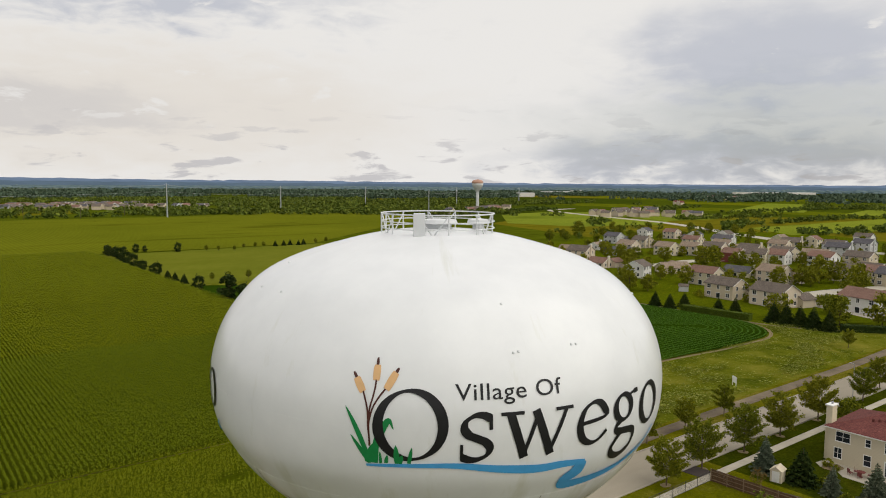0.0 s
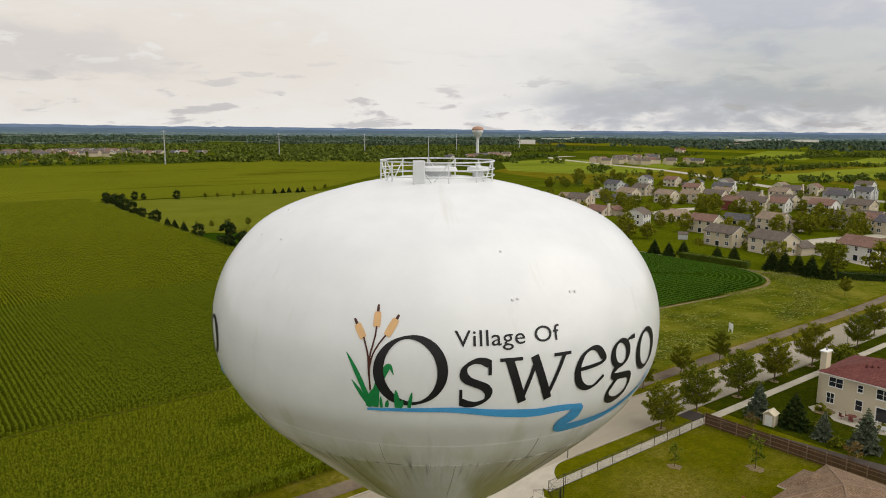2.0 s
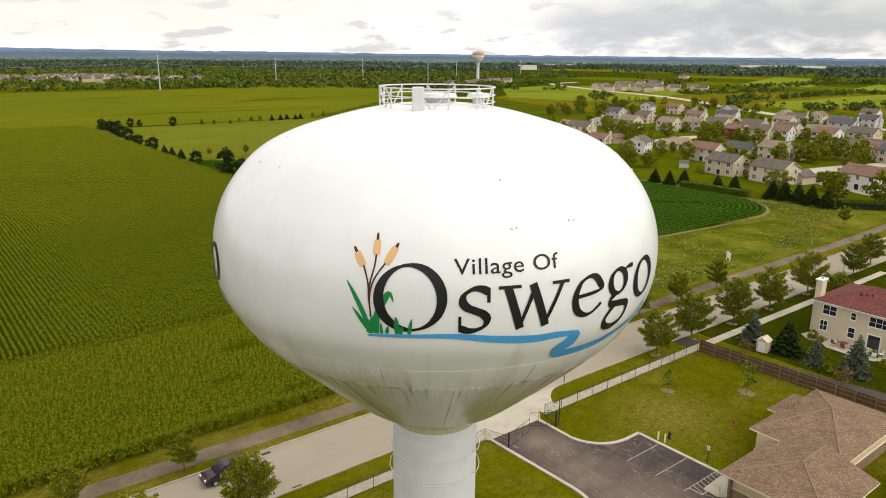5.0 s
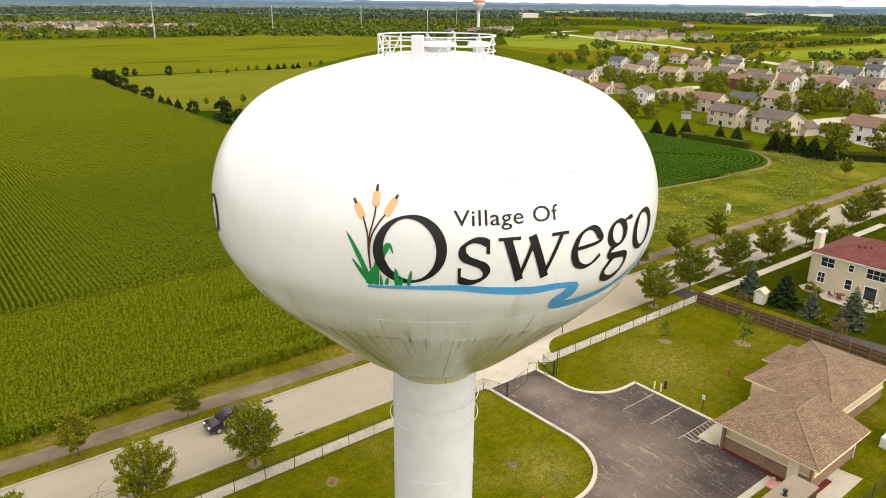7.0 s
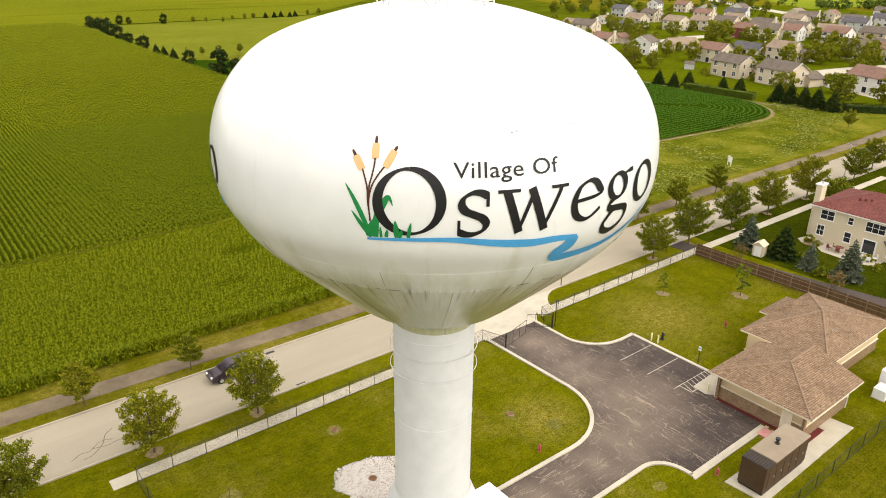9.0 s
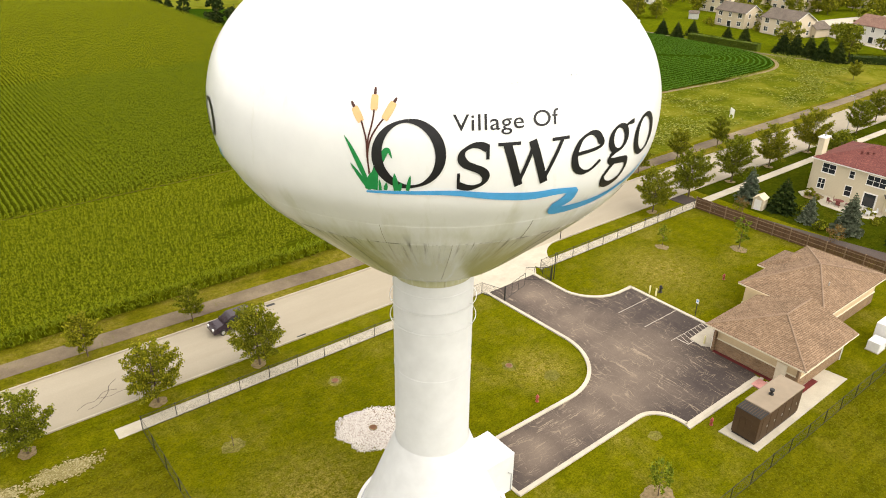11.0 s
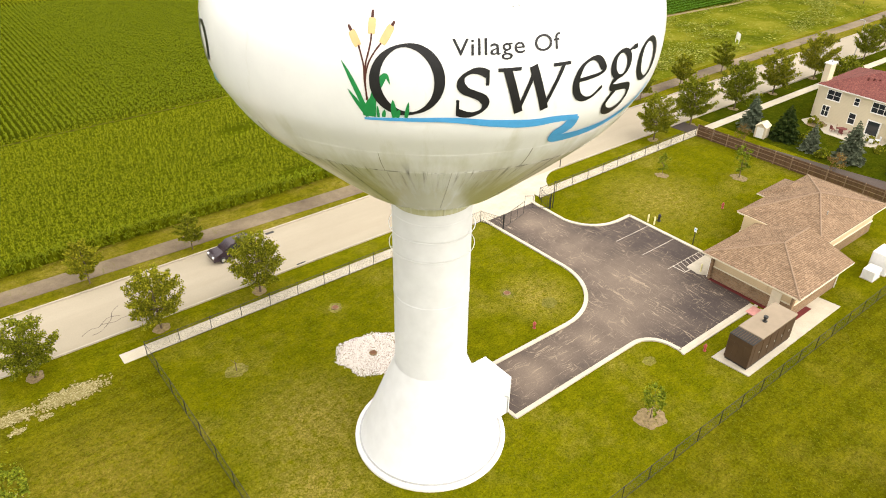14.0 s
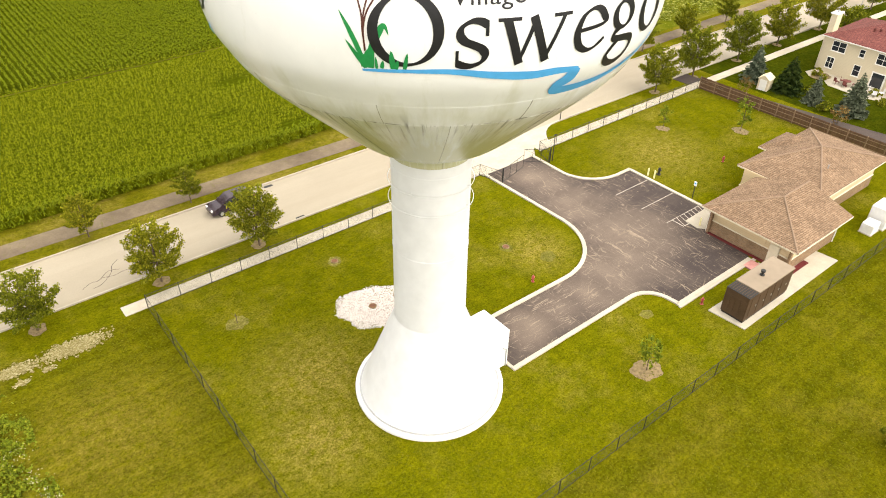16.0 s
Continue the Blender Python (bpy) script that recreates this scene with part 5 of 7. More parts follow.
for p in ((16.9, 9.7), (2.4, 17.8), (1.6, 10.2)):
    manhole(*p)
for i, (x, y, r) in enumerate(((16.9, 9.7, 0.75), (19.1, 6.1, 0.8), (2.4, 17.8, 0.7), (-8.7, 15.3, 0.9), (19.9, -5.1, 0.6), (50.5, 16.7, 0.8), (58.0, 10.3, 1.0), (14.5, -9.4, 1.2))):
    disc("bare_patch", x, y, r, SOIL if i > 4 else DRY, "bare worn patch in the lawn", "bare patch", 0.036, seed=i)


def stone_bed():
    """White river stones heaped loosely round a drain cover."""
    rng = random.Random(11)
    vs, fs = [], []
    for _ in range(7800):
        a = rng.uniform(0, 2 * math.pi)
        q = math.sqrt(rng.random()) * (1.0 + 0.10 * math.sin(3 * a + 1) + 0.05 * math.sin(7 * a)) + rng.gauss(0, 0.035)
        x, y = 1.6 + q * 3.1 * math.cos(a), 10.3 + q * 2.6 * math.sin(a)
        if math.hypot(x, y) < 5.75:
            continue
        r = rng.uniform(0.035, 0.085)
        ang, sq = rng.uniform(0, 3), rng.uniform(0.6, 1.0)
        k = len(vs)
        vs += [(x + r * math.cos(ang + w), y + r * sq * math.sin(ang + w), 0.03 + rng.uniform(0, 0.03)) for w in (0, 1.57, 3.14, 4.71)]
        vs += [(x, y, 0.05 + r * 0.75), (x, y, 0.0)]
        for i in range(4):
            fs += [(k + i, k + (i + 1) % 4, k + 4), (k + (i + 1) % 4, k + i, k + 5)]
    tagged(part("stone_bed", raw_mesh("stone_bed", vs, fs, STONE), STONE), "bed of white river stones round a drain", "stones", kind="stuff")


stone_bed()
disc("gravel", 1.6, 10.3, 2.45, STONE_BED, "pale gravel below the river stones", "gravel", 0.038, 0.15, 5)


def bollard(x, y):
    b = thing("bollard", "cream painted steel bollard by the car park", "bollard", pose(x, y, 0), "bollards")
    part("post", Shape().lathe([(0.09, 0), (0.09, 0.95), (0.06, 1.02), (0.01, 1.05)], 12), YELLOW_P, b)


bollard(39.3, 10.2)
bollard(39.4, 9.4)
bollard(35.3, 0.4)
pump_t = thing("standpipe", "dark iron standpipe on the lawn", "standpipe", pose(40.5, 9.6, 0))
part("barrel", Shape().lathe([(0.25, 0), (0.25, 0.12), (0.14, 0.15), (0.14, 0.65), (0.2, 0.7), (0.1, 0.9)], 12), DARK_METAL, pump_t)
part("spout", Shape().tube([(0, 0, 0.5), (0.3, 0, 0.5), (0.35, 0, 0.4)], 0.06, 8), DARK_METAL, pump_t)

ps = thing("parking_sign", "small white parking sign on a dark post", "sign", pose(39.2, 4.1, 0))
part("post", Shape().box(-0.03, -0.03, 0, 0.03, 0.03, 2.1), DARK_METAL, ps)
part("panel", Shape().box(-0.06, -0.16, 1.65, -0.03, 0.16, 2.15, 0.005), PLASTIC, ps)
part("symbol_bar", Shape().box(-0.065, -0.1, 1.85, -0.06, 0.1, 2.0), BLUE_P, ps)

bs = thing("notice_board", "white notice board on two posts in the grass", "sign", pose(111.5, 44.6, 0, 0, 0, 52))
for s in (-1, 1):
    part("post", Shape().box(s * 0.85 - 0.06, -0.06, 0, s * 0.85 + 0.06, 0.06, 2.0), WHITE_TRIM, bs)
part("board", Shape().box(-1.0, -0.1, 0.8, 1.0, -0.05, 2.1, 0.02), WHITE_TRIM, bs)
part("emblem", Shape().box(-0.2, -0.105, 1.35, 0.3, -0.1, 1.85), BLUE_P, bs)


def lamp_post(x, y, h, label):
    p = thing("post", label, "post", pose(x, y, 0))
    part("shaft", Shape().tube([(0, 0, 0), (0, 0, h)], [0.06, 0.045], 8), DARK_METAL, p)
    part("cap", Shape().lathe([(0.06, h), (0.07, h + 0.05), (0.02, h + 0.1)], 8), DARK_METAL, p)


lamp_post(33.0, 19.2, 3.4, "slim black gate post beside the drive")
lamp_post(41.8, 26.4, 2.3, "slim black sign post at the kerb")
sl = thing("street_lamp", "slim grey street lamp beside the pavement", "street lamp", pose(123.5, 26.8, 0))
part("pole", Shape().tube([(0, 0, 0), (0, 0, 6.5)], [0.09, 0.06], 8), GALV, sl)
part("arm", Shape().tube([(0, 0, 6.4), (0, 0.3, 6.55), (0, 0.6, 6.6)], 0.035, 6), GALV, sl)
part("lantern", Shape().box(-0.1, 0.5, 6.53, 0.1, 0.95, 6.63, 0.02), GALV, sl)
for i, (x, y) in enumerate(((-20, 28.6), (3.8, 33.9), (3.6, 26.4), (22.5, 26.5))):
    tagged(part("drain_grate", Shape().box(x - 0.5, y - 0.2, 0.0, x + 0.5, y + 0.2, 0.028), DARK_METAL), "iron drain grate in the gutter", "drain", kind="structure")


# ---- cars ----
def car(x, y, turn, paint, label, length=4.9, width=1.95, height=1.75, name="minivan"):
    c = thing(name, label, "car", pose(x, y, 0.02, 0, 0, turn))
    L, W, H = length / 2, width / 2, height
    side = [(-L, 0.45), (-L + 0.05, 0.95), (-L + 0.25, 1.05), (-L + 0.5, H - 0.12), (-L + 0.9, H), (L - 2.1, H - 0.02), (L - 1.15, 1.12), (L - 0.2, 0.92), (L, 0.7), (L, 0.35), (-L + 0.05, 0.32)]
    s = Shape()
    inset = [0.06 if z < 1.08 else 0.24 for _, z in side]
    a = [(px, -W + i, z) for (px, z), i in zip(side, inset)]
    b = [(px, W - i, z) for (px, z), i in zip(side, inset)]
    s.face(*a).face(*reversed(b))
    for i in range(len(side)):
        j = (i + 1) % len(side)
        s.face(a[j], a[i], b[i], b[j])
    part("body", s, paint, c)
    for sgn in (-1, 1):
        y0 = sgn * (W - 0.14)
        g = Shape()
        g.face(*[(px, y0 + sgn * 0.004 - sgn * 0.1 * (z > 1.3), z) for px, z in ((-L + 0.55, 1.1), (L - 1.3, 1.12), (L - 2.1, H - 0.14), (-L + 0.75, H - 0.14))][::sgn])
        part("side_glass", g, PANE, c)
        part("mirror", Shape().box(L - 1.5, sgn * W - 0.08, 1.05, L - 1.35, sgn * W + 0.12, 1.2, 0.02), paint, c)
        for px in (-L + 0.9, L - 0.95):
            w = part("wheel", Shape().tube([(px, sgn * (W - 0.22), 0.34), (px, sgn * (W + 0.01), 0.34)], 0.34, 16), DARK_METAL, c)
            part("rim", Shape().tube([(px, sgn * (W - 0.1), 0.34), (px, sgn * (W + 0.02), 0.34)], 0.2, 12), GALV, w)
        part("tail_lamp", Shape().box(-L - 0.02, sgn * (W - 0.3) - 0.1, 0.75, -L + 0.12, sgn * (W - 0.3) + 0.12, 1.15), RED_P, c)
        part("headlamp", Shape().box(L - 0.15, sgn * (W - 0.35) - 0.15, 0.68, L + 0.01, sgn * (W - 0.35) + 0.15, 0.85), PLASTIC, c)
    gl = Shape()
    gl.face((L - 1.2, -W + 0.3, 1.15), (L - 1.2, W - 0.3, 1.15), (L - 2.03, W - 0.35, H - 0.07), (L - 2.03, -W + 0.35, H - 0.07))
    part("windscreen", gl, PANE, c)
    part("rear_glass", Shape().box(-L + 0.30, -W + 0.35, 1.08, -L + 0.42, W - 0.35, H - 0.22), PANE, c)
    part("number_plate", Shape().box(-L - 0.03, -0.26, 0.62, -L, 0.26, 0.78), PLASTIC, c)
    return c


CAR_DARK = plain("dark plum car paint", (0.030, 0.018, 0.026), 0.22, 0.2, 0.1, 1, 0.6)
CAR_AT = (-1.2, 32.2)
car(*CAR_AT, 180, CAR_DARK, "dark plum minivan driving on the street")
car(143.5, 31.6, 6, plain("charcoal car paint", (0.05, 0.05, 0.055), 0.25, 0.2, 0.1, 1, 0.6), "charcoal estate car parked by the kerb", 4.7, 1.85, 1.6, "estate_car")


# ---- plants ----
def cards(centres, sizes, rng, stretch=1.0, normals=None):
    """Leaf-like quads: arrays of corners and faces."""
    n = len(centres)
    a = rng.normal(size=(n, 3))
    a /= np.linalg.norm(a, axis=1)[:, None]
    b = rng.normal(size=(n, 3)) if normals is None else normals + 0.5 * rng.normal(size=(n, 3))
    b -= a * (a * b).sum(1)[:, None]
    b /= np.linalg.norm(b, axis=1)[:, None]
    s = np.asarray(sizes).reshape(-1, 1)
    v = np.stack([centres - a * s * 0.5 - b * s * 0.12 * stretch, centres - b * s * 0.5 * stretch + a * s * 0.1, centres + a * s * 0.5 + b * s * 0.1 * stretch, centres + b * s * 0.5 * stretch], 1)
    return v.reshape(-1, 3), np.arange(4 * n).reshape(-1, 4)


def crown_mesh(name, seed, n, clumps, z0, z1, radius, leaf, mat, skew=0.42):
    """A broad-leaved crown: many leaves in uneven clumps, with gaps between them."""
    rng = np.random.default_rng(seed)
    ang = rng.uniform(0, 2 * np.pi, clumps)
    f = rng.uniform(0.02, 1, clumps)
    shape = np.where(f < skew, (0.45 + 0.55 * f / skew), np.sqrt(np.clip(1 - ((f - skew) / (1 - skew)) ** 2, 0.02, 1)))
    rad = radius * shape * np.sqrt(rng.uniform(0.15, 1.2, clumps)) * (1 + 0.16 * np.sin(3 * ang + seed))
    cc = np.stack([rad * np.cos(ang), rad * np.sin(ang), z0 + (z1 - z0) * f], 1)
    who = rng.integers(0, clumps, n)
    spread = radius * rng.uniform(0.07, 0.19, clumps)[who][:, None]
    pts = cc[who] + rng.normal(size=(n, 3)) * spread * np.array([1, 1, 0.75])
    v, q = cards(pts, leaf * rng.uniform(0.6, 1.35, n), rng)
    return raw_mesh(name, v, q, mat), cc


def limb_crown(name, seed, n, limbs, z0, z1, radius, leaf, mat, skew=0.3):
    """A crown of limbs that climb outwards, each with flattened sprays of leaves and a free tip."""
    rng = np.random.default_rng(seed)
    f = (np.arange(limbs) + rng.uniform(0, 0.9, limbs)) / limbs
    ang = np.arange(limbs) * 2.39996 + rng.normal(size=limbs) * 0.35
    shape = np.where(f < skew, 0.78 + 0.22 * f / skew, np.sqrt(np.clip(1 - (np.maximum(f - skew, 0) / (1 - skew)) ** 2.3, 0.01, 1)) * 0.88 + 0.12)
    tip = np.stack([radius * shape * np.cos(ang), radius * shape * np.sin(ang), z0 + (z1 - z0) * f ** 0.9], 1)
    tip[:, :2] *= rng.uniform(0.72, 1.18, limbs)[:, None]
    tip[:, 2] += rng.normal(size=limbs) * 0.12
    root = np.stack([np.zeros(limbs), np.zeros(limbs), np.maximum(tip[:, 2] - np.hypot(tip[:, 0], tip[:, 1]) * rng.uniform(0.5, 1.25, limbs), z0 * 0.9)], 1)
    who = rng.choice(limbs, n, p=shape / shape.sum())
    t = rng.uniform(0.06, 1, n) ** 0.6
    way = tip - root
    bow = np.sin(np.pi * t)[:, None] * np.array([0, 0, 0.16 * radius / 2.5])
    side = np.stack([-np.sin(ang), np.cos(ang), np.zeros(limbs)], 1)[who]
    # side twigs stand off the limb at set steps, so that the sprays stay apart
    twig = rng.integers(0, 7, n)
    w = radius * 0.30 * (1.12 - t) * np.where(twig % 2, 1, -1) * rng.uniform(0, 1, n)
    pts = root[who] + way[who] * t[:, None] + bow + side * w[:, None] + rng.normal(size=(n, 3)) * np.array([0.13, 0.13, 0.13]) * radius / 2.5
    pts[:, 2] -= np.abs(w) * 0.25
    lean = np.tile(np.array([0, 0, 1.0]), (n, 1)) * 0.2 + way[who] / np.linalg.norm(way[who], axis=1)[:, None]
    v, q = cards(pts, leaf * rng.uniform(0.6, 1.35, n), rng, 0.8, lean)
    return raw_mesh(name, v, q, mat), tip


def trunk_shape(height, base, limbs, seed, sides=7):
    rng = random.Random(seed)
    s = Shape()
    wob = [(rng.uniform(-0.06, 0.06), rng.uniform(-0.06, 0.06)) for _ in range(5)]
    pts = [(wob[i][0] * i / 2, wob[i][1] * i / 2, height * i / 4) for i in range(5)]
    s.tube([(0, 0, -0.1)] + pts, [base * 1.5, base * 1.15, base * 0.85, base * 0.65, base * 0.42, base * 0.15], sides)
    for c in limbs:
        z = height * rng.uniform(0.3, 0.75)
        c = Vector(c)
        mid = Vector((c.x * 0.45, c.y * 0.45, z + (c.z - z) * 0.35))
        s.tube([(0, 0, z), tuple(mid), tuple(c)], [base * 0.4, base * 0.24, base * 0.06], 5)
    return s


def tree_kind(name, label, category, seed, height, radius, leaves, leaf, mat, low=0.28, clumps=60, base=0.11, skew=0.42, crown=crown_mesh):
    t = thing(name, label, category)
    cm, cc = crown("crown", seed, leaves, clumps, height * low, height * 0.97, radius, leaf, mat, skew)
    part("trunk", trunk_shape(height * 0.85, base, [tuple(c) for c in cc[:9]], seed), BARK, t)
    part("crown", cm, mat, t)
    return t


def conifer_kind(name, label, seed, height, radius, leaves, leaf, mat, category="conifer"):
    """A spire of drooping sprays in whorls."""
    rng = np.random.default_rng(seed)
    t = thing(name, label, category)
    part("trunk", Shape().tube([(0, 0, -0.1), (0, 0, height * 0.5), (0, 0, height * 0.97)], [0.14, 0.09, 0.02], 6), BARK, t)
    f = 1 - np.sqrt(rng.uniform(0, 1, leaves))
    f = np.round(f * 16 + rng.uniform(-0.3, 0.3, leaves)) / 16
    f = np.clip(f, 0, 0.985)
    ang = rng.uniform(0, 2 * np.pi, leaves)
    reach = radius * (1 - f) ** 0.8 * (0.78 + 0.22 * np.sin(5 * ang + 31 * f) + 0.14 * np.sin(9 * ang - 23 * f)) * np.sqrt(rng.uniform(0.15, 1.15, leaves))
    z = height * (0.05 + 0.94 * f) - reach * 0.22
    pts = np.stack([reach * np.cos(ang), reach * np.sin(ang), np.maximum(z, 0.12)], 1)
    out = np.stack([np.cos(ang), np.sin(ang), np.full(leaves, -0.3)], 1)
    v, q = cards(pts, leaf * rng.uniform(0.6, 1.3, leaves) * (1.1 - 0.5 * f), rng, 1.3, out * 2)
    part("crown", raw_mesh("crown", v, q, mat), mat, t)
    return t




def put(kind, x, y, turn=0.0, size=1.0, label="", squash=1.0):
    ob = copy_thing(kind, pose(x, y, 0, 0, 0, turn) @ Matrix.Diagonal((size, size, size * squash, 1)))
    if label:
        ob["label"] = label
    return ob


rnd = random.Random(3)
STREET_TREES = [tree_kind("street_tree", "leafy young street tree in a mulched ring", "tree", 20 + i, 6.7, 2.6, 10500, 0.185, LEAF, 0.24, 50, 0.10, 0.25, limb_crown) for i in range(3)]
SAPLING = tree_kind("sapling", "thin young tree with sparse foliage", "tree", 31, 4.6, 1.5, 5600, 0.18, LEAF, 0.28, 26, 0.06, 0.3, limb_crown)
SPARSE = tree_kind("sapling", "spindly bright green sapling in bare soil", "tree", 33, 3.6, 0.95, 720, 0.17, LEAF_YOUNG, 0.2, 26, 0.035)
near_row = [(-22.1, 0.9), (-11.6, 1.0), (-2.0, 1.0), (58.9, 1.02), (67.9, 1.12), (79.0, 1.12), (90.5, 1.1), (103.5, 1.2)]
for i, (x, k) in enumerate(near_row):
    put(STREET_TREES[i % 3], x, 24.6 + rnd.uniform(-0.2, 0.2), rnd.uniform(0, 360), k * rnd.uniform(0.96, 1.05))
    disc("mulch_ring", x, 24.6, 0.75, SOIL, "ring of mulch round a street tree", "mulch", 0.042, 0.2, i)
for i, (x, k) in enumerate(((-14.6, 1.1), (-4.2, 0.95), (58, 1.0), (70.0, 1.25), (80.5, 1.25), (92.5, 1.3), (167, 1.1))):
    put(SAPLING, x, 35.7 if x < 100 else 45.5, rnd.uniform(0, 360), k)
RUSSET = tree_kind("shrub", "thin russet shrub beside the path", "bush", 71, 2.6, 1.3, 520, 0.15, RUSSET_LEAF, 0.15, 30, 0.03)
for x, y, k in ((69.6, 3.6, 1.0), (68.9, 17.0, 0.9)):
    put(RUSSET, x, y, rnd.uniform(0, 360), k)
put(SPARSE, 50.5, 16.7, 20, 0.85)
put(SPARSE, 58.0, 10.3, 70, 1.25)
put(SPARSE, 14.5, -9.4, 130, 1.0)
twig = thing("sapling", "bare newly planted twig in a pale dry ring", "tree", pose(-8.7, 15.3, 0))
part("trunk", Shape().tube([(0, 0, -0.05), (0.03, 0.0, 0.6), (0.0, 0.05, 1.2)], [0.035, 0.028, 0.012], 6), BARK, twig)
for a, z in ((0.4, 0.6), (2.3, 0.75), (4.2, 0.9)):
    part("twig", Shape().tube([(0.02, 0.02, z), (0.35 * math.cos(a), 0.35 * math.sin(a), z + 0.35)], [0.014, 0.006], 5), BARK, twig)

SPRUCE = conifer_kind("spruce", "blue-grey spruce beside the garden path", 41, 5.2, 1.9, 4200, 0.30, NEEDLE_BLUE)
FIR = conifer_kind("fir", "dark green conifer with dense boughs", 42, 5.4, 2.45, 4200, 0.34, NEEDLE_DARK)
for kind, x, y, k in ((SPRUCE, 74.3, 18.7, 1.0), (FIR, 74.6, 13.6, 0.95), (SPRUCE, 73.6, 9.2, 0.78), (SPRUCE, 74.6, 4.3, 1.12), (FIR, 76.2, -3.0, 1.0), (SPRUCE, 79, -8, 1.0)):
    put(kind, x, y, rnd.uniform(0, 360), k)

GARDEN_TREE = [tree_kind("garden_tree", "rounded leafy garden tree by the houses", "tree", 50 + i, 7.4, 3.1, 2600, 0.42, LEAF, 0.16, 60, 0.14, 0.4) for i in range(3)]
BUSH = tree_kind("bush", "low rounded garden bush", "bush", 60, 1.7, 1.25, 500, 0.3, LEAF, 0.02, 26, 0.04, 0.35)
FIELD_TREE = tree_kind("field_tree", "dark round tree at the field's edge", "tree", 61, 5.2, 2.2, 1600, 0.46, NEEDLE_DARK, 0.08, 50, 0.12, 0.35)
put(GARDEN_TREE[1], 101.5, 18.5, 0, 0.78, "dense dark round tree behind the house")
put(STREET_TREES[1], 122.0, 24.4, 10, 1.0)
put(STREET_TREES[2], 133.5, 25.8, 80, 1.0)
for x, y, k in ((83.0, 5.2, 0.6), (82.6, 12.5, 0.5), (83.4, 14.0, 0.7), (80.5, 3.0, 0.6), (78.3, -1.0, 0.9), (76.6, 11.2, 0.8), (72.4, 7.0, 0.8)):
    put(BUSH, x, y, rnd.uniform(0, 360), k)

# field edge between the corn and the mown grass
for x, y, k in ((75.3, 392, 1.0), (74.5, 385, 0.9), (76, 378, 0.95), (74.7, 364, 1.05), (73.5, 355, 0.9), (73, 345, 1.0), (72.0, 329, 1.1), (72.5, 320, 0.7), (71.8, 312, 0.8), (71.4, 290.6, 1.1), (69.9, 234.9, 0.95), (71.3, 209.6, 1.5), (74, 203, 1.2), (72, 300, 0.6), (112.9, 389.4, 1.05), (81, 398, 0.7), (86, 400, 0.7), (92, 398, 0.8), (97, 399, 0.6)):
    put(FIELD_TREE, x, y, rnd.uniform(0, 360), k * rnd.uniform(0.9, 1.1))
for x, y, k in ((70.5, 273.2, 0.78), (71.3, 266.3, 0.74), (71.5, 256.0, 0.8), (174.7, 391.9, 0.7), (180.9, 392.6, 0.7), (186, 394.1, 0.72), (190.5, 391, 0.66), (195.1, 393, 0.72)):
    put(FIR, x, y, rnd.uniform(0, 360), k)
for x, y, k in ((84, 259.2, 0.75), (90.2, 256.8, 0.85), (98.3, 255.4, 0.9), (127.3, 383.6, 0.8), (134, 382, 0.7), (142, 377.6, 0.7), (152, 388, 0.7), (160, 389, 0.8), (166, 390, 0.8), (205, 395, 0.8), (214, 397, 0.9)):
    put(SAPLING, x, y, rnd.uniform(0, 360), k)

# screen of conifers and clipped hedge behind the meadow
for x, y, k in ((181.2, 112.8, 0.95), (180.6, 106.7, 0.95), (187, 105.4, 0.95), (188.6, 88.2, 1.0), (186.0, 92.5, 0.95), (185.0, 74.0, 1.15), (184.6, 70.0, 1.2), (185.2, 66.2, 1.15), (184.4, 62.1, 1.2), (184.9, 58.0, 1.1)):
    put(FIR, x, y, rnd.uniform(0, 360), k)
for x, y, k in ((196.5, 60.1, 1.15), (191.8, 75.5, 1.1), (203, 51.0, 1.3), (207, 44.0, 1.3)):
    put(GARDEN_TREE[rnd.randrange(3)], x, y, rnd.uniform(0, 360), k)


def hedge(a, b, depth, height, label, mat):
    a, b = Vector((*a, 0)), Vector((*b, 0))
    rng = np.random.default_rng(int(a.x))
    run = (b - a).length
    n = int(run * height * 42)
    p = np.stack([rng.uniform(0, run, n), rng.uniform(-depth / 2, depth / 2, n), height * rng.uniform(0, 1, n) ** 0.7], 1)
    side = rng.random(n) < 0.75
    p[:, 1] = np.where(side & (p[:, 2] < height * 0.9), np.sign(p[:, 1]) * depth / 2, p[:, 1])
    p += rng.normal(size=(n, 3)) * 0.09
    p[:, 2] = np.maximum(p[:, 2], 0.1)
    v, q = cards(p, 0.36 * rng.uniform(0.6, 1.3, n), rng)
    h = thing("hedge", label, "hedge", Matrix.Translation(a) @ pose(0, 0, 0, 0, 0, math.degrees(math.atan2(b.y - a.y, b.x - a.x))))
    part("core", Shape().box(0.1, -depth / 2 + 0.15, -0.02, run - 0.1, depth / 2 - 0.15, height - 0.2, 0.1), mat, h)
    part("foliage", raw_mesh("foliage", v, q, mat), mat, h)


hedge((180.2, 102.0), (181.5, 79.0), 2.4, 2.3, "long clipped green hedge behind the meadow", HEDGE_LEAF)
hedge((187.5, 56.0), (206, 33.0), 2.4, 2.1, "shaded dark hedge beside a garden", NEEDLE_DARK)


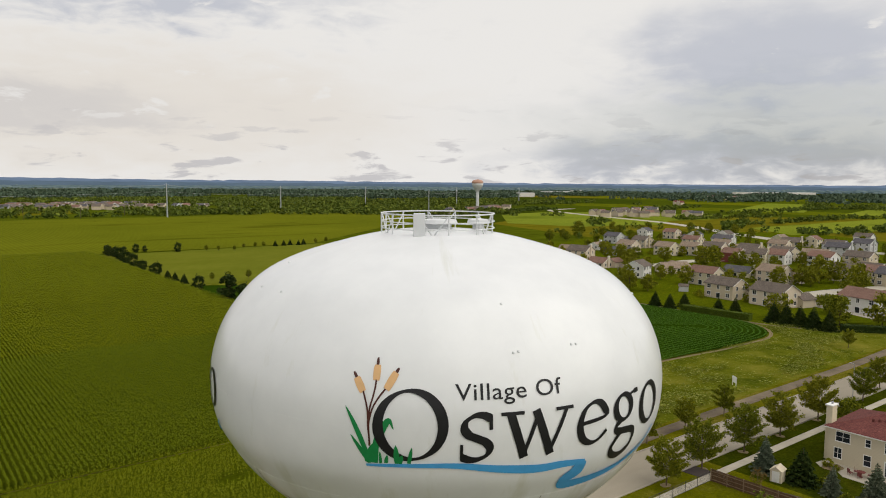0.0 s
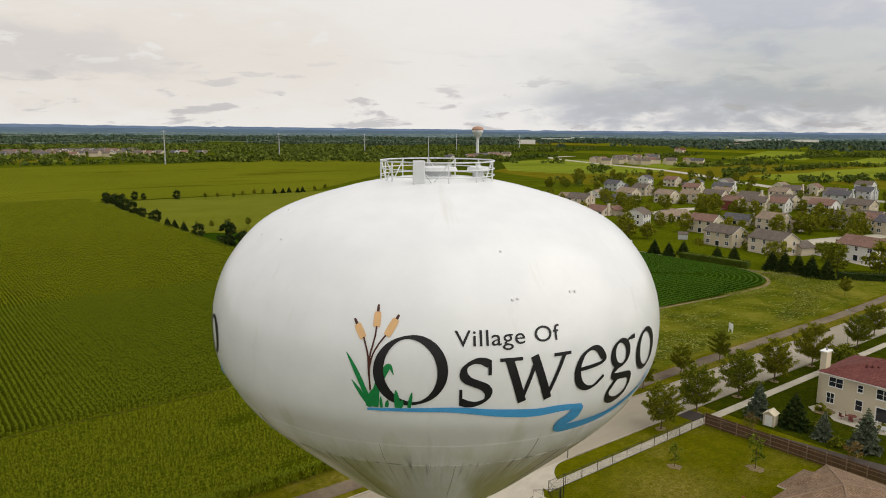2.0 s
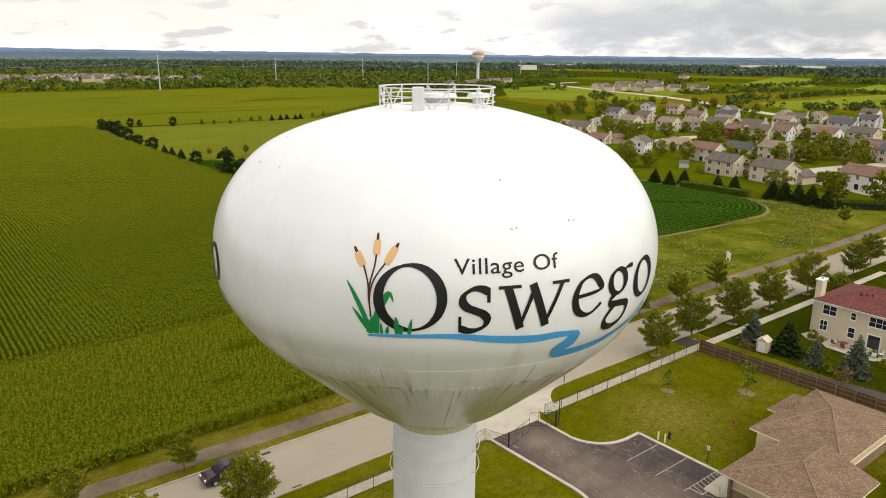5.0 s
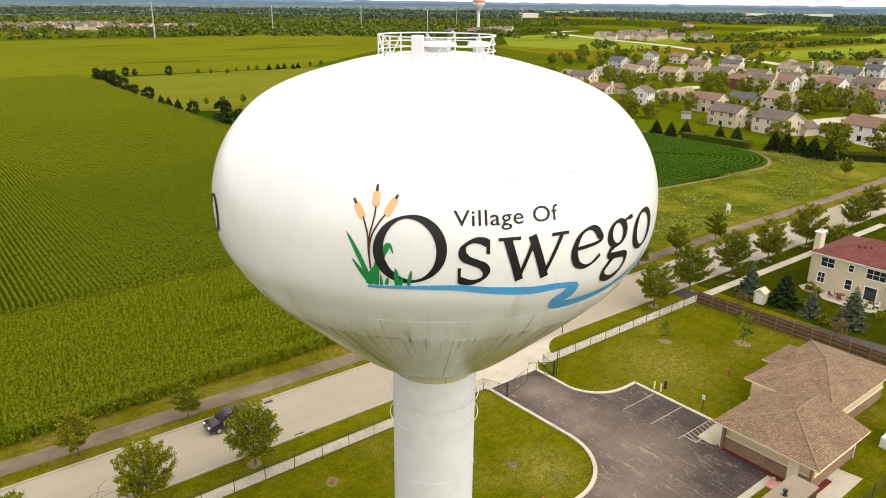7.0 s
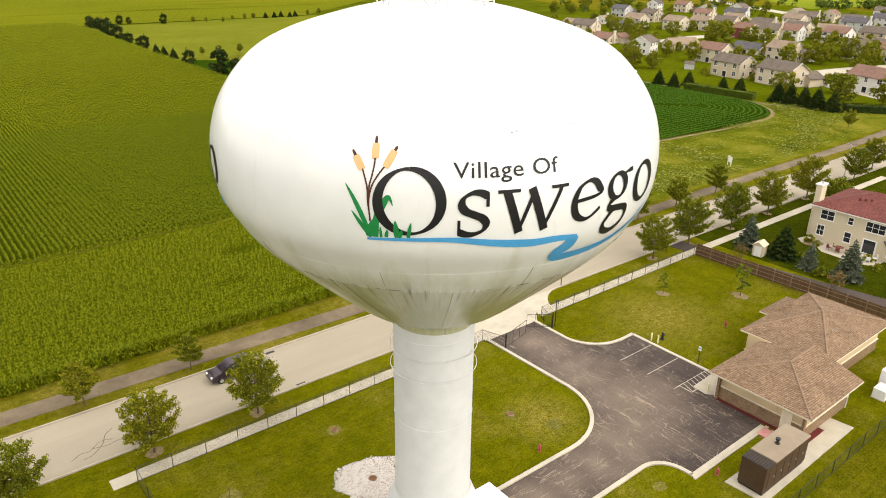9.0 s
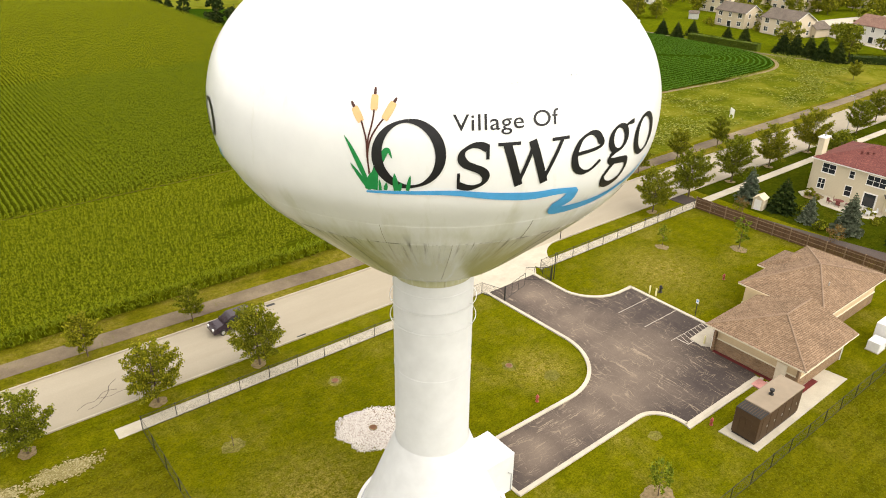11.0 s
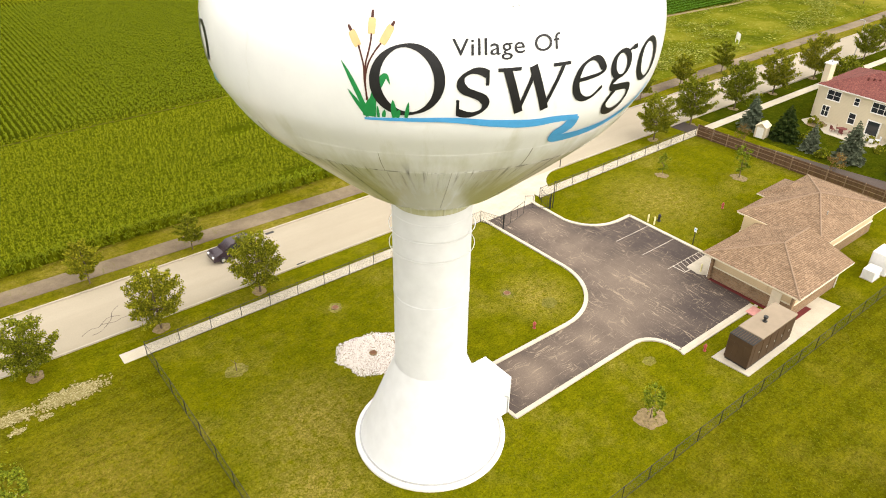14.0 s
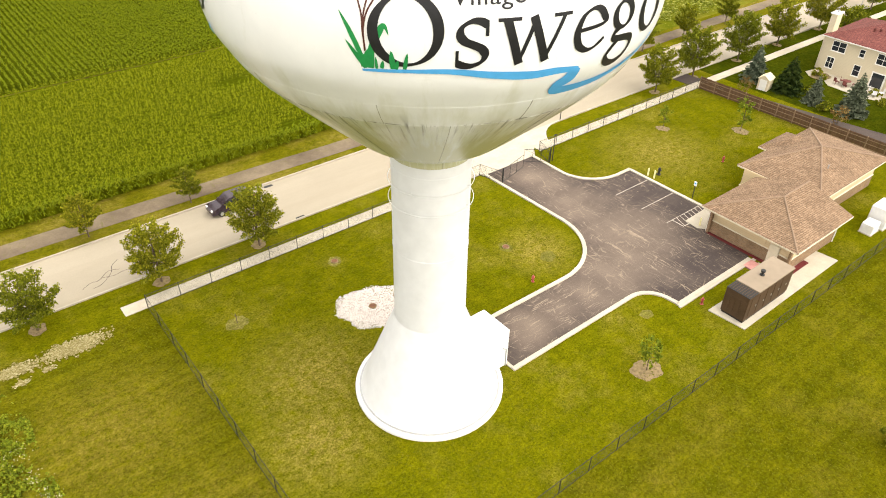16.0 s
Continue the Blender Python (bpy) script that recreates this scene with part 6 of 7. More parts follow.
# ---- houses ----
def gable_body(w, d, eave, rise):
    s = Shape()
    x, y = w / 2, d / 2
    s.face((-x, -y, 0), (x, -y, 0), (x, -y, eave), (-x, -y, eave)).face((x, y, 0), (-x, y, 0), (-x, y, eave), (x, y, eave))
    for sg in (-1, 1):
        pts = [(sg * x, -y, 0), (sg * x, y, 0), (sg * x, y, eave), (sg * x, 0, eave + rise), (sg * x, -y, eave)]
        s.face(*(pts if sg > 0 else pts[::-1]))
    return s


def gable_roof(w, d, eave, rise, over=0.4, thick=0.18):
    s = Shape()
    x, y = w / 2 + over, d / 2 + over
    drop = rise * over / (d / 2)
    for sg in (-1, 1):
        a, b = (-x, sg * y, eave - drop), (x, sg * y, eave - drop)
        c, e = (x, 0, eave + rise), (-x, 0, eave + rise)
        up = [(p[0], p[1], p[2] + thick) for p in (a, b, c, e)]
        lo = [a, b, c, e]
        if sg > 0:
            up, lo = up[::-1], lo[::-1]
        s.face(*up).face(*lo[::-1])
        for i in range(4):
            s.face(lo[i], lo[(i + 1) % 4], up[(i + 1) % 4], up[i])
    return s


def house(x, y, turn, w, d, storeys, wall, roof, label, wing=True, chimney=False, front=None, near=True):
    h = thing("house", label, "house", pose(x, y, 0, 0, 0, turn), "neighbourhood houses")
    eave = 2.6 * storeys
    rise = d * 0.27
    body = part("wall", gable_body(w, d, eave, rise), wall, h)
    part("roof", gable_roof(w, d, eave, rise), roof, h)
    for sg in (-1, 1):
        part("barge_board", Shape().tube([(sg * (w / 2 + 0.42), -d / 2 - 0.4, eave - 0.2), (sg * (w / 2 + 0.42), 0, eave + rise + 0.08), (sg * (w / 2 + 0.42), d / 2 + 0.4, eave - 0.2)], 0.09, 4), WHITE_TRIM, h)
    if near:
        cols = 3 if w > 9 else 2
        for fl in range(storeys):
            for i in range(cols):
                px = w * ((i + 0.5) / cols - 0.5)
                if fl == 0 and i == cols // 2:
                    dr = part("door", Shape().box(px - 0.9, -d / 2 - 0.06, 0.1, px + 0.9, -d / 2 + 0.02, 2.2, 0.02), WHITE_TRIM, h)
                    part("pane", Shape().box(px - 0.75, -d / 2 - 0.075, 0.25, px + 0.75, -d / 2 - 0.06, 2.05), PANE, dr)
                else:
                    window_unit(h, pose(px, -d / 2, 0.9 + 2.6 * fl, 0, 0, 180), 1.5 if i != 1 else 1.0, 1.35, 2, 2)
            for sg in (-1, 1):
                for py in (-d * 0.22, d * 0.2):
                    window_unit(h, pose(sg * w / 2, py, 0.9 + 2.6 * fl, 0, 0, -90 * sg), 0.95, 1.3, 1, 2)
    if wing:
        ww, wd, side = 6.2, 6.4, rnd.choice((-1, 1))
        cx = side * (w / 2 - ww * 0.2)
        wg = part("garage_wing", gable_body(wd, ww, 2.75, 1.7), wall, h, at=pose(cx, d / 2 + wd / 2 - 1.2, 0, 0, 0, 90))
        part("roof", gable_roof(wd, ww, 2.75, 1.7), roof, wg)
        part("garage_door", Shape().box(wd / 2, -2.3, 0.05, wd / 2 + 0.05, 2.3, 2.2, 0.02), WHITE_TRIM, wg)
    if chimney:
        ch = part("chimney", Shape().box(w / 2 - 0.1, -0.7, 0, w / 2 + 0.6, 0.7, eave + rise + 0.9, 0.03), wall, h)
        part("cap", Shape().box(w / 2 - 0.2, -0.8, eave + rise + 0.9, w / 2 + 0.7, 0.8, eave + rise + 1.02, 0.02), WHITE_TRIM, ch)
    if front:
        part("brick_front", Shape().box(-w / 2 - 0.02, -d / 2 - 0.08, 0, w / 2 + 0.02, -d / 2 - 0.02, eave - 0.2), front, h)
    return h


names_wall = ("cream", "white", "beige", "tan", "grey")
names_roof = ("grey-brown", "slate-grey", "tan", "reddish-brown")
HOUSES = [(239.5, 163, 17, 11, 9, 2, 1, 0), (266, 163, -20, 15, 9, 1, 2, 2), (298, 256, -80, 10, 8, 1, 3, 2), (329, 260, 10, 9, 8, 1, 1, 2), (376, 284, -90, 12, 9, 2, 4, 1), (310, 231, -90, 11, 9, 1, 4, 1),
          (364, 252, -90, 11, 9, 2, 2, 0), (440, 305, 10, 10, 9, 2, 1, 1), (335, 214, -90, 12, 9, 2, 0, 2), (348, 206, -90, 12, 9, 2, 0, 2), (447, 286, -90, 11, 9, 2, 3, 3), (437, 260, 15, 11, 9, 2, 1, 1),
          (382, 206, -90, 12, 9, 2, 1, 2), (363, 178, -95, 13, 10, 2, 3, 0), (361, 158, -95, 13, 10, 2, 0, 0), (331, 170, -95, 11, 9, 2, 2, 3), (351, 133, -95, 13, 10, 2, 1, 3), (433, 162, -95, 13, 10, 2, 4, 0),
          (459, 156, -95, 12, 10, 2, 4, 1), (367, 122, -95, 14, 10, 2, 2, 0), (243, 132, -90, 12, 9, 2, 0, 3), (277, 136, -92, 14, 9, 1, 0, 1), (217, 108, -98, 13, 9, 2, 2, 0), (270, 117, -98, 12, 10, 2, 3, 2),
          (215, 89, -102, 14, 10, 2, 3, 0), (226, 64, -105, 15, 10, 2, 1, 3), (255, 197, -90, 11, 9, 1, 3, 3), (462, 251, 0, 10, 9, 2, 1, 0), (455, 207, 0, 9, 9, 2, 0, 2), (463, 189, 0, 9, 9, 2, 0, 3),
          (338, 106, -95, 12, 10, 1, 3, 0), (400, 108, -95, 13, 10, 2, 0, 1), (300, 82, -95, 13, 10, 2, 2, 1), (395, 235, -90, 12, 9, 2, 0, 3), (410, 185, -90, 12, 9, 2, 3, 2), (520, 180, -90, 12, 9, 2, 1, 0),
          (334.3, 213.3, -92, 12, 10, 2, 0, 2), (358.3, 197.5, -85, 13, 10, 2, 3, 0), (336.8, 161.8, -78, 14, 10, 2, 0, 0), (342.7, 152.5, -86, 12, 10, 2, 1, 3), (360, 140.8, -79, 13, 10, 2, 0, 2), (416.1, 152.9, -87, 14, 10, 2, 4, 1), (431.8, 188.1, -80, 12, 10, 2, 3, 0), (302.7, 101.3, -88, 13, 10, 2, 2, 0), (416.5, 225.9, -81, 14, 10, 2, 1, 1), (327.1, 234.8, -89, 12, 10, 2, 3, 2), (274.1, 225.8, -82, 13, 10, 2, 3, 0), (303.2, 93.8, -90, 14, 10, 2, 0, 3)]
for x, y, a, w, d, st, wi, ri in HOUSES:
    house(x, y, a, w * 0.93, d * 0.93, st, SIDINGS[wi], ROOFS[ri], "%s %s house with a %s shingle roof" % (names_wall[wi], "two-storey" if st == 2 else "single-storey", names_roof[ri]),
          wing=(w > 10 and rnd.random() < 0.7), chimney=rnd.random() < 0.25, front=RED_BRICK if (x, y) == (331, 170) else None, near=x < 480)

# garden trees and bushes among the houses
for x, y, k in ((395.5, 332.7, 1.4), (390, 328, 1.1), (487.8, 373.7, 1.1), (384.3, 275.5, 1.0), (292.1, 222.2, 1.15), (294.9, 205.4, 1.2), (303.1, 192.7, 1.3), (235, 136.5, 1.0), (294.6, 165.6, 1.4), (309.5, 168, 1.3), (310.1, 155, 1.4), (311.4, 148, 1.2), (256.5, 108.4, 1.35), (272.4, 106.7, 1.3), (284.3, 105.2, 1.2), (289.6, 101.5, 1.2), (274.6, 86.6, 1.3), (207, 134.3, 0.9), (203, 140, 1.0), (240, 76, 1.1), (252, 60, 1.2), (238, 48, 1.3), (285, 60, 1.3), (300, 132, 1.1), (212, 150, 1.0), (265, 186, 1.1), (281, 205, 1.1)):
    put(GARDEN_TREE[rnd.randrange(3)], x, y, rnd.uniform(0, 360), k * rnd.uniform(0.85, 1.1), squash=rnd.uniform(0.9, 1.15))
for i, (x, y, *_r) in enumerate(HOUSES):
    for j in range(2):
        a = rnd.uniform(0, 2 * math.pi)
        r = rnd.uniform(11, 16)
        put(GARDEN_TREE[rnd.randrange(3)], x + r * math.cos(a), y + r * math.sin(a), rnd.uniform(0, 360), rnd.uniform(0.5, 0.95), squash=rnd.uniform(0.85, 1.2))
    for j in range(3):
        a = rnd.uniform(0, 2 * math.pi)
        put(BUSH, x + 9 * math.cos(a), y + 9 * math.sin(a), rnd.uniform(0, 360), rnd.uniform(0.7, 1.5))
for x, y, k in ((420, 330, 1.0), (430, 322, 1.2), (470, 330, 1.0), (500, 345, 1.1), (540, 330, 1.0), (410, 345, 0.8), (375, 330, 1.0), (365, 318, 0.9), (352, 322, 1.1), (520, 300, 1.2), (535, 285, 1.1), (505, 255, 1.0)):
    put(GARDEN_TREE[rnd.randrange(3)], x, y, rnd.uniform(0, 360), k)

# neighbourhood lawns, streets
sheet("garden_lawn", [(180.5, 250), (180.5, 70), (200, 62), (215, 46), (330, 60), (520, 120), (600, 260), (480, 360), (330, 300)], 0.055, LAWN_FAR, "green garden lawns round the houses", "lawn")
for pts in ([(205, 20), (234, 91), (250, 92), (264, 90.3), (281, 86.3), (291, 83.1), (330, 70)], [(262, 228), (273, 206), (271.5, 194), (290, 185), (320, 185), (345, 160)], [(330, 70), (345, 90), (385, 150), (398, 215), (380, 255)]):
    tagged(part("road", band(bend(pts, 6), -4.5, 4.5, -0.05, 0.12), WALK_C), "pale concrete residential street", "road", kind="structure")
FAR_ROAD = bend([(860, 750), (770, 712), (690, 560), (640, 440), (600, 372), (540, 293), (492, 222), (455, 168), (440, 60)], 6)
tagged(part("road", band(FAR_ROAD, -6, 6, -0.05, 0.2), WALK_C), "pale distant main road", "road", kind="structure")


# ---- the red-roofed house across the path ----
rh = thing("house", "cream two-storey house with a faded red hip roof", "house")
part("wall", Shape().box(85.6, 1.0, 0, 97.5, 15.0, 5.35), SIDINGS[0], rh)
s, top, bot, a, b = hip_roof(85.0, 0.4, 98.1, 15.6, 5.3, 2.3)
rr = part("roof", s, ROOF_RED, rh)
fascia(top, bot, WHITE_TRIM, rr)
for x, y in ((88.6, 10.2), (88.9, 9.5), (89.2, 8.8), (89.6, 6.2), (89.6, 5.6)):
    part("roof_vent", Shape().box(x - 0.15, y - 0.15, 6.55, x + 0.15, y + 0.15, 7.15, 0.03), WHITE_TRIM if y < 7 else ROOF_RED, rr)
ch = part("chimney", Shape().box(86.4, 15.0, 0, 88.0, 15.9, 8.2, 0.04), SIDINGS[0], rh)
part("cap", Shape().box(86.25, 14.9, 8.2, 88.15, 16.05, 8.35, 0.03), WHITE_TRIM, ch)
part("flue", Shape().lathe([(0.16, 8.35), (0.16, 8.7)], 8, 87.2, 15.4), GALV, ch)
for y, z, w, h, c in ((13.0, 3.55, 1.9, 1.35, 2), (9.6, 3.75, 0.65, 1.0, 1), (6.1, 3.5, 2.6, 1.4, 3), (13.6, 0.95, 1.0, 1.5, 2), (9.6, 0.95, 0.9, 1.5, 1), (2.4, 3.5, 1.6, 1.4, 2)):
    window_unit(rh, pose(85.6, y, z, 0, 0, 90), w, h, c, 2)
for x in (88.5, 92, 95.5):
    window_unit(rh, pose(x, 15.0, 3.6, 0, 0, 0), 1.2, 1.35, 2, 2)
dr = part("patio_door", Shape().box(85.5, 5.4, 0.1, 85.62, 7.4, 2.35, 0.02), WHITE_TRIM, rh)
part("pane", Shape().box(85.47, 5.6, 0.25, 85.5, 7.2, 2.2), PANE, dr)
bay = part("bay", Shape().prism([(85.7, 1.4), (85.7, 4.4), (84.6, 3.8), (84.6, 2.0)], 0, 2.6), SIDINGS[0], rh)
part("bay_roof", Shape().prism([(85.7, 1.1), (85.7, 4.7), (84.3, 4.0), (84.3, 1.8)], 2.6, 2.75), DOOR_D, bay)
window_unit(bay, pose(84.6, 2.9, 0.9, 0, 0, 90), 1.3, 1.4, 2, 2)
patio = tagged(part("patio", Shape().prism([(85.6, 15.4), (83.6, 15.8), (82.4, 14.6), (82.6, 12.4), (81.2, 11.0), (80.9, 6.0), (81.8, 3.8), (85.6, 3.6)], 0, 0.08), WALK_C), "pale paved patio behind the house", "patio", kind="structure")
disc("planting_bed", 83.6, 13.4, 1.5, SOIL, "mulched planting bed by the house", "bed", 0.09, 0.2, 4)


def patio_chair(x, y, turn, mat, label):
    c = thing("patio_chair", label, "chair", pose(x, y, 0.08, 0, 0, turn), "patio furniture")
    part("seat", Shape().box(-0.28, -0.28, 0.4, 0.28, 0.28, 0.46, 0.02), mat, c)
    part("backrest", Shape().box(-0.28, 0.24, 0.46, 0.28, 0.3, 0.98, 0.02), mat, c)
    for px in (-0.25, 0.25):
        for py in (-0.25, 0.25):
            part("leg", Shape().tube([(px, py, 0), (px * 0.95, py * 0.95, 0.4)], 0.022, 5), mat, c)


RED_F = plain("dark red garden furniture", (0.16, 0.045, 0.04), 0.6, 0, 0.2)
for i, (x, y, t) in enumerate(((83.6, 10.2, 20), (82.4, 9.3, 110), (83.6, 8.4, 200), (82.6, 10.6, 60))):
    patio_chair(x, y, t, RED_F, "dark red garden chair on the patio")
for i, (x, y, t) in enumerate(((83.4, 5.9, 20), (82.3, 5.0, 120), (83.8, 4.6, 220))):
    patio_chair(x, y, t, PLASTIC, "white garden chair on the patio")
tb = thing("patio_table", "round dark red garden table on the patio", "table", pose(83.1, 9.4, 0.08))
part("tabletop", Shape().lathe([(0.6, 0.70), (0.62, 0.72), (0.62, 0.74), (0.58, 0.75)], 20), RED_F, tb)
part("pedestal", Shape().lathe([(0.3, 0), (0.28, 0.04), (0.05, 0.08), (0.05, 0.7)], 12), RED_F, tb)

shed = thing("garden_shed", "small cream garden shed beside the path", "shed", pose(72.6, 16.0, 0, 0, 0, 8))
part("wall", gable_body(1.7, 1.5, 1.7, 0.5), SIDINGS[0], shed)
part("roof", gable_roof(1.7, 1.5, 1.7, 0.5, 0.12, 0.06), SIDINGS[0], shed)
part("door", Shape().box(-0.88, -0.5, 0.05, -0.85, 0.5, 1.6), WHITE_TRIM, shed)
shed2 = thing("garden_shed", "grey wooden garden shed on a lawn", "shed", pose(218, 126, 0, 0, 0, -60))
part("wall", gable_body(3.4, 2.6, 2.1, 0.8), SIDINGS[4], shed2)
part("roof", gable_roof(3.4, 2.6, 2.1, 0.8, 0.2, 0.08), ROOFS[0], shed2)
gb = thing("utility_box", "pale green utility cabinet by the wooden fence", "cabinet", pose(66.3, 19.6, 0))
part("casing", Shape().box(-0.7, -0.6, 0, 0.7, 0.6, 0.9, 0.05), plain("pale green enamel", (0.42, 0.46, 0.38), 0.5, 0, 0.06), gb)
part("lid", Shape().box(-0.75, -0.65, 0.9, 0.75, 0.65, 0.97, 0.02), GALV, gb)


# ---- crops as plants ----
def blades(points, n, reach, low, high, width, rng, lean=0.5, row=None):
    """Arching strap leaves round each plant: two quads a leaf."""
    m = len(points)
    P = np.repeat(points, n, axis=0)
    a = rng.uniform(0, 2 * np.pi, m * n)
    if row is not None:
        # leaves of closely drilled plants spread along the row
        a = row + np.pi * rng.integers(0, 2, m * n) + rng.normal(size=m * n) * 0.55
    h = rng.uniform(low, high, m * n)
    L = reach * rng.uniform(0.6, 1.2, m * n)
    d = np.stack([np.cos(a), np.sin(a), np.zeros(m * n)], 1)
    s = np.stack([-np.sin(a), np.cos(a), np.zeros(m * n)], 1) * (width * rng.uniform(0.7, 1.3, m * n) / 2)[:, None]
    up = np.array([0, 0, 1.0])
    p0 = P + up * h[:, None]
    p1 = p0 + d * (L * 0.45)[:, None] + up * (L * lean)[:, None]
    p2 = p0 + d * L[:, None] + up * (L * (lean - 0.45))[:, None]
    v = np.stack([p0 - s * 0.6, p0 + s * 0.6, p1 + s, p1 - s, p2 + s * 0.25, p2 - s * 0.25], 1).reshape(-1, 3)
    k = np.arange(m * n)[:, None] * 6
    q = np.concatenate([k + np.array([0, 1, 2, 3]), k + np.array([3, 2, 4, 5])], 0)
    return v, q


def grid_rows(x0, x1, y0, y1, row, step, along, rng, jitter=0.08):
    if along == 0:
        xs, ys = np.arange(x0, x1, row), np.arange(y0, y1, step)
    else:
        xs, ys = np.arange(x0, x1, step), np.arange(y0, y1, row)
    X, Y = np.meshgrid(xs, ys)
    p = np.stack([X.ravel(), Y.ravel(), np.zeros(X.size)], 1)
    p[:, :2] += rng.normal(size=(len(p), 2)) * jitter
    return p


def thin_out(p, seed, keep):
    """Leaves ragged gaps where plants failed."""
    k = np.array([noise.noise(Vector((x * 0.07 + seed, y * 0.16, 0.3))) for x, y, _ in p])
    return p[k > keep]


def corn(name, p, n, reach, width, label, seed, row=None):
    rng = np.random.default_rng(seed)
    p = p.copy()
    p[:, 2] += rng.uniform(-0.18, 0.18, len(p))
    v, q = blades(p, n, reach, 1.15, 2.05, width, rng, 0.5, row)
    return tagged(part(name, raw_mesh(name, v, q, CORN_LEAF), CORN_LEAF), label, "corn", kind="stuff")


rng_c = np.random.default_rng(4)
corn("corn", thin_out(grid_rows(-30, 68, 41.6, 73, 0.76, 0.30, 1, rng_c, 0.12), 3, -0.40), 9, 0.27, 0.055, "tall green corn plants of the headland rows", 1)
corn("corn", grid_rows(-30, 68, 74.2, 150, 0.78, 0.38, 0, rng_c, 0.03), 7, 0.25, 0.118, "tall green corn plants in straight rows", 2, np.pi / 2)
corn("corn", grid_rows(-22, 68, 150, 262, 0.78, 0.55, 0, rng_c, 0.03), 3, 0.32, 0.150, "tall green corn plants in straight rows", 3, np.pi / 2)
corn("corn", grid_rows(-22, 68, 262, 407, 0.78, 0.80, 0, rng_c, 0.03), 3, 0.44, 0.185, "tall green corn plants in far straight rows", 4, np.pi / 2)
edge_p = grid_rows(-30, 68, 41.5, 42.6, 0.5, 0.3, 1, rng_c, 0.1)
ev, eq = blades(edge_p, 5, 0.55, 0.1, 1.7, 0.12, rng_c)
tagged(part("corn", raw_mesh("corn", ev, eq, CORN_LEAF), CORN_LEAF), "leafy outer row of tall green corn", "corn", kind="stuff")
# flat sheets under the leaves; shade between the plants is in their dark colour
sheet("corn_canopy", [(-420, 41.9), (68.0, 41.9), (68.0, 73.2), (-420, 73.2)], 1.05, crop_mat("painted shade in corn headland", (0.045, 0.060, 0.003), (0.064, 0.078, 0.003), 0.76, 1, 0.2), "sheet of green stalks in painted shade below the corn leaves", "corn", "stuff")
sheet("corn_canopy", [(-420, 74.0), (68.0, 74.0), (68.0, 407.5), (-420, 407.5)], 0.9, crop_mat("painted shade in corn rows", (0.034, 0.045, 0.002), (0.050, 0.061, 0.003), 0.78, 0, 0.3), "sheet of green stalks in painted shade below the corn leaves", "corn", "stuff")
for ring in ([(-420, 41.9), (68.0, 41.9), (68.0, 407.5), (-420, 407.5)],):
    s = Shape()
    for i in range(len(ring) - 1):
        s.face((*ring[i], 0), (*ring[i + 1], 0), (*ring[i + 1], 1.1), (*ring[i], 1.1))
    tagged(part("corn_edge", s, CORN_SHEET), "outer stalks of the corn field", "corn", kind="stuff")


def soybeans():
    rng = np.random.default_rng(8)
    pts = []
    for i in range(32):
        d = 0.5 + i * 1.5
        r = max(20.3 - d, 1.5)
        path = [(96 - 0.6 * d, 66.0 + d)] + [(130, 65.2 + d)] + arc(178.3 - d - r, 64.2 + d + r, r, -90, 0, 16) + [(178.3 - d, 175)]
        path = [Vector(q) for q in path]
        for a, b in zip(path[:-1], path[1:]):
            m = int((b - a).length / 0.42)
            for j in range(m):
                q = a + (b - a) * (j / max(m, 1))
                pts.append((q.x, q.y, 0))
    p = np.array(pts)
    p[:, :2] += rng.normal(size=(len(p), 2)) * 0.07
    v, q = blades(p, 4, 0.36, 0.35, 0.6, 0.24, rng, 0.2)
    tagged(part("soybeans", raw_mesh("soybeans", v, q, SOY_LEAF), SOY_LEAF), "dark green soybean plants in curved rows", "soybeans", kind="stuff")


soybeans()


def weeds():
    rng = np.random.default_rng(9)
    x, y = rng.uniform(62, 196, 130000), rng.uniform(40.5, 84, 130000)
    trail_y = np.interp(x, [p[0] for p in TRAIL_LINE], [p[1] for p in TRAIL_LINE])
    soy_y = np.where(x < 158, 65.0, 84.5 - np.sqrt(np.clip(20.3 ** 2 - (x - 158) ** 2, 0, None)))
    top = np.where(x < 178.3, np.minimum(soy_y - 0.8, 84), np.clip(84 - (x - 178.3) * 2.2, 50, 78))
    k = np.array([noise.fractal(Vector((a * 0.06, b * 0.1, 0.0)), 0.6, 2.0, 4) for a, b in zip(x, y)])
    drift = np.array([noise.fractal(Vector((a * 0.025, b * 0.16, 5.0)), 0.7, 2.0, 5) for a, b in zip(x, y)])
    keep = (y > trail_y + 3.2) & (y < top) & (k + 0.6 * drift + rng.normal(size=len(x)) * 0.32 > 0.26)
    p = np.stack([x[keep], y[keep], rng.uniform(0.15, 0.7, keep.sum())], 1)
    v, q = cards(p, 0.34 * rng.uniform(0.4, 1.4, len(p)), rng)
    v = v.reshape(-1, 4, 3)
    mid = v.mean(1, keepdims=True)
    v = (mid + (v - mid) * np.array([1, 1, 0.35])).reshape(-1, 3)
    tagged(part("wild_flowers", raw_mesh("wild_flowers", v, q, WEED), WEED), "pale flowering weeds in the meadow", "weeds", kind="stuff")


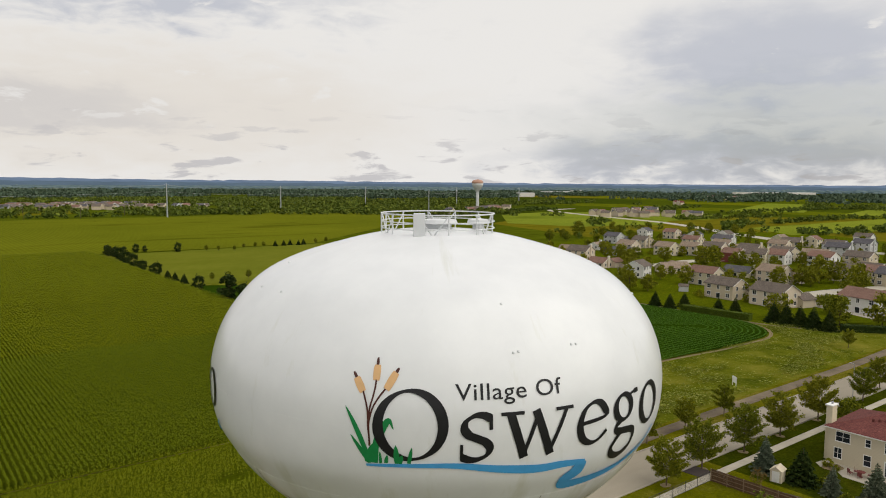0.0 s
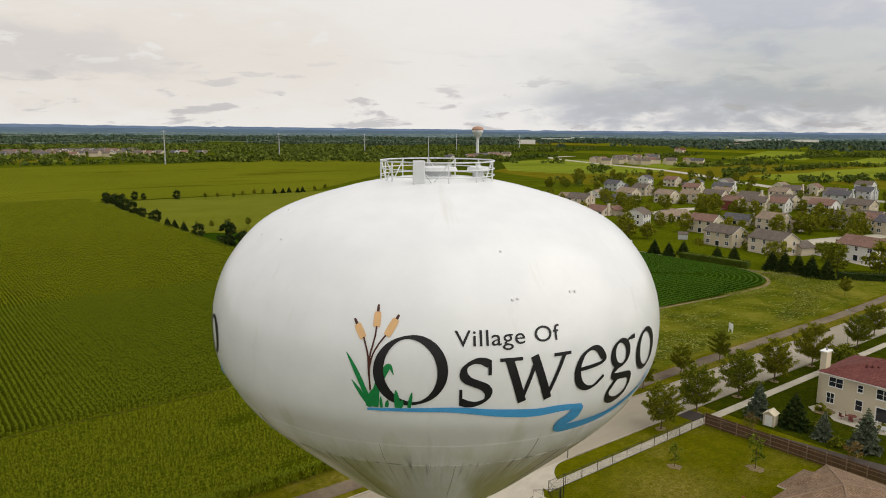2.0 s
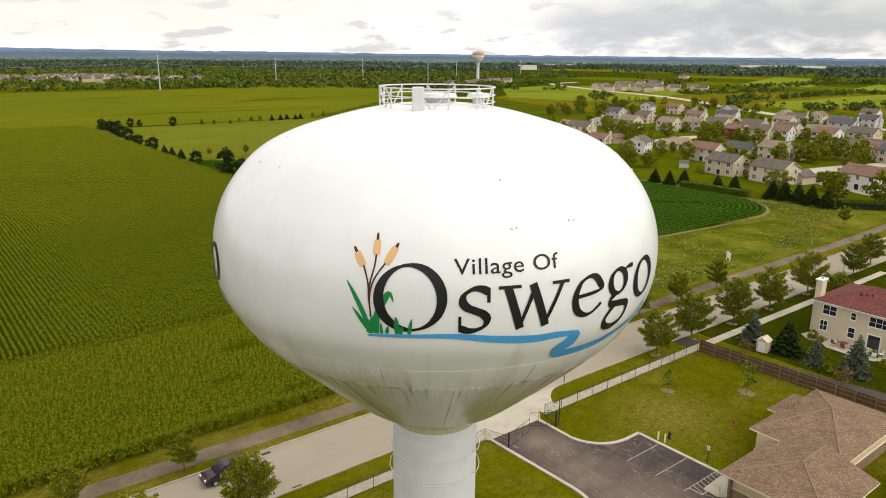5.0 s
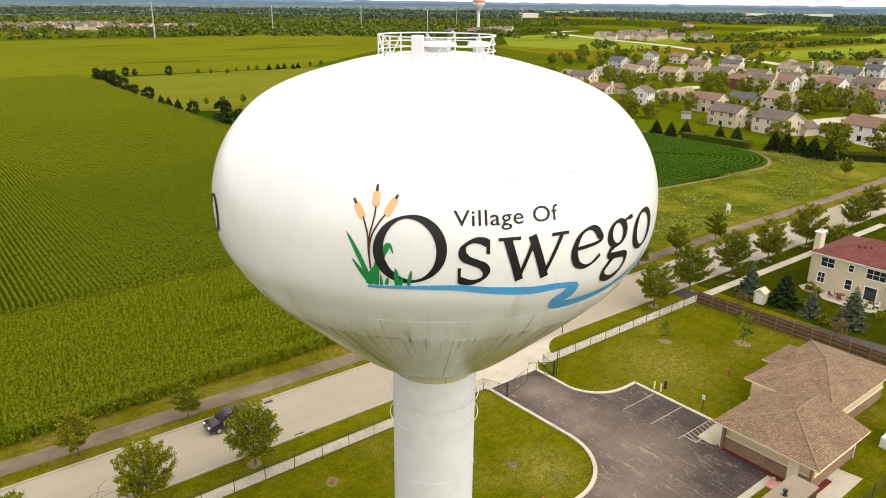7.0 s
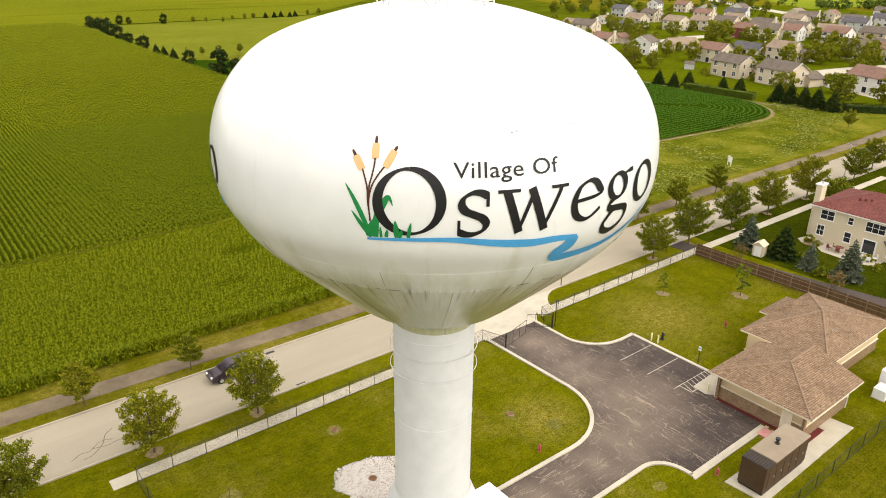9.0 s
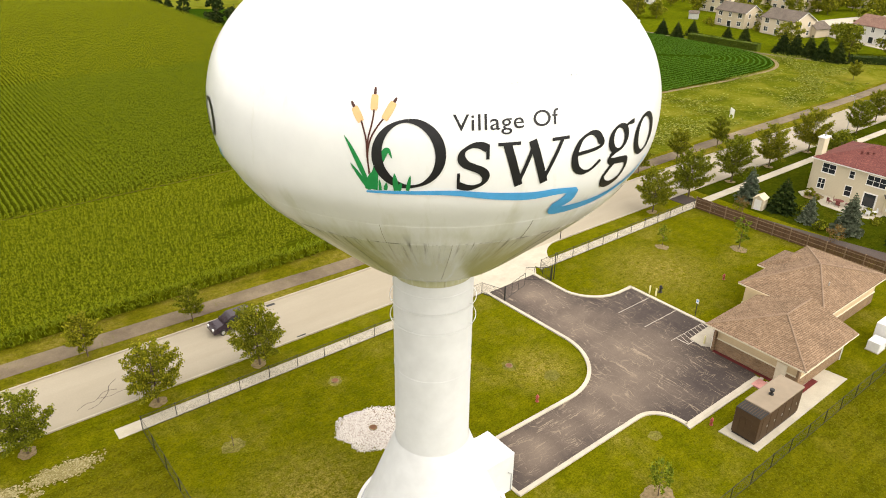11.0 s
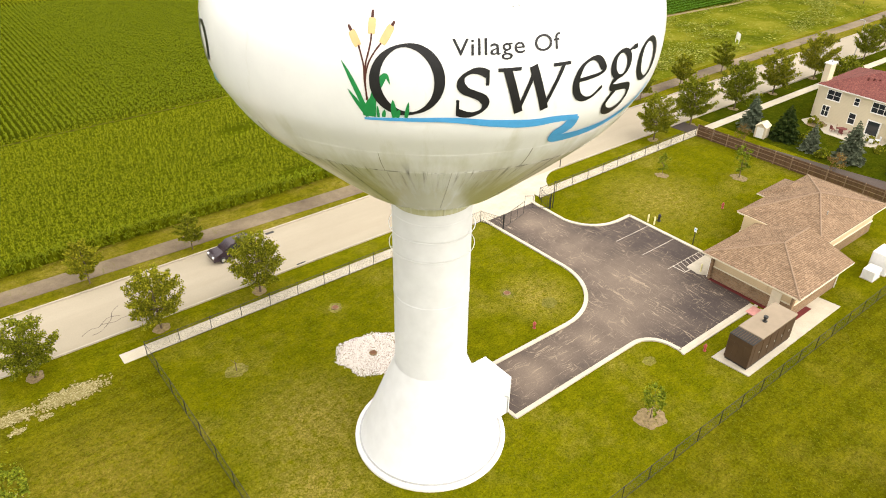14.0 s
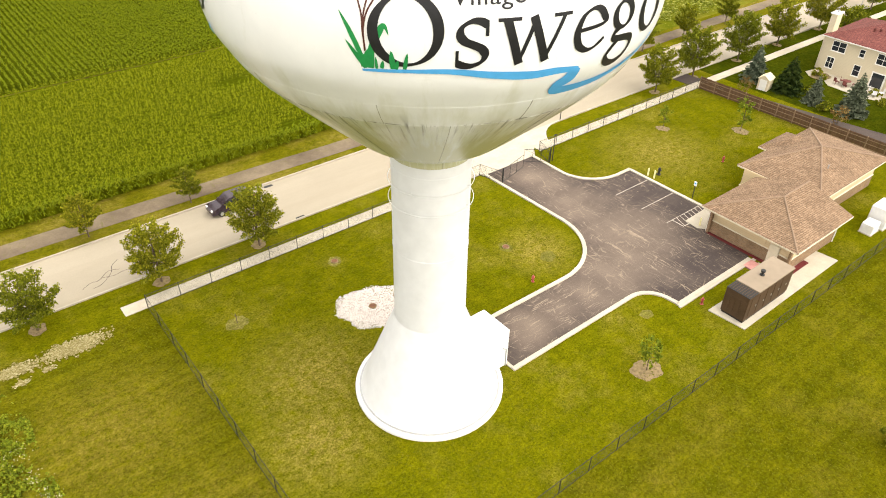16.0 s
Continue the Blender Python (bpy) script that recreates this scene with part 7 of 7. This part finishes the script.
weeds()
def corner_weeds():
    """Knee-high weeds that run out raggedly into the lawn, with a few heads of pale blossom."""
    rng = np.random.default_rng(27)
    n = 15000
    y = rng.uniform(2.0, 18.5, n)
    edge = np.interp(y, [2, 7, 11, 15, 18.5], [-24.4, -25.6, -25.9, -25.7, -26.6])
    x = edge + 0.6 - rng.exponential(1.0, n) - rng.uniform(0, 2.2, n) * (rng.random(n) < 0.6)
    k = np.array([noise.fractal(Vector((a * 0.5, b * 0.5, 2.0)), 0.6, 2.0, 4) for a, b in zip(x, y)])
    tall = np.clip((edge - x) * 0.16 + 0.08 + 0.30 * k, 0.04, 0.5)
    p = np.stack([x, y, tall * rng.uniform(0.2, 1, n)], 1)[k + rng.normal(size=n) * 0.2 > np.clip(0.35 - (edge - x) * 0.4, -0.25, 0.35)]
    v, q = cards(p, 0.17 * rng.uniform(0.5, 1.3, len(p)), rng)
    v[:, 2] = np.maximum(v[:, 2], 0.04)
    tagged(part("weeds", raw_mesh("weeds", v, q, LEAF_YOUNG), LEAF_YOUNG), "ragged green weeds at the lawn's edge", "weeds", kind="stuff")
    heads = []
    for cx, cy, r, m in ((-25.7, 6.3, 0.4, 130), (-26.1, 8.9, 0.35, 50), (-26.5, 11.5, 0.5, 45), (-25.9, 7.6, 0.3, 25)):
        heads.append(np.stack([cx + rng.normal(size=m) * r, cy + rng.normal(size=m) * r, rng.uniform(0.25, 0.5, m)], 1))
    p = np.concatenate(heads)
    v, q = cards(p, 0.06 * rng.uniform(0.6, 1.3, len(p)), rng)
    tagged(part("blossom", raw_mesh("blossom", v, q, BLOSSOM), BLOSSOM), "small heads of pale blossom on the weeds", "flowers", kind="stuff")


corner_weeds()
put(BUSH, 22.6, -25.6, 90, 1.2)


def dead_grass():
    """Pale flattened straw and gravel in ragged patches on the lawn."""
    rng = np.random.default_rng(14)
    pts = []
    for cx, cy, rx, ry, n in ((-20.4, 20.6, 2.2, 0.8, 2200), (-24.8, 20.6, 1.3, 0.6, 900), (-22.6, 19.3, 0.5, 0.3, 90), (-24.6, 18.9, 0.5, 0.3, 110)):
        q = rng.normal(size=(n, 2)) * 0.5
        pts.append(np.stack([cx + q[:, 0] * rx, cy + q[:, 1] * ry, np.full(n, 0.06)], 1))
    p = np.concatenate(pts)
    a = rng.uniform(0, 6.3, len(p))
    s = 0.10 * rng.uniform(0.5, 1.3, len(p))
    v = np.stack([p + np.stack([s * np.cos(a + k), s * np.sin(a + k), 0.02 * rng.normal(size=len(p))], 1) for k in (0, 1.2, 3.0, 4.4)], 1).reshape(-1, 3)
    m = STRAW
    tagged(part("dead_grass", raw_mesh("dead_grass", v, np.arange(len(v)).reshape(-1, 4), m), m), "patches of pale straw and gravel", "dead grass", kind="stuff")


dead_grass()


# ---- grass tufts near the tower ----
def tufts():
    rng = np.random.default_rng(12)
    p = np.stack([rng.uniform(-40, 66, 46000), rng.uniform(-30, 21.5, 46000), np.zeros(46000)], 1)
    x, y = p[:, 0], p[:, 1]
    keep = (np.hypot(x, y) > 5.9) & ~((x > 5.5) & (x < 39) & (y > -7.2) & (y < 13)) & ~((x > 23) & (x < 59) & (y > -12) & (y < 3.8)) & ~((x > 23.5) & (x < 33) & (y > 10))
    keep &= np.hypot(x - 1.6, y - 10.3) > 3.2
    p = p[keep]
    v, q = blades(p, 2, 0.14, 0.0, 0.03, 0.05, rng, 0.5)
    tagged(part("grass_tufts", raw_mesh("grass_tufts", v, q, TUFT), TUFT), "short tufts of lawn grass", "grass", kind="stuff")


tufts()

# ---- distance ----
HEAD = radians(90 - 38.4)


def polar(dist, side):
    """A place dist metres from the eye along the camera's heading, turned by side degrees to the right."""
    a = HEAD - radians(side)
    return EYE[0] + dist * math.cos(a), EYE[1] + dist * math.sin(a)


def lumps(name, pts, radii, heights, rng, mat, label):
    """Rough low tree crowns for woods far away: a jittered dome each."""
    n = len(pts)
    ang = rng.uniform(0, 6.3, n)
    V, F = [], []
    k5 = np.arange(6) * 2 * np.pi / 6
    base = np.zeros((n, 13, 3))
    for ring, (rr, hh) in enumerate(((1.0, 0.25), (0.85, 0.72))):
        for j in range(6):
            r = radii * rr * rng.uniform(0.75, 1.2, n)
            base[:, ring * 6 + j, 0] = pts[:, 0] + r * np.cos(ang + k5[j] + ring * 0.5)
            base[:, ring * 6 + j, 1] = pts[:, 1] + r * np.sin(ang + k5[j] + ring * 0.5)
            base[:, ring * 6 + j, 2] = heights * hh * rng.uniform(0.8, 1.2, n)
    base[:, 12, :2] = pts
    base[:, 12, 2] = heights
    tri = []
    for j in range(6):
        m = (j + 1) % 6
        tri += [(j, m, 6 + j), (m, 6 + m, 6 + j), (6 + j, 6 + m, 12)]
    tri = np.array(tri)
    faces = (np.arange(n)[:, None, None] * 13 + tri[None]).reshape(-1, 3)
    return tagged(part(name, raw_mesh(name, base.reshape(-1, 3), faces, mat), mat), label, "woods", kind="stuff")


def leafy(name, pts, radii, heights, rng, mat, label, n=20):
    """Trees of a belt or grove: a loose heap of leafy sprays each."""
    m = len(pts)
    who = np.repeat(np.arange(m), n)
    a, f = rng.uniform(0, 6.3, m * n), rng.uniform(0.0, 1, m * n)
    r = radii[who] * np.sqrt(rng.uniform(0, 1, m * n)) * np.sqrt(np.clip(1.05 - (f * 1.25 - 0.35) ** 2, 0.05, 1))
    p = np.stack([pts[who, 0] + r * np.cos(a), pts[who, 1] + r * np.sin(a), heights[who] * (0.12 + 0.82 * f)], 1)
    v, q = cards(p, radii[who] * rng.uniform(0.35, 0.8, m * n), rng)
    v[:, 2] = np.maximum(v[:, 2], 0.05)
    return tagged(part(name, raw_mesh(name, v, q, mat), mat), label, "woods", kind="stuff")


def far_woods():
    rng = np.random.default_rng(21)
    # the layers beyond 1700 m take the leaf colours with painted haze
    for lo, hi, count, keep, rad, tall, mat in ((900, 1700, 9000, 0.02, (3.5, 7), (4, 8.5), WOODS), (1700, 3000, 9000, -0.08, (6, 12), (8, 14), MID_HAZE_WOODS), (3000, 4600, 8000, -0.2, (10, 22), (9, 16), HAZY_WOODS)):
        d = np.sqrt(rng.uniform(lo ** 2, hi ** 2, count))
        s = rng.uniform(-37, 37, count)
        a = HEAD - np.radians(s)
        p = np.stack([EYE[0] + d * np.cos(a), EYE[1] + d * np.sin(a)], 1)
        k = np.array([noise.fractal(Vector((x * 0.0022, y * 0.0036, 1.7)), 0.7, 2.0, 4) for x, y in p])
        left = np.where(s < 6, 0.16, -0.03 - 0.25 * (d < 1900))
        road = np.min(np.hypot(p[:, None, 0] - np.array([q[0] for q in FAR_ROAD])[None], p[:, None, 1] - np.array([q[1] for q in FAR_ROAD])[None]), 1)
        village = np.exp(-(((p[:, 0] - 225) / 220) ** 2 + ((p[:, 1] - 1110) / 130) ** 2) * 2)
        ok = (k + left - 0.32 * village + rng.normal(size=count) * 0.06 > keep) & (road > 25)
        p = p[ok]
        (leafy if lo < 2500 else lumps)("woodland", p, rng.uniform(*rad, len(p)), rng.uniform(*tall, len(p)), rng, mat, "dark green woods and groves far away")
    # belts along the far side of the big field and among the open ground on the other side
    for (x0, y0), (x1, y1), n, wide in (((-700, 835), (235, 840), 200, 14), ((235, 815), (410, 900), 110, 14), ((410, 890), (520, 800), 130, 22), ((490, 790), (640, 690), 110, 22), ((640, 690), (800, 740), 70, 20),
                                        ((520, 420), (600, 480), 16, 20), ((700, 450), (880, 420), 60, 14), ((640, 350), (900, 345), 70, 10), ((560, 250), (720, 220), 40, 25), ((570, 315), (660, 350), 30, 8), ((840, 620), (1100, 700), 80, 30), ((900, 500), (1300, 520), 90, 25), ((900, 330), (1300, 300), 90, 25), ((480, 250), (520, 330), 14, 30), ((400, 330), (540, 400), 16, 40)):
        t = rng.uniform(0, 1, n)
        p = np.stack([x0 + (x1 - x0) * t, y0 + (y1 - y0) * t], 1) + rng.normal(size=(n, 2)) * wide * 0.5
        leafy("tree_belt", p, rng.uniform(2.2, 4.6, n), rng.uniform(3.0, 7, n), rng, WOODS, "belt of trees between distant fields", 26)


far_woods()
GREENS = crop_mat("bright distant grass", (0.140, 0.178, 0.016), (0.185, 0.215, 0.021), 6.0, 0, 0.1, 0.008)
for ring in ([(480, 500), (615, 655), (757, 680), (700, 520), (662, 435), (600, 400), (500, 420)], [(760, 660), (690, 530), (665, 440), (740, 430), (860, 470)], [(620, 320), (560, 250), (700, 225), (1000, 260), (1000, 320)], [(1000, 560), (1500, 760), (1500, 640), (1050, 470)], [(1000, 400), (1900, 620), (1900, 480), (1050, 320)], [(-200, 900), (60, 920), (60, 980), (-200, 960)]):
    sheet("pasture", ring, 0.12, GREENS, "bright green distant pasture", "field")

# distant houses
frnd = random.Random(17)
for (x0, y0, x1, y1, n, wide) in ((60, 1120, 300, 1165, 60, 50), (60, 1090, 360, 1030, 40, 22), (577, 708, 746, 773, 16, 16), (690, 552, 871, 611, 16, 18), (700, 545, 790, 467, 13, 14), (1738, 929, 1844, 1149, 14, 50), (1195, 780, 1260, 820, 3, 10)):
    for i in range(n):
        t = (i + frnd.uniform(0, 0.8)) / n
        x, y = x0 + (x1 - x0) * t + frnd.uniform(-wide, wide), y0 + (y1 - y0) * t + frnd.uniform(-wide, wide)
        k = 1.4 if x > 1300 else 0.85
        wi, ri = frnd.choice((3, 2, 2, 0)) if x > 500 else frnd.choice((2, 2, 4)), frnd.choice((0, 0, 1, 3))
        house(x, y, frnd.uniform(-80, 10), 13 * k, 11.5 * k, 2, SIDINGS[wi], ROOF_RED if 1150 < x < 1300 else ROOFS[ri], "distant %s house with a %s roof" % (names_wall[wi], names_roof[ri]), wing=False, near=False)


def pylon(x, y, h, label="tall pale steel power pole in the fields"):
    p = thing("power_pole", label, "power pole", pose(x, y, 0, 0, 0, -30), "power poles")
    part("shaft", Shape().tube([(0, 0, 0), (0, 0, h)], [0.85, 0.45], 8), GALV, p)
    for z, r in ((h - 2, 2.6), (h - 5.5, 3.2), (h - 9, 2.6)):
        part("arm", Shape().tube([(-r, 0, z + 0.6), (0, 0, z), (r, 0, z + 0.6)], 0.18, 5), GALV, p)


POLES = [(-150, 700, 36), (233.9, 794.4, 38), (409.3, 871.9, 34.5), (600, 960, 33), (774.2, 939.6, 33), (998.7, 1014.7, 32)]
for p in POLES:
    pylon(*p)
for x, y in ((95, 812), (150, 818), (200, 838), (300, 880), (350, 905)):
    w = thing("utility_pole", "wooden utility pole at the field's far edge", "power pole", pose(x, y, 0), "power poles")
    part("shaft", Shape().tube([(0, 0, 0), (0, 0, 12)], 0.22, 6), BARK, w)
    part("crossarm", Shape().box(-1.2, -0.1, 11, 1.2, 0.1, 11.25), BARK, w)
for (ax, ay, ah), (bx, by, bh) in zip(POLES[:-1], POLES[1:]):
    for dz in (2, 9):
        pts = [(ax + (bx - ax) * t, ay + (by - ay) * t, (ah - dz) + (bh - ah) * t - 9 * 4 * t * (1 - t) * 0.35) for t in (i / 10 for i in range(11))]
        tagged(part("power_line", Shape().tube(pts, 0.07, 4), GALV), "thin power line between the poles", "power line")

tw = thing("water_tower", "distant white and rust water tower", "water tower", pose(676, 772, 0))
RUST = plain("pale rust paint", (0.42, 0.24, 0.17), 0.6, 0, 0.1)
part("stem", Shape().lathe([(3.6, 0), (2.2, 5), (2.0, 26), (3.0, 30)], 20), WHITE, tw)
part("tank", Shape().lathe([(2.8, 29), (6.5, 34), (8.3, 37.5), (8.3, 40)], 28), WHITE, tw)
part("cap", Shape().lathe([(8.4, 40), (8.5, 42), (7.2, 44.0), (3, 45.4), (0.5, 45.8)], 28), RUST, tw)
for i, (x, y, w) in enumerate(((1900, 1750, 120), (2300, 2000, 60), (2550, 1350, 160), (2700, 1250, 90), (1500, 1500, 50))):
    b = thing("warehouse", "long white warehouse far away", "building", pose(x, y, 0, 0, 0, -35))
    part("wall", Shape().box(-w / 2, -18, 0, w / 2, 18, 11), SIDINGS[1], b)
    part("roof", Shape().box(-w / 2 - 0.5, -18.5, 11, w / 2 + 0.5, 18.5, 12), PLASTIC, b)


def ridge(dist, lo, hi, seed, mat, label):
    s = Shape()
    prev = None
    for i in range(181):
        side = -45 + 90 * i / 180
        x, y = polar(dist, side)
        left = min(1.0, max(0.0, (8 - side) / 45))
        h = lo + (hi - lo) * left * (0.75 + 0.25 * noise.noise(Vector((side * 0.12, seed, 0)))) + 5 * noise.fractal(Vector((side * 0.9, seed, 4.0)), 0.8, 2.0, 4)
        if prev:
            s.face((prev[0], prev[1], -2), (x, y, -2), (x, y, h), (prev[0], prev[1], prev[2]))
        prev = (x, y, h)
    tagged(part("backdrop", s, mat), label, "hills", kind="structure")


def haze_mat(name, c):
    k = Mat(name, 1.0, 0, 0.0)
    # air haze is put into the blue tone, which glows by itself
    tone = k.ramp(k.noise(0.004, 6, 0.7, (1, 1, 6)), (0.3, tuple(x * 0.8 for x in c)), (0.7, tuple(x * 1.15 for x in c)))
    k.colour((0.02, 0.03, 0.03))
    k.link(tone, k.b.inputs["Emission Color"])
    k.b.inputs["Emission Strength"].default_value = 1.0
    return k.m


ridge(4800, 38, 60, 3.0, haze_mat("hazed distant hills", (0.165, 0.225, 0.335)), "low wooded hills in painted blue haze on the horizon")
ridge(4650, 27, 40, 9.0, haze_mat("hazed distant woods", (0.110, 0.155, 0.215)), "woods in painted blue haze below the horizon")

# the patterns from which copies were taken are not part of the place
for kind in STREET_TREES + GARDEN_TREE + [SAPLING, SPARSE, RUSSET, SPRUCE, FIR, BUSH, FIELD_TREE]:
    for o in (*kind.children_recursive, kind):
        bpy.data.objects.remove(o)
